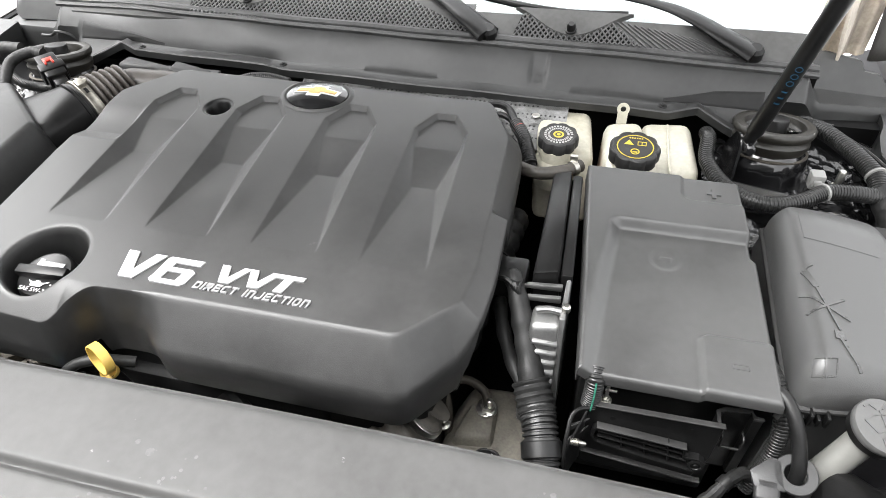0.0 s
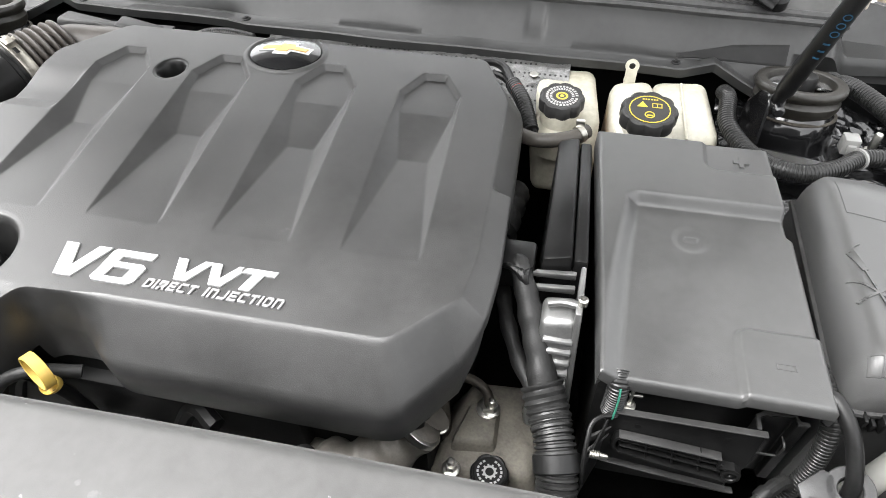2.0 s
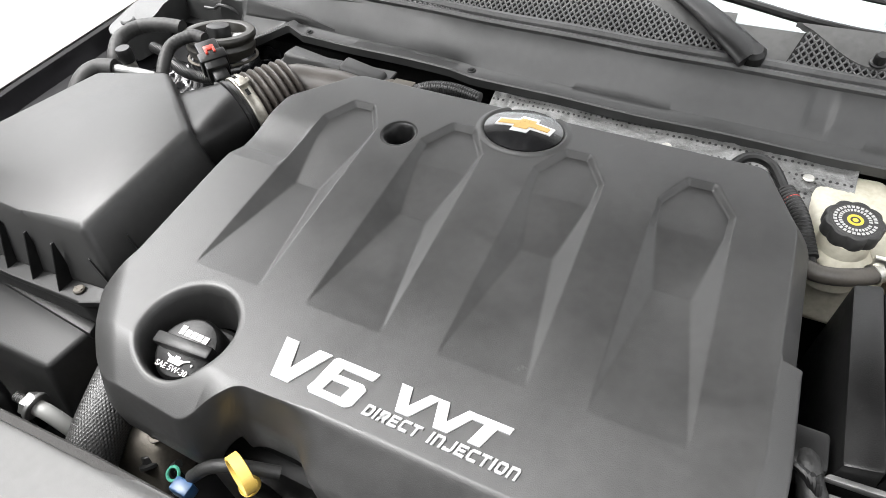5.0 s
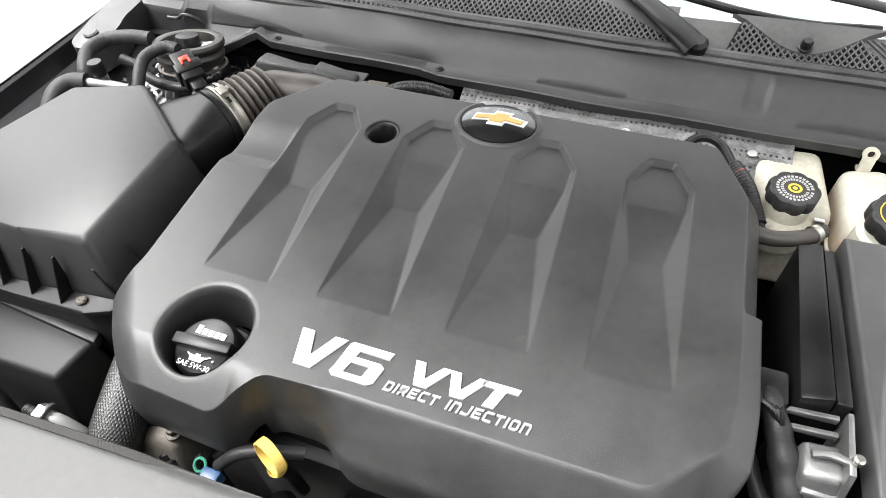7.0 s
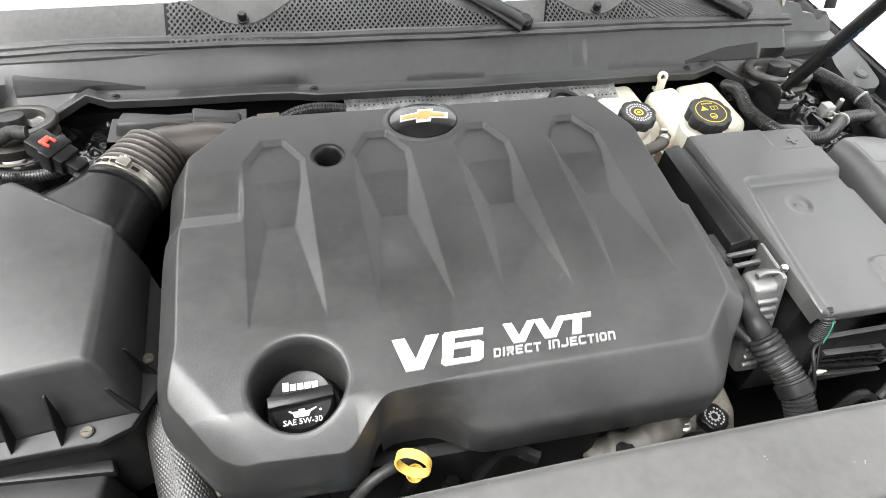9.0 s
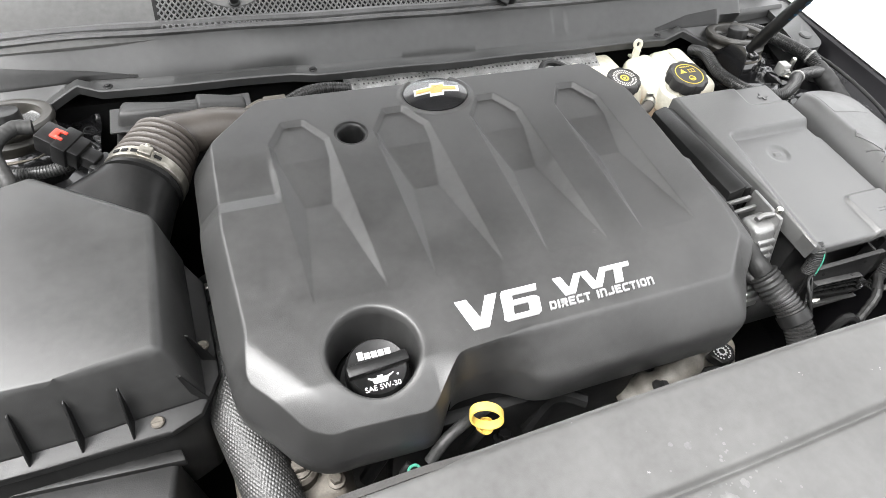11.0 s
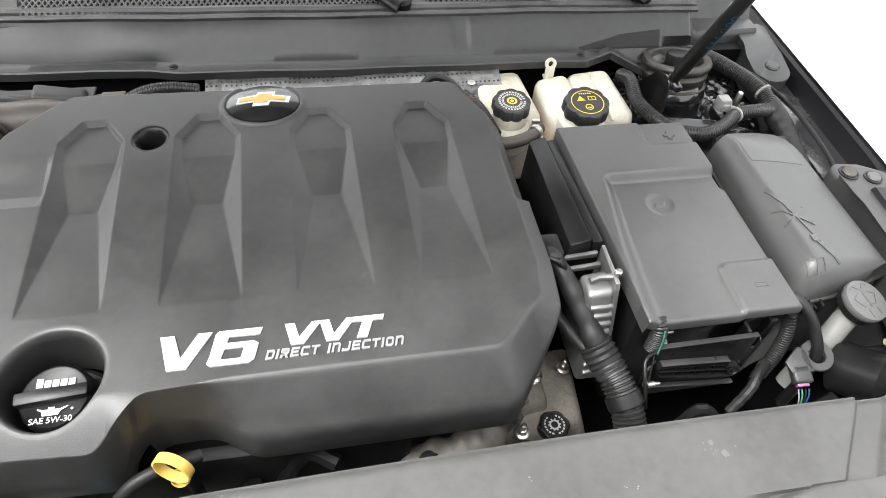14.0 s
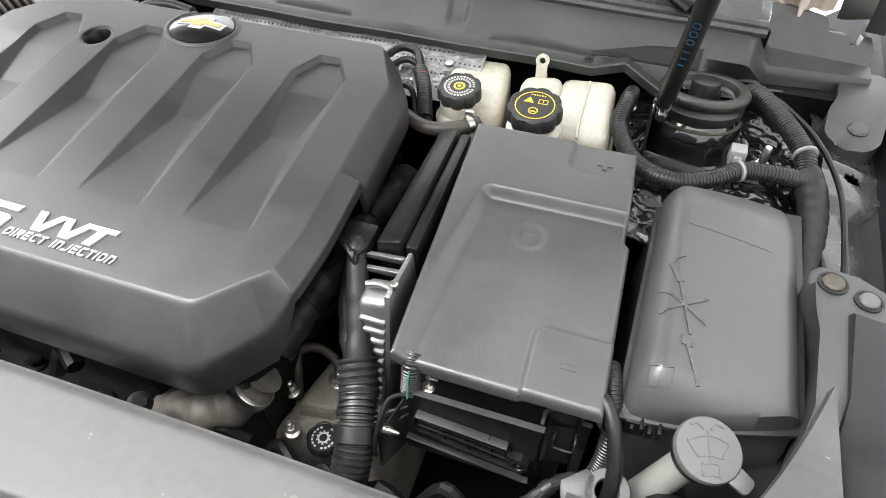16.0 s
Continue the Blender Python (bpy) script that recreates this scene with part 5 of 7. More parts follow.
# outlet duct and bellows
duct = thing("intake_duct", "black plastic intake duct with brown ribbed bellows", "intake duct", (-0.70, 0.62, 0.84))
axis0, axis1 = Vector((-0.738, 0.568, 0.864)), Vector((-0.696, 0.658, 0.871))
way = (axis1 - axis0).normalized()
turn_to = way.to_track_quat("Z", "Y").to_matrix().to_4x4()
def hood():
    """A duct that changes from a wide flat mouth at the lid's edge to a round spigot."""
    verts, faces, n, rows = [], [], 44, 12
    mouth, wide = Vector((-0.748, 0.586, 0.856)), Vector((0.79, -0.60, 0)).normalized()
    side = way.cross(Vector((0, 0, 1))).normalized()
    up = side.cross(way).normalized()
    for j in range(rows + 1):
        s = j / rows
        e = s * s * (3 - 2 * s)
        c = mouth.lerp(axis0 + way * 0.100, s)
        for k in range(n):
            a = 2 * math.pi * k / n
            ca, sa = math.cos(a), math.sin(a)
            box = wide * 0.064 * math.copysign(abs(ca) ** 0.45, ca) + Vector((0, 0, 0.040 * math.copysign(abs(sa) ** 0.45, sa)))
            verts.append(c + box.lerp(0.0438 * (ca * side + sa * up), e))
    for j in range(rows):
        faces += [(j * n + k, j * n + (k + 1) % n, (j + 1) * n + (k + 1) % n, (j + 1) * n + k) for k in range(n)]
    return from_lists(verts, faces)


part("duct", hood(), PLASTIC, duct)
part("duct_bead", lathe([(0.0435, 0.080), (0.0465, 0.081), (0.0465, 0.085), (0.0435, 0.086)], Matrix.Translation(axis0) @ turn_to, 40), PLASTIC, duct)
CLAMP = material("dull_clamp_steel", (0.30, 0.285, 0.25), 0.38, metal=0.9, blotch=0.25, blotch_size=50)
hoop = part("clamp_band", lathe([(0.0445, 0.090), (0.0462, 0.0905), (0.0466, 0.0925), (0.0460, 0.0945), (0.0460, 0.1005), (0.0466, 0.1025), (0.0460, 0.1045), (0.0440, 0.105)], Matrix.Translation(axis0) @ turn_to, 48), CLAMP, duct, "steel hose clamp with slots")
for a in (62, 76, 90, 122):
    part("slot", move(block(-0.0022, 0.0022, -0.0042, 0.0042, 0, 0.0012, 0.0004, 1), Matrix.Translation(axis0) @ turn_to @ Matrix.Rotation(radians(a), 4, "Z") @ pose(0.0458, 0, 0.0975, 0, 90)), BAY, hoop)
part("clamp_screw", move(merge(block(-0.003, 0.004, -0.007, 0.007, -0.006, 0.006, 0.0012), disc(0.0005, 0, 0.006, 0.0035, 0.004, 0.0006, 12)), Matrix.Translation(axis0) @ turn_to @ Matrix.Rotation(radians(105), 4, "Z") @ pose(0.048, 0, 0.0975)), CLAMP, duct)
bell = [(0.041, 0.104)]
for k in range(6):
    h, r = 0.1065 + 0.0098 * k, 0.0455 - 0.0012 * k
    bell += [(r - 0.0115, h), (r - 0.004, h + 0.0014), (r - 0.0008, h + 0.0032), (r, h + 0.0048), (r - 0.0012, h + 0.0066), (r - 0.0045, h + 0.0080), (r - 0.0115, h + 0.0090)]
bell += [(0.028, 0.168)]
part("bellows", lathe(bell, Matrix.Translation(axis0) @ turn_to, 44), SLEEVE, duct, "brown ribbed rubber bellows")
elbow0 = axis0 + way * 0.150
part("elbow", tube([tuple(elbow0), tuple(elbow0 + way * 0.018), (-0.640, 0.728, 0.872), (-0.605, 0.735, 0.868), (-0.55, 0.735, 0.855)], 0.027, 0.005, 24), SLEEVE, duct, "brown rubber elbow")
rearbox = thing("vacuum_box", "black plastic box behind the intake bellows", "plastic box", (-0.62, 0.77, 0.84))
part("lid_seam", prism([(-0.735, 0.751), (-0.625, 0.746), (-0.56, 0.762), (-0.56, 0.80), (-0.735, 0.80)], 0.868, 0.8715, 0.001, 1), MATT, rearbox)
part("body", hexa([(-0.735, 0.752, 0.84), (-0.56, 0.745, 0.84), (-0.56, 0.80, 0.84), (-0.735, 0.80, 0.84)], [(-0.722, 0.766, 0.888), (-0.655, 0.762, 0.892), (-0.575, 0.775, 0.876), (-0.715, 0.79, 0.890)], 0.006, 3), MATT, rearbox)
part("hump", hexa([(-0.630, 0.752, 0.86), (-0.565, 0.758, 0.86), (-0.565, 0.79, 0.86), (-0.632, 0.79, 0.86)], [(-0.626, 0.760, 0.890), (-0.568, 0.768, 0.878), (-0.568, 0.788, 0.878), (-0.628, 0.788, 0.890)], 0.005, 3), MATT, rearbox)

# ---- cowl: grilles, screen, wipers, end brackets, hinges ----
def on_face(x, s):
    """A place on the cowl face, s in steps of its profile from foot to crest."""
    row = cowl_row(x)
    k = min(3, int(s))
    (ya, za), (yb, zb), f = row[4 + k], row[5 + k], s - k
    return Vector((x, ya + (yb - ya) * f, za + (zb - za) * f))


def face_patch(x0, x1, s0, s1, lift=0.0009):
    """A thin wedge laid on the face: s1 gives its height at x0, halfway and at x1."""
    n, m = 40, 9
    up = Vector((0, -0.75, 0.66))
    verts, faces = [], []
    for k in range(n + 1):
        top_ = float(np.interp(k / n, [0, 0.5, 1], s1))
        for q in range(m + 1):
            e = min(k, n - k) / 2.0
            verts.append(tuple(on_face(x0 + (x1 - x0) * k / n, s0 + (top_ - s0) * q / m) + up * (lift if 0 < q < m and e >= 1 else -0.0004)))
    m += 1
    for k in range(n):
        faces += [(k * m + q, (k + 1) * m + q, (k + 1) * m + q + 1, k * m + q + 1) for q in range(m - 1)]
    return from_lists(verts, faces)


# dark wedges paint the shade of two hollows; the face itself stays plain
part("cowl_shade_patch", face_patch(-0.868, -0.690, 0.12, (3.0, 2.0, 0.5)), LOWBOX, cowl, "dark patch painted for the shade of a hollow")
part("cowl_shade_patch", face_patch(0.120, 0.262, 0.12, (0.5, 2.2, 2.8)), LOWBOX, cowl, "dark patch painted for the shade of a hollow")
for x in (-0.465, -0.735, 0.125):
    dy_, dz_ = cowl_bend(x)
    part("lip_clip", merge(disc(x, 0.823 + dy_, 0.867 + dz_, 0.006, 0.0025, 0.001, 16), disc(x, 0.823 + dy_, 0.8695 + dz_, 0.003, 0.002, 0.001, 10)), RUBBER, cowl)


def slope_z(y):
    return 0.922 + (y - 0.890) * 0.62


def mesh_grille(outline, pitch=0.0078, bar=0.0019):
    """A lattice of crossing bars, clipped to an outline of (x, y) on the sloping cowl top."""
    poly = np.array(outline)
    lo, hi = poly.min(0), poly.max(0)
    out = []
    for lean in (1.15, -1.15):
        span = (hi[1] - lo[1]) / 1.15
        k = lo[0] - span
        while k < hi[0] + span:
            ts = np.linspace(0, 1, 60)
            ys_ = lo[1] + (hi[1] - lo[1]) * ts
            xs_ = k + (ys_ - lo[1]) / lean
            ins = inside(poly, xs_, ys_)
            run = [i for i in range(60) if ins[i]]
            if len(run) > 2:
                a, b = run[0], run[-1]
                p, q = (xs_[a], ys_[a]), (xs_[b], ys_[b])
                out.append(hexa([(p[0] - bar / 2, p[1], slope_z(p[1]) - 0.0008), (p[0] + bar / 2, p[1], slope_z(p[1]) - 0.0008), (q[0] + bar / 2, q[1], slope_z(q[1]) - 0.0008), (q[0] - bar / 2, q[1], slope_z(q[1]) - 0.0008)], [(p[0] - bar / 2, p[1], slope_z(p[1]) + 0.0010), (p[0] + bar / 2, p[1], slope_z(p[1]) + 0.0010), (q[0] + bar / 2, q[1], slope_z(q[1]) + 0.0010), (q[0] - bar / 2, q[1], slope_z(q[1]) + 0.0010)], 0))
            k += pitch
    return merge(*out)


GRILL = material("grille_plastic", (0.07, 0.07, 0.07), 0.42, blotch=0.2, blotch_size=20, dust=0.4)
LIGHTP = material("light_grey_dusty_cowl", (0.056, 0.056, 0.0545), 0.52, blotch=0.2, blotch_size=10, dust=0.5, spec=0.25)
top_cowl = thing("cowl_top", "grey plastic cowl top below the windscreen with mesh grilles", "cowl top", (MID, 0.93, 0.90), kind="structure")


def tray_z(x, y):
    return slope_z(y) - 0.0045


part("tray", sheet(-0.888, 0.31, 0.884, 0.950, 60, 6, tray_z, 0.004, lambda x, y: y < 0.9495 - 0.020 * max(0.0, min(1.0, (x + 0.25) / 0.1))), LIGHTP, top_cowl)
# closed black sheets put the shade of the grille's openings just under the bars
part("grille_shade", prism([(-0.66, 0.887), (-0.165, 0.887), (-0.175, 0.900), (-0.295, 0.948), (-0.66, 0.948)], -0.008, -0.0042, 0, 1, lambda x, y: slope_z(y)), BAY, top_cowl)
part("grille_shade", prism([(-0.108, 0.887), (0.088, 0.887), (0.030, 0.928), (-0.095, 0.928)], -0.008, -0.0042, 0, 1, lambda x, y: slope_z(y)), BAY, top_cowl)
part("mesh", mesh_grille([(-0.655, 0.889), (-0.655, 0.946), (-0.30, 0.946), (-0.18, 0.898), (-0.17, 0.889)]), GRILL, top_cowl, "black diamond mesh grille")
part("mesh", mesh_grille([(-0.105, 0.889), (-0.092, 0.926), (0.030, 0.926), (0.085, 0.889)]), GRILL, top_cowl, "black diamond mesh grille")
for k in range(13):
    x, y1 = 0.092 + 0.0095 * k, 0.926 - 0.0015 * k
    part("slat", hexa([(x, 0.890, slope_z(0.890) - 0.005), (x + 0.0025, 0.890, slope_z(0.890) - 0.005), (x - 0.0475, y1, slope_z(y1) - 0.005), (x - 0.050, y1, slope_z(y1) - 0.005)], [(x, 0.890, slope_z(0.890) - 0.002), (x + 0.0025, 0.890, slope_z(0.890) - 0.002), (x - 0.0475, y1, slope_z(y1) - 0.002), (x - 0.050, y1, slope_z(y1) - 0.002)], 0), GRILL, top_cowl)
for x, y in ((-0.553, 0.918), (-0.019, 0.905)):
    n_ = 20
    pts = [(x + 0.088 * (1 - 2 * k / n_), y + 0.028 - 0.036 * (0.5 - 0.5 * math.cos(2 * math.pi * k / n_)) ** 0.75) for k in range(n_ + 1)]
    pts = [(max(-0.66, a), max(0.889, b)) for a, b in pts]
    part("boss", prism(pts, -0.0045, 0.0022, 0.0008, 1, lambda a, b: slope_z(b)), LIGHTP, top_cowl)
    part("clip", lathe([(0.0085, 0), (0.0085, 0.002), (0.0065, 0.003), (0.0065, 0.010), (0.0045, 0.013)], pose(x, y - 0.002, slope_z(y) + 0.001, 18), 20), RUBBER, top_cowl, "black push clip")

GLASS = material("windscreen_glass", (0.90, 0.95, 0.94), 0.03, blotch=0.02, blotch_size=3)
GLASS.node_tree.nodes["Principled BSDF"].inputs["Transmission Weight"].default_value = 1.0
SHADE = material("pale_sun_shade", (0.30, 0.31, 0.325), 0.35, blotch=0.10, blotch_size=12)


def screen_z(x, y):
    return 0.950 + (y - 0.97) * 0.62 - 0.10 * (x - MID) ** 2


pane = part("windscreen", sheet(-0.95, 0.33, 0.925, 1.75, 24, 16, screen_z, 0.005), GLASS)
pane.visible_shadow = False
tagged(pane, "clear windscreen behind the cowl with a pleated shade inside", "windscreen", kind="structure")
shade = thing("sun_shade", "pale grey pleated sun shade behind the windscreen", "sun shade", (MID, 1.3, 1.1))
part("pleats", sheet(-0.93, 0.31, 0.955, 1.72, 300, 8, lambda x, y: screen_z(x, y) - 0.035 + 0.006 * abs(math.sin(x * 62)) + 0.003 * math.sin(x * 17), 0.002), SHADE, shade)
part("edge_strip", sheet(-0.93, 0.31, 0.946, 0.957, 40, 2, lambda x, y: screen_z(x, y) - 0.022, 0.004), TIE, shade, "white stiffening strip")
for lab, arm_, blade_ in (
    ("black windscreen wiper arm resting above the cowl", [(-0.140, 0.884, 0.926), (-0.175, 0.907, 0.940), (-0.212, 0.936, 0.950), (-0.270, 0.966, 0.962), (-0.38, 0.990, 0.975)], [(-0.26, 0.972, 0.962), (-0.45, 0.990, 0.968), (-0.78, 1.005, 0.960)]),
    ("black windscreen wiper arm beside the prop rod", [(0.235, 0.886, 0.924), (0.195, 0.905, 0.938), (0.150, 0.935, 0.950), (0.105, 0.958, 0.956), (0.03, 0.975, 0.962), (-0.08, 0.992, 0.966)], [(0.06, 0.944, 0.944), (-0.02, 0.940, 0.943), (-0.095, 0.948, 0.946), (-0.18, 0.966, 0.952), (-0.32, 0.99, 0.962)]),
):
    w_ = thing("wiper", lab, "wiper", arm_[0], group="windscreen wipers")
    part("arm", tube(arm_, lambda q: 0.0225 - min(0.012, q * 0.07), 0.006, 18, 0.42), PLASTIC, w_)
    part("blade", tube(blade_, 0.0055, 0.02, 10), RUBBER, w_)
    part("pivot", lathe([(0.013, -0.006), (0.013, 0.006), (0.009, 0.011)], pose(arm_[0][0], arm_[0][1] + 0.004, arm_[0][2], 15), 20), PLASTIC, w_)


def end_bracket(side):
    def m(x):
        return x if side > 0 else 2 * MID - x - 0.02

    b = thing("cowl_bracket", "dusty grey plastic cowl end bracket fixed to the fender", "bracket", (m(0.44), 0.85, 0.82), group="cowl end brackets")
    dz, ahead = (0.0, 0.0) if side > 0 else (0.034, -0.024)
    arm = fillet([(0.424, 0.912), (0.480, 0.912), (0.475, 0.840), (0.462, 0.778), (0.446, 0.762), (0.420, 0.762), (0.404, 0.785), (0.410, 0.830), (0.421, 0.858)], 0.010, 4)
    part("arm", prism([(m(x), y + ahead) for x, y in arm], 0.800 + dz, 0.846 + dz, 0.003, 2, lambda x, y: 0.06 * (y - 0.80)), COWL, b)
    hook = [(0.30, 0.846), (0.442, 0.844), (0.456, 0.852), (0.458, 0.872), (0.450, 0.884), (0.441, 0.884), (0.438, 0.874), (0.429, 0.872), (0.424, 0.882), (0.400, 0.884), (0.396, 0.896), (0.30, 0.910)]
    low = [(m(x), 0.909 + 0.85 * (z - 0.845), z + dz) for x, z in hook]
    high = [(x, y + 0.02, z - 0.006) for x, y, z in low]
    part("hooked_flange", hexa(low, high, 0.0012, 1), COWL, b)
    part("edge_flange", tube([(m(0.292), 0.872, 0.828 + dz), (m(0.305), 0.866, 0.843 + dz), (m(0.325), 0.862, 0.848 + dz), (m(0.340), 0.862, 0.840 + dz), (m(0.362), 0.864, 0.838 + dz)], 0.0028, 0.004, 8), COWL, b)
    part("grommet", lathe([(0.0115, 0), (0.0115, 0.002), (0.009, 0.0040), (0.004, 0.0042)], pose(m(0.440), 0.799 + ahead, 0.8455 + dz, 4), 24), COWL, b)
    h = thing("bonnet_hinge", "dusty beige bonnet hinge with folded sheet metal", "hinge", (m(0.38), 0.99, 0.90), group="bonnet hinges", kind="structure")
    part("plate", hexa([(m(0.36), 0.95, 0.89), (m(0.365), 0.95, 0.89), (m(0.40), 1.06, 0.90), (m(0.395), 1.06, 0.90)], [(m(0.35), 0.96, 0.98), (m(0.355), 0.96, 0.98), (m(0.40), 1.06, 1.05), (m(0.395), 1.06, 1.05)], 0.002), BEIGE, h)
    rows, cols = 10, 48
    verts, faces = [], []
    for j in range(rows + 1):
        for k in range(cols + 1):
            u, v = k / cols, j / rows
            x = 0.318 + 0.088 * u + 0.016 * v
            y = 0.958 + 0.030 * u + 0.035 * v + 0.010 * (1 - 0.5 * v) * math.sin(u * 19 + 1.2 * v) * min(1.0, 3 * (1 - u))
            verts.append((m(x), y, 0.890 + v * (0.120 - 0.055 * abs(u - 0.55))))
    for j in range(rows):
        faces += [(j * (cols + 1) + k, j * (cols + 1) + k + 1, (j + 1) * (cols + 1) + k + 1, (j + 1) * (cols + 1) + k) for k in range(cols)]
    folds = from_lists(verts, faces)
    bmesh.ops.solidify(folds, geom=folds.faces[:], thickness=0.003)
    part("folded_sheet", folds, BEIGE, h)
    part("rear_plate", hexa([(m(0.412), 0.985, 0.88), (m(0.418), 0.985, 0.88), (m(0.462), 1.00, 0.88), (m(0.458), 1.00, 0.88)], [(m(0.404), 1.00, 1.03), (m(0.410), 1.00, 1.03), (m(0.470), 1.01, 1.02), (m(0.466), 1.01, 1.02)], 0.002), GREASE, h, "brown-black hinge plate")
    part("arm", tube([(m(0.45), 0.94, 0.89), (m(0.455), 0.97, 0.95), (m(0.45), 1.03, 1.02)], 0.012, 0.01, 10, 0.5), BAY, h)


end_bracket(1)
end_bracket(-1)

# ---- foil heat shield behind the engine ----
def foil_z(x, y):
    p = Vector((x * 30, y * 30, 0))
    return 0.853 - 0.35 * (0.80 - y) + 0.0025 * noise.noise(p * 0.6) + 0.0022 * abs(noise.noise(p * 2.9)) + 0.0012 * abs(noise.noise(p * 6.1))


foil = thing("heat_shield", "creased silver foil heat shield behind the engine", "heat shield", (-0.21, 0.78, 0.83))
for x in (-0.38, -0.20, -0.05):
    part("rivet", disc(x, 0.792, foil_z(x, 0.792) - 0.001, 0.006, 0.003, 0.001, 16), STEEL, foil)
part("foil", sheet(-0.425, -0.005, 0.735, 0.825, 130, 30, foil_z, 0.001), FOIL, foil, sharp=0.25)

# ---- wiring and hoses on the battery side ----
cond = thing("wiring_conduit", "black ribbed wiring conduit running round the strut tower", "conduit", (0.25, 0.66, 0.80))
part("conduit", conduit([(0.187, 0.80, 0.845), (0.185, 0.765, 0.858), (0.183, 0.718, 0.852), (0.208, 0.668, 0.848), (0.249, 0.646, 0.850), (0.288, 0.660, 0.851), (0.316, 0.681, 0.852), (0.349, 0.688, 0.850), (0.380, 0.694, 0.845)], 0.0100, 0.0044), CONDUIT, cond)
for k, (x, y, z, a) in enumerate(((0.314, 0.680, 0.852, 35),)):
    part("cable_tie", move(lathe([(0.0102, -0.0018), (0.0116, -0.0014), (0.0116, 0.0014), (0.0102, 0.0018)], None, 28), Matrix.Translation((x, y, z)) @ Vector((0.8, 0.5, 0)).to_track_quat("Z", "Y").to_matrix().to_4x4()), TIE, cond, "white cable tie")
cond2 = thing("wiring_conduit", "thick black ribbed conduit with a taped trunk along the fender", "conduit", (0.38, 0.70, 0.78))
part("conduit", conduit([(0.318, 0.845, 0.84), (0.330, 0.822, 0.856), (0.356, 0.776, 0.858), (0.378, 0.728, 0.855), (0.382, 0.700, 0.848)], 0.0112, 0.0046), CONDUIT, cond2)
part("trunk", tube([(0.380, 0.706, 0.848), (0.390, 0.690, 0.838), (0.396, 0.650, 0.825), (0.390, 0.590, 0.81), (0.38, 0.54, 0.79)], lambda q: 0.0140 + 0.0009 * abs(math.sin(q * 190)) + 0.001 * math.sin(q * 61), 0.002, 18), TAPE, cond2, "cloth-taped cable trunk")
part("cable_tie", move(lathe([(0.0114, -0.0018), (0.0128, -0.0014), (0.0128, 0.0014), (0.0114, 0.0018)], None, 28), Matrix.Translation((0.3795, 0.724, 0.855)) @ Vector((0.25, -0.9, -0.1)).to_track_quat("Z", "Y").to_matrix().to_4x4()), TIE, cond2, "white cable tie")
thin = thing("release_cable", "thin black bonnet release cable along the fender", "cable", (0.40, 0.70, 0.80))
part("cable", tube([(0.345, 0.835, 0.848), (0.358, 0.818, 0.852), (0.392, 0.761, 0.852), (0.414, 0.687, 0.848), (0.416, 0.60, 0.842), (0.414, 0.54, 0.83)], 0.0032, 0.008, 8), RUBBER, thin)

gnd = thing("ground_stud", "zinc ground stud with a cable lug on the strut tower", "ground stud", (0.342, 0.722, 0.815))
part("stud", merge(lathe([(0.0045, 0), (0.0045, 0.034), (0.0035, 0.036)], pose(0.342, 0.722, 0.822), 16), bolt(0.342, 0.722, 0.826, 0.009, 0.010)), STEEL, gnd)
part("lug", tube([(0.342, 0.720, 0.832), (0.355, 0.705, 0.835), (0.375, 0.700, 0.838)], 0.005, 0.004, 10), RUBBER, gnd)
part("foot", block(0.318, 0.366, 0.70, 0.745, 0.795, 0.823, 0.006), GLOSS, gnd)
clipw = thing("harness_clip", "white plastic harness clip on the strut tower", "clip", (0.312, 0.713, 0.84))
part("clip", merge(block(0.304, 0.321, 0.704, 0.721, 0.838, 0.858, 0.002), block(0.308, 0.317, 0.700, 0.706, 0.842, 0.852, 0.001)), TIE, clipw)

# sheet metal of the tower: folded shelf and apron lumps
apron = thing("strut_apron", "folded glossy black sheet metal round the strut tower", "sheet metal", (0.30, 0.70, 0.76))
def apron_z(x, y):
    p = Vector((x * 16, y * 16, 1.7))
    return 0.802 + 0.020 * noise.noise(p) + 0.007 * abs(noise.noise(p * 2.7)) + 0.004 * abs(noise.noise(p * 5.3)) - 0.25 * max(0, x - 0.36)
part("shelf", sheet(0.19, 0.425, 0.60, 0.87, 90, 100, apron_z, 0.003), GLOSS, apron)
part("fold", hexa([(0.205, 0.66, 0.79), (0.30, 0.66, 0.79), (0.32, 0.70, 0.79), (0.205, 0.72, 0.79)], [(0.222, 0.672, 0.822), (0.290, 0.672, 0.822), (0.31, 0.70, 0.83), (0.21, 0.715, 0.835)], 0.006, 3), GLOSS, apron)
part("bolt", bolt(0.245, 0.683, 0.823, 0.008, 0.007), GLOSS, apron)
PRESSED = material("painted_pressed_steel", (0.020, 0.020, 0.0205), 0.24, blotch=0.35, blotch_size=22, dust=0.5, coat=0.3)


def pressed_z(x, y):
    """A sloping pressed panel with a step, two swages and a dished field."""
    z = 0.838 - 0.30 * (x - 0.405)
    z -= 0.020 * min(1, max(0, (y - 0.772) / 0.020)) + 0.012 * min(1, max(0, (0.690 - y) / 0.014))
    for c in (0.742, 0.842):
        z += 0.006 * max(0, 1 - abs(y - c) / 0.011) ** 0.5 if abs(y - c) < 0.011 else 0
    d = math.hypot((x - 0.455) / 0.022, (y - 0.80) / 0.024)
    return z - 0.006 * min(1, max(0, (1 - d) / 0.3)) + 0.004 * noise.noise(Vector((x * 22, y * 22, 5.1)))


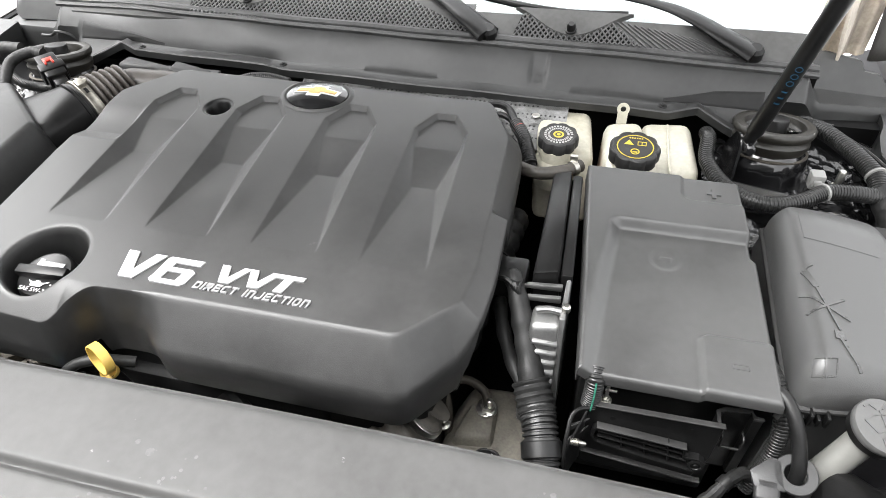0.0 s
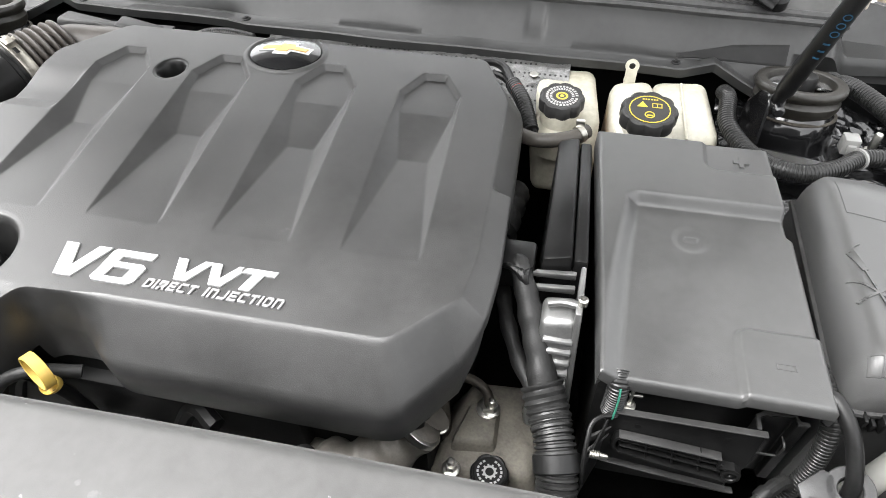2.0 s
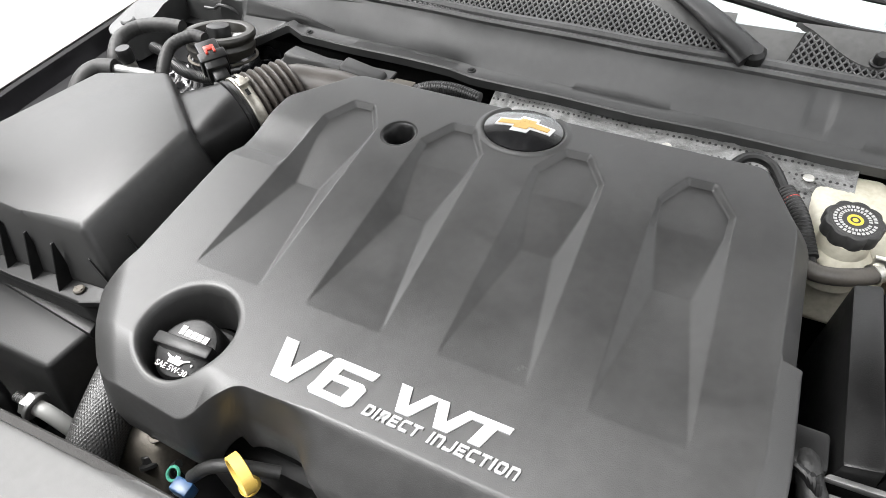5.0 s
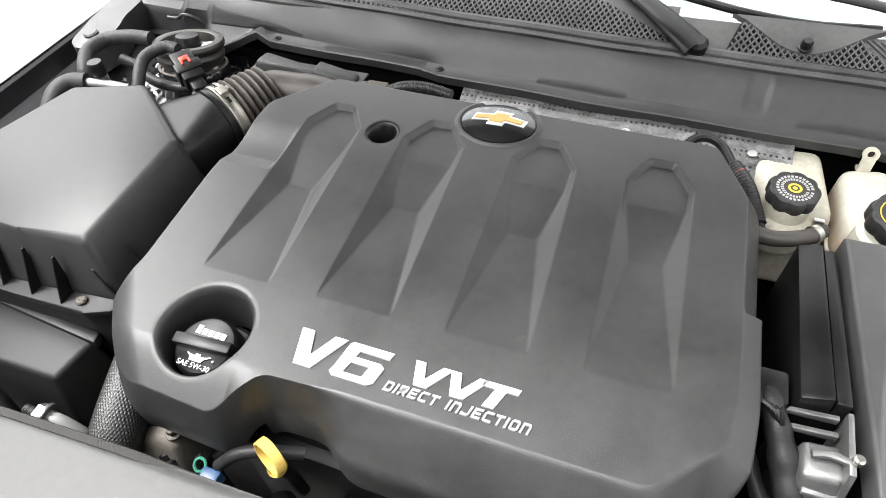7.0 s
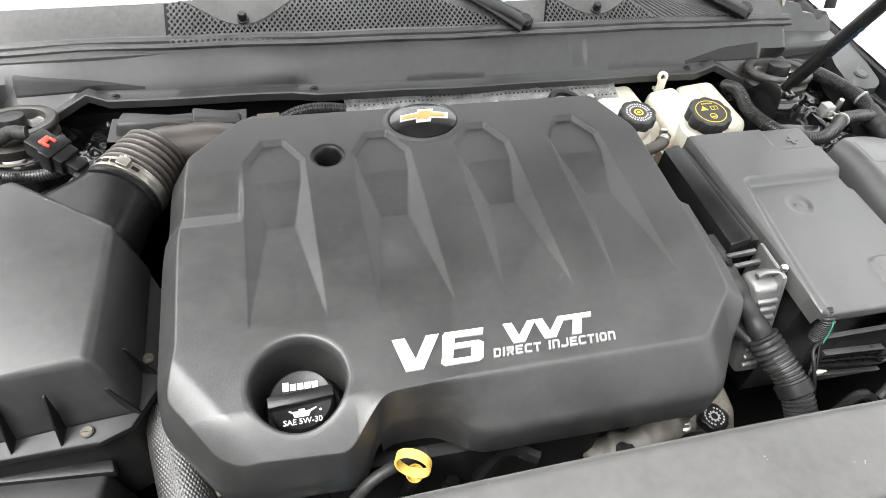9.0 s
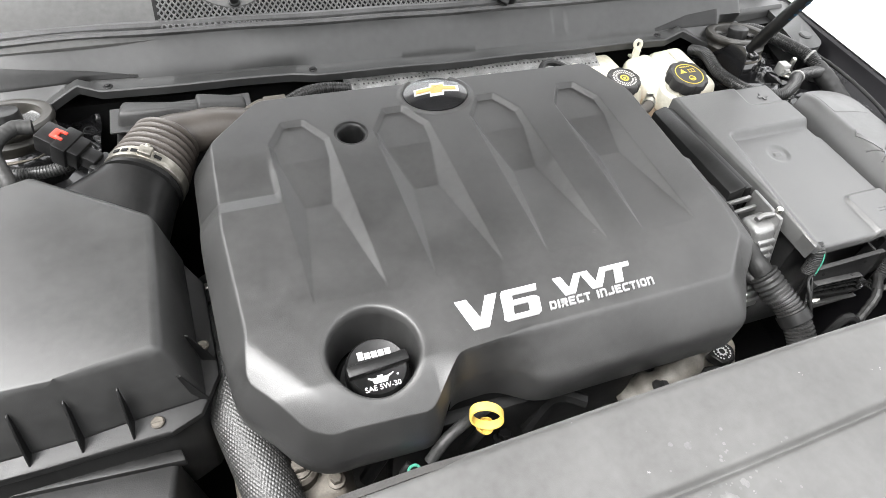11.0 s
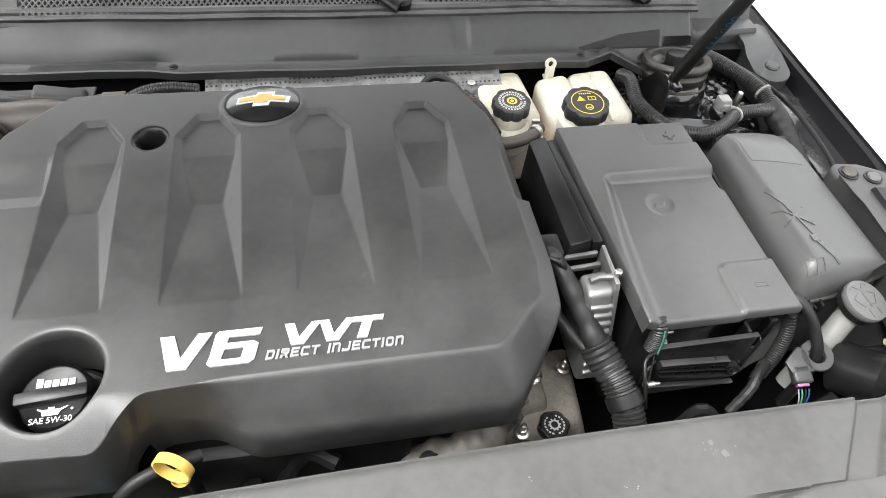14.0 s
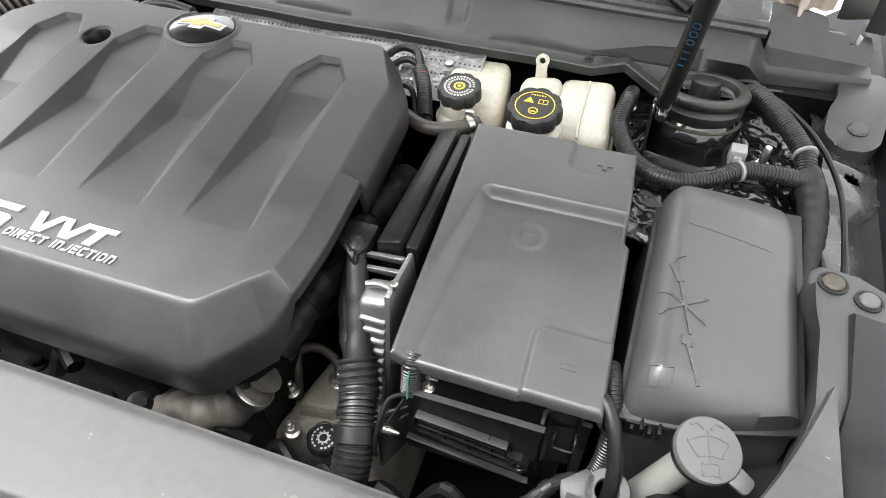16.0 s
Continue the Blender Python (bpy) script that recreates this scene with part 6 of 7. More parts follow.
part("pressed_panel", sheet(0.402, 0.500, 0.560, 0.930, 50, 150, pressed_z, 0.002, lambda x, y: math.hypot((x - 0.436) / 1.4, y - 0.727) > 0.007 and math.hypot((x - 0.450) / 0.9, y - 0.655) > 0.008 and math.hypot((x - 0.470) / 1.3, y - 0.870) > 0.010), PRESSED, apron, "pressed black painted panel with holes")
for x, y in ((0.424, 0.765), (0.462, 0.705), (0.430, 0.830)):
    part("panel_plug", disc(x, y, pressed_z(x, y) - 0.001, 0.0055, 0.003, 0.001, 14), RUBBER, apron)
def crumple_z(x, y):
    p = Vector((x * 60, y * 60, 3.3))
    return 0.818 + 0.006 * noise.noise(p) + 0.003 * abs(noise.noise(p * 2.1)) - 0.25 * max(0, x - 0.405)


part("bright_bracket", sheet(0.386, 0.424, 0.552, 0.668, 24, 60, crumple_z, 0.002, lambda x, y: math.hypot(x - 0.404, y - 0.60) > 0.006), STEEL, apron, "crumpled bare metal bracket")
for y in (0.72, 0.655):
    part("hole_plug", disc(0.412, y, 0.803, 0.008, 0.003, 0.001, 18), RUBBER, apron)

# ---- headlamp carrier on the battery side ----
hl = thing("headlamp_carrier", "grey plastic headlamp carrier with two fixing bolts", "headlamp carrier", (0.41, 0.42, 0.78))
HL = [(0.374, 0.545), (0.384, 0.554), (0.416, 0.550), (0.440, 0.530), (0.475, 0.50), (0.50, 0.30), (0.50, 0.20), (0.330, 0.255), (0.351, 0.327), (0.374, 0.405), (0.386, 0.477), (0.384, 0.500), (0.372, 0.530)]
part("body", hexa([(x + 0.006, y, 0.80) for x, y in HL], [(x, y, 0.868) for x, y in HL], 0.006, 3), LAMP, hl)
PADOUT = [(0.404, 0.500), (0.478, 0.482), (0.492, 0.250), (0.356, 0.272), (0.376, 0.336), (0.398, 0.416)]
LENS = material("headlamp_housing_face", (0.011, 0.0112, 0.012), 0.42, spec=0.25, blotch=0.15, blotch_size=10, dust=0.2)
part("pad", hexa([(x - 0.003, y + 0.003, 0.862) for x, y in PADOUT], [(x, y, 0.8700 + 0.08 * (x - 0.356)) for x, y in PADOUT], 0.0015, 2), LENS, hl, "darker sloping face")
for x, y, r in ((0.392, 0.532, 0.0125), (0.419, 0.520, 0.0115)):
    part("bolt_seat", lathe([(r, -0.001), (r, 0.0015), (r * 0.82, 0.0015), (r * 0.80, -0.0005)], pose(x, y, 0.868), 28), RUBBER, hl)
    part("bolt", lathe([(r * 0.72, 0), (r * 0.72, 0.0035), (r * 0.60, 0.005)], pose(x, y, 0.8675), 20), CAST if r > 0.012 else GREYP, hl)

# ---- washer filler ----
wash = thing("washer_filler", "white washer filler neck with a grey screen-wash cap", "washer filler", (0.27, 0.335, 0.74))
wm = Matrix.Translation((0.304, 0.351, 0.853)) @ Vector((0.12, -0.16, 0.9)).normalized().to_track_quat("Z", "Y").to_matrix().to_4x4()
WTANK = material("milky_plastic", (0.14, 0.139, 0.13), 0.4, blotch=0.06, blotch_size=20)
part("neck", tube([(0.303, 0.353, 0.848), (0.292, 0.346, 0.825), (0.272, 0.332, 0.79), (0.25, 0.318, 0.74)], 0.0128, 0.006, 24), WTANK, wash)
part("collar", lathe([(0.0228, -0.012), (0.0232, -0.010), (0.0232, -0.003), (0.0225, -0.002)], wm, 36), RUBBER, wash)
wcap = part("cap", merge(lathe([(0.0242, -0.003), (0.0250, -0.001), (0.0250, 0.003), (0.0240, 0.005), (0.0225, 0.0052)], wm, 40), move(prism([(-0.008, -0.022), (0.008, -0.022), (0.007, -0.036), (0.004, -0.038), (-0.004, -0.038), (-0.007, -0.036)], -0.001, 0.003, 0.001), wm @ Matrix.Rotation(radians(25), 4, "Z"))), GREYP, wash, "grey cap with embossed screen-wash symbols")


def on_cap(pts, w):
    out = []
    for (x0, y0), (x1, y1) in zip(pts, pts[1:]):
        q = math.hypot(x1 - x0, y1 - y0)
        nx, ny = -(y1 - y0) / q * w / 2, (x1 - x0) / q * w / 2
        out.append(prism([(x0 + nx, y0 + ny), (x0 - nx, y0 - ny), (x1 - nx, y1 - ny), (x1 + nx, y1 + ny)], 0.005, 0.0060, 0))
    return move(merge(*out), wm @ Matrix.Rotation(radians(-24), 4, "Z") @ Matrix.Diagonal((1.25, 1.2, 1.0, 1.0)))


part("screen_symbol", on_cap([(-0.0125, 0.004), (-0.006, 0.0075), (0, 0.0085), (0.006, 0.0075), (0.0125, 0.004), (0.007, -0.005), (0, -0.0035), (-0.007, -0.005), (-0.0125, 0.004)], 0.0011), GREYP, wcap)
part("spray_symbol", merge(on_cap([(0, -0.007), (0, 0.011)], 0.0009), on_cap([(-0.002, 0.012), (-0.006, 0.016), (-0.010, 0.014)], 0.0011), on_cap([(0.002, 0.012), (0.006, 0.016), (0.010, 0.014)], 0.0011)), GREYP, wcap)
part("book_symbol", on_cap([(-0.005, -0.016), (0, -0.015), (0.005, -0.016), (0.005, -0.009), (0, -0.008), (-0.005, -0.009), (-0.005, -0.016)], 0.0011), GREYP, wcap)

knobt = thing("yellow_adjuster_knob", "pale yellow plastic knob on a black moulding", "knob", (0.318, 0.303, 0.82))
PALEY = material("pale_yellow_plastic", (0.30, 0.29, 0.14), 0.4, blotch=0.06, blotch_size=40)
km = pose(0.320, 0.303, 0.846, 28, 6) @ Matrix.Scale(0.82, 4)
part("knob", lathe([(0.005, -0.02), (0.006, -0.006), (0.0115, -0.002), (0.0135, 0.002), (0.0125, 0.004), (0.004, 0.0025)], km, 28), PALEY, knobt)
part("socket", disc(0.320, 0.303, 0.848, 0.0024, 0.002, 0.0004, 10, 28, 6), RUBBER, knobt)
part("moulding", merge(block(0.290, 0.36, 0.255, 0.318, 0.74, 0.822, 0.012, 3), lathe([(0.03, -0.03), (0.03, 0.02), (0.022, 0.028)], pose(0.30, 0.29, 0.80, 60, 0, 30), 28)), PLASTIC, knobt, "black plastic housing")

# ---- connector bracket ----
BRKP = material("bracket_plastic", (0.024, 0.024, 0.0242), 0.45, spec=0.35, grain=0.15, blotch=0.2, blotch_size=20, dust=0.3)
brk = thing("connector_bracket", "grey plastic connector bracket with a cable through its ring", "bracket", (0.235, 0.305, 0.79))
bm_ = pose(0.243, 0.312, 0.818, 14, -10, 8) @ Matrix.Scale(0.78, 4)
part("ring", move(lathe([(0.0115, -0.002), (0.0115, 0.002), (0.0125, 0.003), (0.0215, 0.003), (0.0225, 0.002), (0.0225, -0.002), (0.0215, -0.003), (0.0125, -0.003), (0.0115, -0.002)], None, 36), bm_), BRKP, brk)
part("plate", move(prism([(-0.045, -0.012), (-0.014, -0.019), (-0.010, 0.014), (-0.020, 0.020), (-0.046, 0.006)], -0.003, 0.003, 0.002), bm_), BRKP, brk)
conn = part("connector", move(block(-0.040, -0.014, -0.036, -0.010, -0.012, 0.003, 0.004, 3), bm_ @ pose(0, 0, 0, 0, 0, -14)), BRKP, brk, "grey sensor connector")
PURPLE = material("purple_plastic", (0.20, 0.06, 0.14), 0.4)
part("lock", move(block(-0.036, -0.020, -0.040, -0.034, -0.010, -0.002, 0.001), bm_ @ pose(0, 0, 0, 0, 0, -14)), PURPLE, conn, "purple locking tab")
GREENW = material("green_insulation", (0.03, 0.16, 0.11), 0.4)
BLUEW = material("blue_insulation", (0.012, 0.05, 0.12), 0.4)
for k, mm in enumerate((TIE, GREENW, TAPE, BLUEW)):
    o = bm_ @ pose(0, 0, 0, 0, 0, -14)
    p = [o @ Vector(v) for v in ((-0.036 + 0.005 * k, -0.043, -0.005), (-0.036 + 0.0045 * k, -0.052, -0.009), (-0.034 + 0.003 * k, -0.062, -0.022))]
    part("wire", tube([tuple(v) for v in p], 0.0008, 0.003, 6), mm, conn)
lead = thing("battery_cable", "thick black battery cable dropping through the bracket ring", "cable", (0.235, 0.34, 0.75))
part("cable", tube([(0.218, 0.372, 0.852), (0.228, 0.364, 0.856), (0.238, 0.346, 0.848), (0.244, 0.328, 0.832), (0.245, 0.313, 0.815), (0.243, 0.305, 0.78), (0.238, 0.30, 0.73)], 0.0062, 0.006, 14), RUBBER, lead)
part("ribbed_sleeve", conduit([(0.226, 0.41, 0.84), (0.232, 0.388, 0.838), (0.238, 0.362, 0.82), (0.236, 0.345, 0.78), (0.225, 0.335, 0.74)], 0.008, 0.004), CONDUIT, lead)
lead2 = thing("sensor_lead", "thin taped sensor lead in front of the battery tray", "cable", (0.18, 0.30, 0.75))
part("lead", tube([(0.168, 0.296, 0.735), (0.189, 0.308, 0.763), (0.202, 0.322, 0.770), (0.218, 0.335, 0.766), (0.234, 0.340, 0.745)], lambda q: 0.0060 + 0.0004 * math.sin(q * 500), 0.003, 10), TAPE, lead2)
part("tape_band", tube([(0.196, 0.3155, 0.7675), (0.199, 0.319, 0.769), (0.202, 0.322, 0.770)], 0.0072, 0.002, 12), RUBBER, lead2)

# ---- battery tray ----
tray = thing("battery_tray", "black plastic battery tray with a ribbed clamp lever", "battery tray", (0.13, 0.34, 0.70))
TRAYM = Matrix(((1, 0, 0, 0), (0, 0.12, -0.993, 0.3405), (0, 0.993, 0.12, 0.826), (0, 0, 0, 1)))  # the front wall's plane, leaning back


def open_rim(outline, w, z0, z1):
    """A raised rim of even width that follows a closed outline."""
    n, verts, faces = len(outline), [], []
    for k in range(n):
        p = Vector(outline[k])
        a, b = (p - Vector(outline[k - 1])).normalized(), (Vector(outline[(k + 1) % n]) - p).normalized()
        q = Vector((-a.y - b.y, a.x + b.x))
        q = p + q * (w / max(0.8, q.length_squared / 2))
        verts += [(p.x, p.y, z0), (p.x, p.y, z1), (q.x, q.y, z1), (q.x, q.y, z0)]
    for k in range(n):
        a, b = 4 * k, 4 * ((k + 1) % n)
        faces += [(a + i, b + i, b + (i + 1) % 4, a + (i + 1) % 4) for i in range(4)]
    return from_lists(verts, faces)


def band(points, w):
    """The outline of a strip of even width along a line."""
    left, right = [], []
    for k, p in enumerate(points):
        d = (Vector(points[min(k + 1, len(points) - 1)]) - Vector(points[max(k - 1, 0)])).normalized() * w / 2
        left.append((p[0] - d.y, p[1] + d.x))
        right.append((p[0] + d.y, p[1] - d.x))
    return right + left[::-1]


part("front_wall", move(prism([(0.064, -0.090), (0.170, -0.090), (0.184, -0.045), (0.186, 0.0), (0.064, -0.002)], -0.004, 0.0, 0.0008, 1), TRAYM), PLASTIC, tray)
# a paler plastic on the tray's upper edges puts their highlight into the colour
part("top_ledge", move(prism([(0.064, -0.0035), (0.187, -0.0015), (0.187, 0.0005), (0.064, -0.0015)], -0.0045, 0.0016, 0.0004, 1), TRAYM), MATT, tray, "top edge paler for its highlight")
for hx, hz in ((0.090, -0.016), (0.160, -0.0125)):
    part("hole", move(lathe([(0.0026, 0.0006), (0.0022, 0.0002), (0.0020, -0.003)], None, 14), TRAYM @ Matrix.Translation((hx, hz, 0))), BAY, tray, "dark round hole")
LEVER = [(0.0725, -0.040), (0.078, -0.047), (0.120, -0.056), (0.168, -0.0625), (0.175, -0.061), (0.1795, -0.055), (0.1790, -0.047), (0.173, -0.0425), (0.1605, -0.042), (0.1595, -0.031), (0.118, -0.0275), (0.077, -0.0245), (0.0735, -0.029)]
lever = part("clamp_lever", move(open_rim(LEVER, 0.0022, 0.0, 0.0080), TRAYM), PLASTIC, tray, "ribbed black clamp lever")
part("top_face", move(prism(band([(0.0765, -0.0245), (0.118, -0.0275), (0.1597, -0.0310)], 0.0014), 0.0004, 0.0086, 0.0003, 1), TRAYM), MATT, lever, "upper face paler for its highlight")
part("eye", move(lathe([(0.0072, 0.0), (0.0072, 0.0078), (0.0052, 0.0085), (0.0046, 0.0072), (0.0020, 0.0072), (0.0016, 0.0085)], None, 24), TRAYM @ Matrix.Translation((0.1715, -0.0520, 0))), PLASTIC, lever)
for k in range(2):
    part("slat", move(prism(band([(0.078, -0.0310 - 0.0075 * k), (0.120, -0.0355 - 0.0080 * k), (0.163, -0.0410 - 0.0085 * k)], 0.0013), 0.0, 0.0066, 0.0003, 1), TRAYM), PLASTIC, lever)
for x in (0.099, 0.121, 0.143):
    part("web", move(prism(band([(x, -0.0285), (x + 0.004, -0.0505 - 0.12 * (x - 0.099))], 0.0013), 0.0, 0.0058, 0.0003, 1), TRAYM), PLASTIC, lever)
part("lower_ledge", move(prism(band([(0.066, -0.0665), (0.125, -0.0735), (0.176, -0.0800), (0.1815, -0.0785)], 0.0016), 0.0, 0.0060, 0.0004, 1), TRAYM), MATT, tray, "thin ledge paler for its highlight")
post = part("post", prism(band([(0.1835, 0.350), (0.1830, 0.3615), (0.1900, 0.3655), (0.2130, 0.3675), (0.2140, 0.3600), (0.2225, 0.3605)], 0.0028), 0.72, 0.8185, 0.0008, 1), PLASTIC, tray)
part("post_rim", prism(band([(0.1835, 0.349), (0.1828, 0.3618), (0.1900, 0.3660), (0.2133, 0.3680), (0.2143, 0.3605), (0.2230, 0.3610)], 0.0036), 0.8180, 0.8205, 0.0006, 1), MATT, post, "post rim paler for its highlight")
part("loop", tube([(0.1945, 0.3620, 0.7895), (0.1943, 0.3545, 0.7885), (0.1945, 0.3540, 0.7760), (0.1975, 0.3538, 0.7742), (0.2100, 0.3538, 0.7742), (0.2130, 0.3540, 0.7760), (0.2132, 0.3545, 0.7885), (0.2130, 0.3640, 0.7895)], 0.0014, 0.002, 8), MATT, post, "wire loop in the paler plastic")
ear = part("ear", tube([(0.067, 0.3380, 0.8205), (0.0585, 0.3355, 0.8195), (0.0520, 0.3290, 0.8160), (0.0500, 0.3170, 0.8080), (0.0495, 0.3050, 0.7960), (0.0500, 0.2980, 0.7850), (0.0515, 0.2960, 0.7780)], 0.0021, 0.003, 10), PLASTIC, tray, "curved ear of worn black plastic")
part("ear_plate", hexa([(0.0500, 0.300, 0.745), (0.0525, 0.300, 0.745), (0.0660, 0.330, 0.745), (0.0640, 0.330, 0.745)], [(0.0500, 0.306, 0.796), (0.0525, 0.306, 0.796), (0.0660, 0.336, 0.818), (0.0640, 0.336, 0.818)], 0.0005, 1), PLASTIC, tray)
for z in (0.809, 0.796):
    part("rib", hexa([(0.0510, 0.3225 - 0.5 * (0.809 - z), z - 0.006), (0.0525, 0.3200 - 0.5 * (0.809 - z), z - 0.006), (0.0690, 0.3335, z - 0.001), (0.0690, 0.3350, z - 0.001)], [(0.0510, 0.3240 - 0.5 * (0.809 - z), z), (0.0525, 0.3215 - 0.5 * (0.809 - z), z), (0.0690, 0.3340, z), (0.0690, 0.3355, z)], 0.0004, 1), MATT, ear)
part("bolt", merge(*[move(lathe([(0.0032, 0.0), (0.0038, 0.0006), (0.0032, 0.0012)], None, 12), pose(0.0535 + 0.0014 * k, 0.3125, 0.7985, 0, 90)) for k in range(6)], move(lathe([(0.0026, 0.0), (0.0020, 0.006), (0.0008, 0.0075)], None, 12), pose(0.0612, 0.3125, 0.7985, 0, 90))), STEEL, tray)
part("hold_down_rod", merge(tube([(0.0815, 0.3560, 0.850), (0.0815, 0.3550, 0.832), (0.0812, 0.3535, 0.818)], 0.0017, 0.004, 8), bolt(0.0812, 0.3535, 0.815, 0.0040, 0.005), block(0.079, 0.090, 0.3535, 0.3555, 0.829, 0.832, 0.0005, 1)), STEEL, tray)
slv = thing("vent_tube", "black ribbed tube with a green stripe under the battery cover", "tube", (0.062, 0.34, 0.80))
part("tube", conduit([(0.068, 0.362, 0.852), (0.068, 0.353, 0.847), (0.068, 0.349, 0.834), (0.067, 0.346, 0.815)], 0.009, 0.0032), CONDUIT, slv)
part("stripe", tube([(0.0690, 0.3450, 0.851), (0.0690, 0.3412, 0.843), (0.0688, 0.3385, 0.830), (0.0680, 0.3365, 0.818)], 0.0009, 0.003, 6), GREENW, slv, "green printed stripe")

# ---- main harness ----
har = thing("main_wiring_harness", "thick taped wiring harness ending in a ribbed conduit", "wiring harness", (0.02, 0.33, 0.70))
part("taped_trunk", tube([(-0.035, 0.470, 0.84), (-0.026, 0.452, 0.860), (-0.018, 0.432, 0.855), (-0.006, 0.405, 0.838), (0.006, 0.372, 0.818), (0.014, 0.350, 0.803)], lambda q: 0.0092 + 0.030 * q + 0.0006 * math.sin(q * 260) + 0.0007 * math.sin(q * 97), 0.003, 16), TAPE, har)
part("side_trunk", tube([(-0.040, 0.455, 0.82), (-0.030, 0.42, 0.815), (-0.014, 0.385, 0.806), (0.008, 0.352, 0.798)], lambda q: 0.0075 + 0.0007 * math.sin(q * 180), 0.003, 14), TAPE, har)
part("tape_wrap", tube([(0.008, 0.362, 0.812), (0.016, 0.345, 0.802), (0.021, 0.333, 0.796)], lambda q: 0.0185 + 0.001 * math.sin(q * 900), 0.0012, 20), TAPE, har)
part("conduit", conduit([(0.018, 0.340, 0.800), (0.025, 0.320, 0.793), (0.030, 0.300, 0.782), (0.032, 0.278, 0.765), (0.031, 0.255, 0.74)], 0.0178, 0.0062, 0.14, 24), CONDUIT, har)
part("collar", move(lathe([(0.0188, -0.008), (0.0200, -0.007), (0.0200, 0.007), (0.0188, 0.008)], None, 30), Matrix.Translation((0.0290, 0.305, 0.785)) @ Vector((0.22, -0.85, -0.45)).to_track_quat("Z", "Y").to_matrix().to_4x4()), RUBBER, har)
part("connector", merge(block(-0.050, -0.012, 0.445, 0.478, 0.835, 0.868, 0.004), *[tube([(-0.048 + 0.008 * k, 0.448, 0.862), (-0.030 + 0.003 * k, 0.440 - 0.002 * k, 0.868), (-0.014, 0.425, 0.858 - 0.002 * k)], 0.0028, 0.004, 8) for k in range(5)]), PLASTIC, har)
dark = thing("engine_harness", "dark taped cable bundle along the cover's edge", "cable bundle", (-0.07, 0.48, 0.76))
part("taped_cable", tube([(-0.085, 0.36, 0.78), (-0.070, 0.43, 0.80), (-0.062, 0.49, 0.805), (-0.055, 0.56, 0.80), (-0.05, 0.63, 0.79)], lambda q: 0.018 + 0.0015 * math.sin(q * 240), 0.004, 14), TAPE, dark)
for x_, y_, z_ in ((-0.0735, 0.415, 0.796), (-0.0645, 0.475, 0.804), (-0.0575, 0.540, 0.802)):
    part("tape_band", tube([(x_ - 0.001, y_ - 0.007, z_ - 0.0004), (x_, y_, z_), (x_ + 0.001, y_ + 0.007, z_)], 0.0205, 0.003, 18), RUBBER, dark, "black tape wrapped round the bundle")
part("branch_lead", tube([(-0.066, 0.455, 0.812), (-0.058, 0.448, 0.830), (-0.048, 0.452, 0.842)], 0.0045, 0.004, 10), RUBBER, dark)
DUSTY = material("dusty_brown_rubber", (0.045, 0.040, 0.034), 0.5, blotch=0.3, blotch_size=30)
hose2 = thing("brake_hose", "grey-black rubber hose with a spring clamp at the reservoir", "hose", (-0.02, 0.66, 0.82))
part("hose", tube([(-0.085, 0.70, 0.835), (-0.065, 0.675, 0.846), (-0.030, 0.655, 0.850), (0.005, 0.663, 0.852), (0.024, 0.682, 0.850)], 0.0085, 0.005, 14), DUSTY, hose2)
part("clamp", merge(move(lathe([(0.0092, -0.004), (0.0100, -0.0035), (0.0100, 0.0035), (0.0092, 0.004)], None, 24), Matrix.Translation((0.016, 0.673, 0.851)) @ Vector((0.7, 0.7, 0)).to_track_quat("Z", "Y").to_matrix().to_4x4()), block(0.010, 0.020, 0.674, 0.680, 0.858, 0.868, 0.001)), STEEL, hose2)
loom = thing("sensor_loom", "black sensor leads with red tape behind the cover", "cable bundle", (-0.07, 0.73, 0.80))
for k, pts in enumerate(([(-0.135, 0.755, 0.86), (-0.115, 0.782, 0.868), (-0.090, 0.780, 0.866), (-0.070, 0.742, 0.862), (-0.045, 0.69, 0.855), (-0.032, 0.66, 0.84)], [(-0.13, 0.745, 0.85), (-0.105, 0.772, 0.858), (-0.082, 0.765, 0.856), (-0.064, 0.735, 0.852), (-0.05, 0.70, 0.84)], [(-0.098, 0.70, 0.84), (-0.085, 0.715, 0.858), (-0.068, 0.705, 0.86), (-0.055, 0.68, 0.845)])):
    part("lead", tube(pts, 0.0055 - 0.001 * k, 0.004, 10), RUBBER, loom)
part("ribbed_sleeve", conduit([(-0.072, 0.745, 0.864), (-0.055, 0.712, 0.862), (-0.040, 0.672, 0.850)], 0.0095, 0.005), CONDUIT, loom)
part("red_tape", tube([(-0.066, 0.735, 0.864), (-0.0645, 0.731, 0.8635), (-0.063, 0.728, 0.863)], 0.0088, 0.002, 16), RED, loom, "red tape band")

# ---- gearbox side, deep in the bay ----
GEARC = material("dusty_cast_casing", (0.15, 0.138, 0.115), 0.6, metal=0.2, grain=0.6, grain_size=260, blotch=0.45, blotch_size=24)
gear = thing("gearbox_casing", "grimy cast gearbox casing with bolts", "gearbox", (-0.05, 0.36, 0.55))
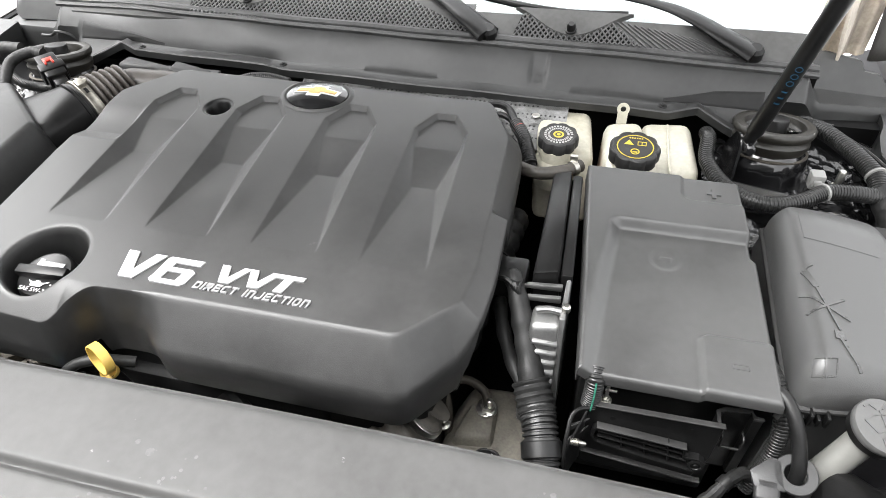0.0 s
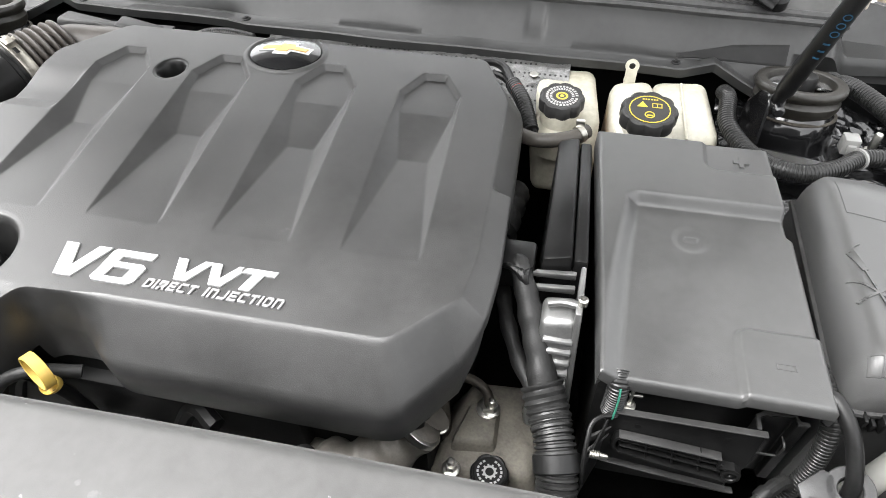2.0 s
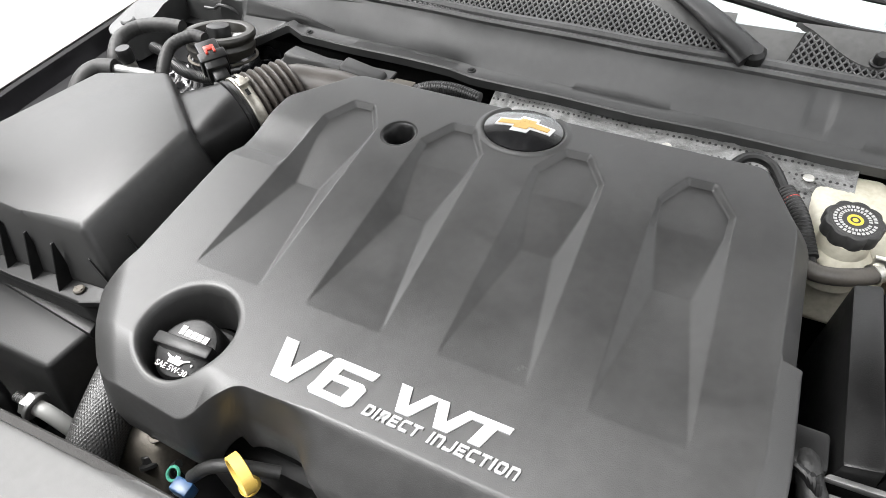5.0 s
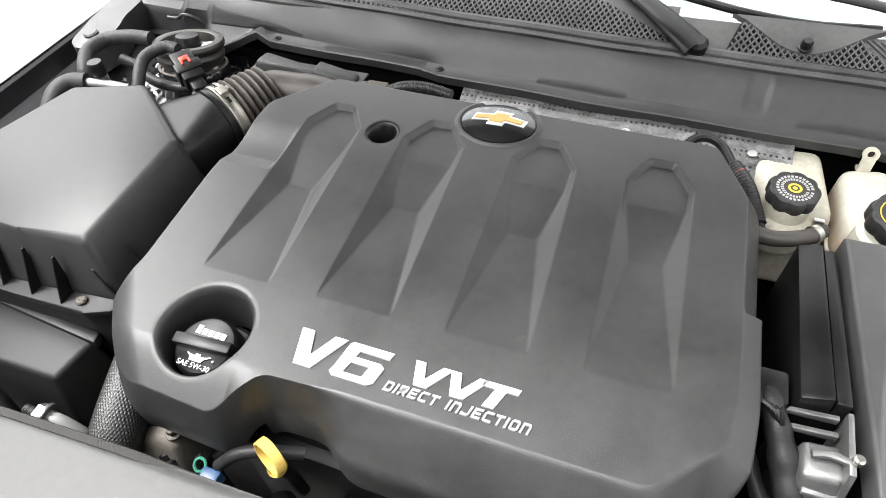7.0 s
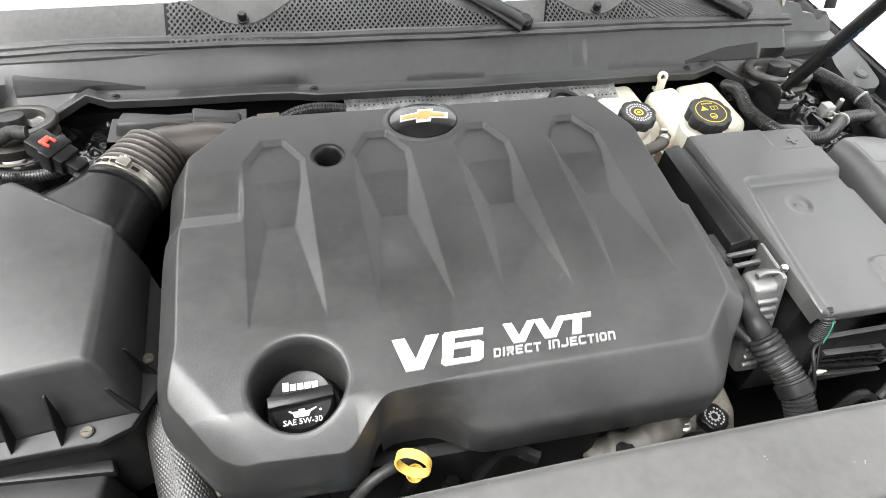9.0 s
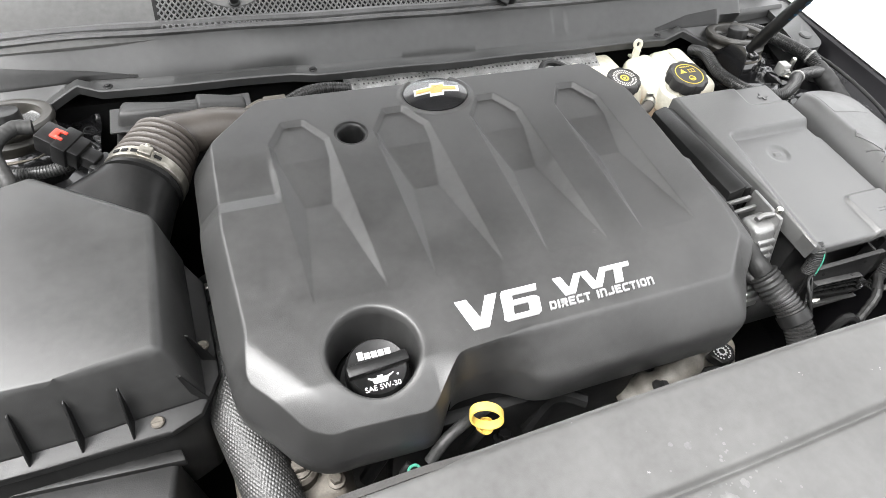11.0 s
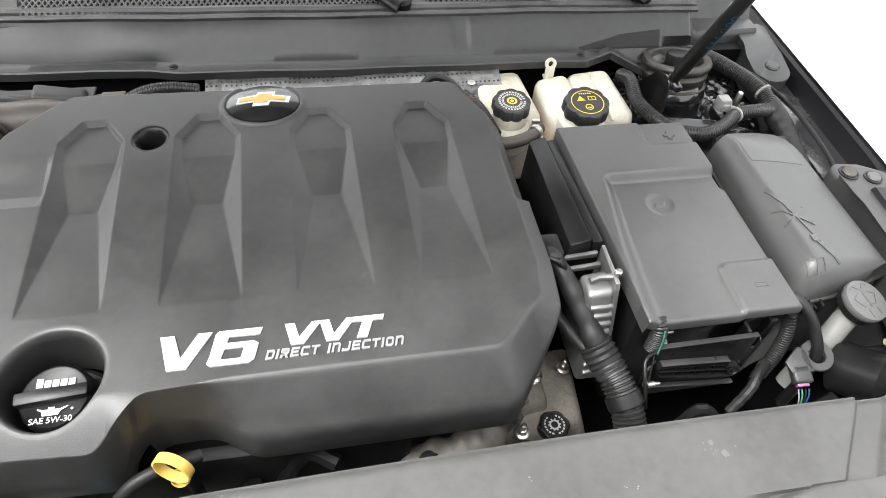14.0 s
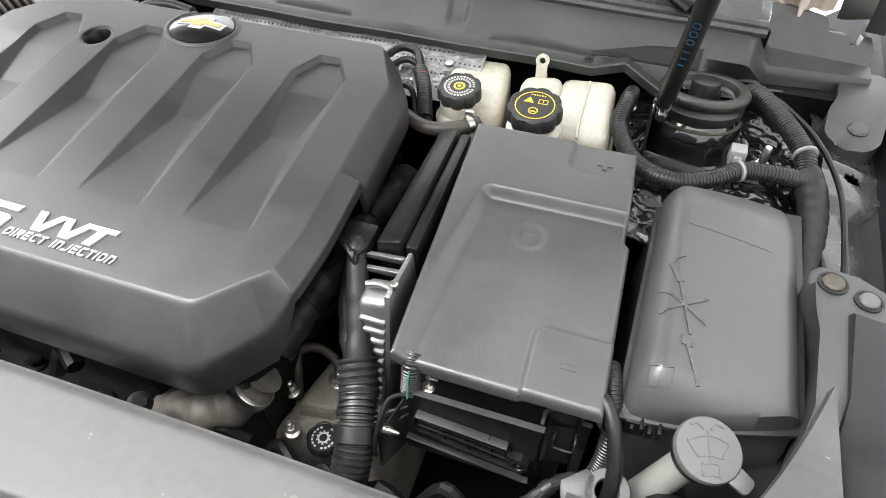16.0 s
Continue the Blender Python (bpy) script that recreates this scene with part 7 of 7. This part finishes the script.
part("casing", merge(hexa([(-0.11, 0.28, 0.55), (0.05, 0.28, 0.55), (0.05, 0.45, 0.55), (-0.11, 0.45, 0.55)], [(-0.090, 0.318, 0.690), (0.012, 0.330, 0.690), (0.02, 0.43, 0.695), (-0.060, 0.42, 0.700)], 0.010, 3), hexa([(-0.075, 0.33, 0.66), (-0.02, 0.335, 0.66), (-0.02, 0.40, 0.66), (-0.06, 0.40, 0.66)], [(-0.072, 0.345, 0.704), (-0.028, 0.352, 0.704), (-0.030, 0.392, 0.708), (-0.058, 0.392, 0.708)], 0.006, 2)), GEARC, gear)
for x, y, z in ((-0.066, 0.322, 0.692), (-0.036, 0.384, 0.708), (0.004, 0.395, 0.70), (-0.085, 0.36, 0.70)):
    part("bolt", merge(bolt(x, y, z, 0.006, 0.010), lathe([(0.0035, 0.008), (0.0035, 0.020), (0.002, 0.021)], pose(x, y, z), 10)), STEEL, gear)
part("oil_fill_cap", knob(-0.028, 0.322, 0.690, 0.0185, 0.014, 6), PLASTIC, gear, "black gearbox filler cap")
gm = pose(-0.028, 0.322, 0.7034)
part("cap_print", move(merge(arc_band(0.0042, 0.0062, 0, 360), *[move(block(0.0058, 0.0076, -0.0009, 0.0009, 0, 0.0003, 0), Matrix.Rotation(radians(36 * k), 4, "Z")) for k in range(10)], *[arc_band(0.0105, 0.0125, 20 * k, 20 * k + 13, 0, 0.0003, 3) for k in range(18) if k not in (4, 5, 13)]), gm), WHITE, gear, "white gear symbol")
pipe = thing("steel_pipe", "bent steel coolant pipe beside the gearbox", "pipe", (-0.06, 0.39, 0.66))
part("pipe", tube([(-0.078, 0.352, 0.67), (-0.082, 0.372, 0.71), (-0.088, 0.392, 0.730), (-0.066, 0.402, 0.733), (-0.044, 0.395, 0.726), (-0.038, 0.384, 0.712)], 0.0052, 0.004, 12), CAST, pipe)
part("pipe", tube([(-0.09, 0.335, 0.66), (-0.105, 0.365, 0.70), (-0.085, 0.41, 0.74), (-0.06, 0.44, 0.77)], 0.0065, 0.005, 12), BAY, pipe)
part("nut", bolt(-0.040, 0.386, 0.706, 0.008, 0.010), STEEL, pipe)
exh = thing("heat_wrapped_hose", "foil-wrapped hose at the front of the engine", "hose", (-0.14, 0.30, 0.68))
WRAP = material("heat_wrap", (0.085, 0.078, 0.068), 0.55, metal=0.1, grain=0.5, grain_size=260, blotch=0.35, blotch_size=40)
part("hose", tube([(-0.20, 0.30, 0.70), (-0.165, 0.295, 0.725), (-0.135, 0.30, 0.735), (-0.105, 0.318, 0.75), (-0.085, 0.335, 0.775)], lambda q: 0.021 + 0.0025 * math.sin(q * 210) + 0.0015 * math.sin(q * 77), 0.003, 16), WRAP, exh)
part("clamp", move(lathe([(0.022, -0.004), (0.0235, -0.003), (0.0235, 0.003), (0.022, 0.004)], None, 24), Matrix.Translation((-0.096, 0.325, 0.762)) @ Vector((0.5, 0.4, 0.6)).to_track_quat("Z", "Y").to_matrix().to_4x4()), STEEL, exh)
low = thing("lower_pipework", "dark pipes and brackets low in the bay", "pipework", (-0.25, 0.27, 0.60), kind="stuff")
rnd = random.Random(4)
bits = []
for k in range(16):
    x = -0.56 + 0.062 * k + rnd.uniform(-0.01, 0.01)
    y = rnd.uniform(0.262, 0.30)
    z = rnd.uniform(0.70, 0.775)
    bits.append(tube([(x - 0.03, y, z - 0.05), (x, y + 0.008, z), (x + 0.03, y + rnd.uniform(-0.01, 0.02), z + rnd.uniform(-0.03, 0.02))], rnd.uniform(0.005, 0.011), 0.008, 8) if k % 3 else bolt(x, y, z, 0.008, 0.012, rnd.uniform(-40, 40), rnd.uniform(-40, 40)))
part("pipework", merge(*bits), BAY, low)

# ---- front west corner: braided hose, bracket, connectors ----
BRAID = material("braided_sleeve", (0.015, 0.0148, 0.0142), 0.45, grain=0.4, grain_size=500, blotch=0.2, blotch_size=40)
hosel = thing("braided_radiator_hose", "grey braided radiator hose beside the air filter", "hose", (-0.635, 0.38, 0.70))


def braid(points, r, n=230):
    """A hose whose sleeve is woven: each crossing strand stands proud."""
    way_ = spline(points, 0.0010)
    verts, faces = [], []
    up = Vector((0, 0, 1))
    for i, c in enumerate(way_):
        d = (way_[min(i + 1, len(way_) - 1)] - way_[max(i - 1, 0)]).normalized()
        side = d.cross(up).normalized()
        up2 = side.cross(d).normalized()
        for k in range(n):
            a = 2 * math.pi * k / n
            u, v = 2 * math.pi * i / 6, a * 46
            w = 0.0006 * max(math.sin(u + v), math.sin(u - v))
            verts.append(c + (r + w) * (math.cos(a) * side + math.sin(a) * up2))
    for i in range(len(way_) - 1):
        faces += [(i * n + k, i * n + (k + 1) % n, (i + 1) * n + (k + 1) % n, (i + 1) * n + k) for k in range(n)]
    return from_lists(verts, faces)


part("sleeve", braid([(-0.652, 0.505, 0.782), (-0.652, 0.45, 0.790), (-0.645, 0.38, 0.786), (-0.630, 0.313, 0.775), (-0.618, 0.255, 0.755), (-0.61, 0.20, 0.72)], 0.0265), BRAID, hosel, sharp=3.0)
part("end", tube([(-0.652, 0.56, 0.75), (-0.653, 0.53, 0.775), (-0.652, 0.495, 0.786)], 0.030, 0.006, 20), RUBBER, hosel)
part("clamp", merge(move(lathe([(0.0312, -0.005), (0.0325, -0.004), (0.0325, 0.004), (0.0312, 0.005)], None, 30), Matrix.Translation((-0.6525, 0.522, 0.778)) @ Vector((0, 1, -0.3)).to_track_quat("Z", "Y").to_matrix().to_4x4()), block(-0.648, -0.640, 0.516, 0.528, 0.806, 0.816, 0.0015)), STEEL, hosel)
ebrk = thing("engine_bracket", "grimy cast engine bracket with a flanged bolt", "bracket", (-0.595, 0.30, 0.72))
part("casting", merge(hexa([(-0.665, 0.24, 0.70), (-0.54, 0.25, 0.70), (-0.54, 0.34, 0.70), (-0.665, 0.42, 0.70)], [(-0.660, 0.27, 0.742), (-0.556, 0.275, 0.755), (-0.556, 0.322, 0.762), (-0.662, 0.40, 0.742)], 0.008, 3), lathe([(0.018, 0.74), (0.018, 0.768), (0.014, 0.772)], pose(-0.596, 0.306, 0), 24)), CAST, ebrk)
part("bolt", bolt(-0.596, 0.306, 0.772, 0.0085, 0.012), CAST, ebrk)
part("bolt", bolt(-0.563, 0.287, 0.758, 0.006, 0.010), CAST, ebrk)
plug = thing("wiring_plug", "green and blue wiring plugs beside the dipstick", "connector", (-0.485, 0.255, 0.78))
part("green_clip", merge(ring((-0.492, 0.257, 0.800), 0.006, 0.0016, pose(0, 0, 0, 30), 20, 6)), GREENW, plug, "green locking clip")
part("blue_plug", block(-0.487, -0.468, 0.245, 0.258, 0.786, 0.802, 0.002), BLUEW, plug, "blue plug body")
part("lead", tube([(-0.50, 0.262, 0.77), (-0.502, 0.262, 0.79), (-0.494, 0.266, 0.80)], 0.004, 0.004, 8), RUBBER, plug)

# ---- west side: hoses and connectors by the strut ----
ac = thing("coolant_hose", "black rubber hose with a metal fitting beside the strut tower", "hose", (-0.94, 0.65, 0.80))
part("hose", tube([(-0.955, 0.55, 0.82), (-0.950, 0.590, 0.868), (-0.952, 0.618, 0.886), (-0.945, 0.640, 0.890), (-0.925, 0.650, 0.888)], 0.013, 0.005, 16), HOSE, ac)
part("fitting", tube([(-0.930, 0.648, 0.888), (-0.90, 0.655, 0.886), (-0.865, 0.662, 0.880)], 0.007, 0.004, 14), ALU, ac, "bare aluminium fitting")
part("service_cap", lathe([(0.0095, 0), (0.0105, 0.004), (0.0105, 0.017), (0.0095, 0.020)], pose(-0.912, 0.666, 0.893), 20), RUBBER, ac, "black service port cap")
part("service_port", lathe([(0.009, -0.02), (0.009, 0.002)], pose(-0.912, 0.666, 0.890), 16), STEEL, ac)
lc = thing("wiring_conduit", "dusty taped hose curling past the strut tower", "conduit", (-0.95, 0.70, 0.82))
part("taped_hose", tube([(-0.940, 0.655, 0.86), (-0.948, 0.672, 0.888), (-0.966, 0.705, 0.898), (-0.960, 0.738, 0.900), (-0.925, 0.752, 0.902), (-0.893, 0.758, 0.900)], lambda q: 0.0102 + 0.0005 * ((q / 0.009) % 1), 0.0018, 18), HOSE, lc)
lc2 = thing("wiring_conduit", "dusty taped cable arching to the airflow sensor plug", "conduit", (-0.83, 0.67, 0.82))
part("taped_cable", tube([(-0.826, 0.628, 0.86), (-0.826, 0.645, 0.898), (-0.838, 0.684, 0.918), (-0.820, 0.710, 0.924), (-0.800, 0.712, 0.922)], lambda q: 0.0080 + 0.0006 * ((q / 0.006) % 1), 0.0015, 16), HOSE, lc2)
lc3 = thing("wiring_conduit", "thin ribbed conduit below the strut bearing", "conduit", (-0.85, 0.69, 0.82))
part("conduit", conduit([(-0.915, 0.715, 0.888), (-0.880, 0.705, 0.888), (-0.845, 0.690, 0.880), (-0.80, 0.684, 0.880), (-0.77, 0.69, 0.882)], 0.0075, 0.004), CONDUIT, lc3)
maf = thing("airflow_sensor_plug", "black airflow sensor plug with a red lock", "connector", (-0.775, 0.685, 0.88))
mm_ = pose(-0.772, 0.690, 0.908, 18, 0, 56) @ Matrix.Scale(1.2, 4)
part("plug", move(merge(block(-0.012, 0.012, -0.020, 0.022, -0.010, 0.010, 0.002), block(-0.015, 0.015, -0.010, 0.004, -0.012, 0.012, 0.002), block(-0.008, 0.008, -0.034, -0.018, -0.008, 0.006, 0.002)), mm_), PLASTIC, maf)
part("lock", move(merge(block(-0.008, 0.008, 0.006, 0.015, 0.010, 0.013, 0.001), block(-0.008, -0.004, -0.002, 0.008, 0.010, 0.014, 0.001), block(0.004, 0.008, -0.002, 0.008, 0.010, 0.014, 0.001)), mm_ @ Matrix.Diagonal((0.7, 0.7, 1, 1))), RED, maf, "red locking tab")
part("sensor", merge(move(block(-0.012, 0.014, -0.060, -0.030, -0.012, 0.002, 0.003), mm_), tube([(-0.752, 0.652, 0.885), (-0.735, 0.640, 0.890), (-0.722, 0.645, 0.892)], 0.004, 0.004, 10)), PLASTIC, maf)
wap = thing("strut_apron", "folded dark sheet metal round the strut tower", "sheet metal", (-0.87, 0.70, 0.76))


def wap_z(x, y):
    p = Vector((x * 14, y * 14, 5.1))
    return 0.815 + 0.03 * noise.noise(p) + 0.014 * abs(noise.noise(p * 2.6)) + 0.003 * abs(noise.noise(p * 6.1)) - 0.2 * max(0, -0.94 - x)


part("shelf", sheet(-1.0, -0.76, 0.55, 0.87, 90, 110, wap_z, 0.003), GLOSS, wap)
rearl = thing("fuel_line_conduit", "black ribbed conduit and plug behind the cover", "conduit", (-0.50, 0.765, 0.84))
part("conduit", conduit([(-0.515, 0.765, 0.872), (-0.49, 0.770, 0.880), (-0.46, 0.772, 0.882), (-0.425, 0.770, 0.878)], 0.0085, 0.004), CONDUIT, rearl)
part("plug", merge(block(-0.545, -0.515, 0.757, 0.772, 0.868, 0.882, 0.002), tube([(-0.57, 0.765, 0.868), (-0.55, 0.765, 0.878), (-0.535, 0.765, 0.876)], 0.004, 0.004, 8)), CAST, rearl)
fitn = thing("pipe_fitting", "bright silver threaded pipe fitting beside the braided hose", "fitting", (-0.70, 0.25, 0.72))
fm = Matrix.Translation((-0.735, 0.256, 0.764)) @ Vector((0.94, 0.06, -0.33)).to_track_quat("Z", "Y").to_matrix().to_4x4()
part("thread", lathe([(0.003, 0)] + [(0.0046 + 0.0010 * (k % 2), 0.001 + 0.0011 * k) for k in range(12)] + [(0.0046, 0.015)], fm, 20), ALU, fitn)
part("nut", merge(lathe([(0.0125, 0.015), (0.0130, 0.016), (0.0130, 0.022), (0.0120, 0.023)], fm, 6), lathe([(0.0150, 0.023), (0.0155, 0.024), (0.0155, 0.027), (0.0145, 0.028)], fm, 24)), ALU, fitn)
part("pipe", tube([tuple(fm @ Vector((0, 0, 0.026))), tuple(fm @ Vector((0, 0, 0.045))), (-0.672, 0.26, 0.72), (-0.665, 0.265, 0.66)], 0.0085, 0.004, 16), TIE, fitn, "pale grey pipe")
part("hose", tube([(-0.87, 0.262, 0.80), (-0.80, 0.256, 0.792), (-0.762, 0.250, 0.775), (-0.752, 0.244, 0.745), (-0.755, 0.24, 0.69)], 0.0115, 0.005, 16), RUBBER, fitn, "black rubber hose")
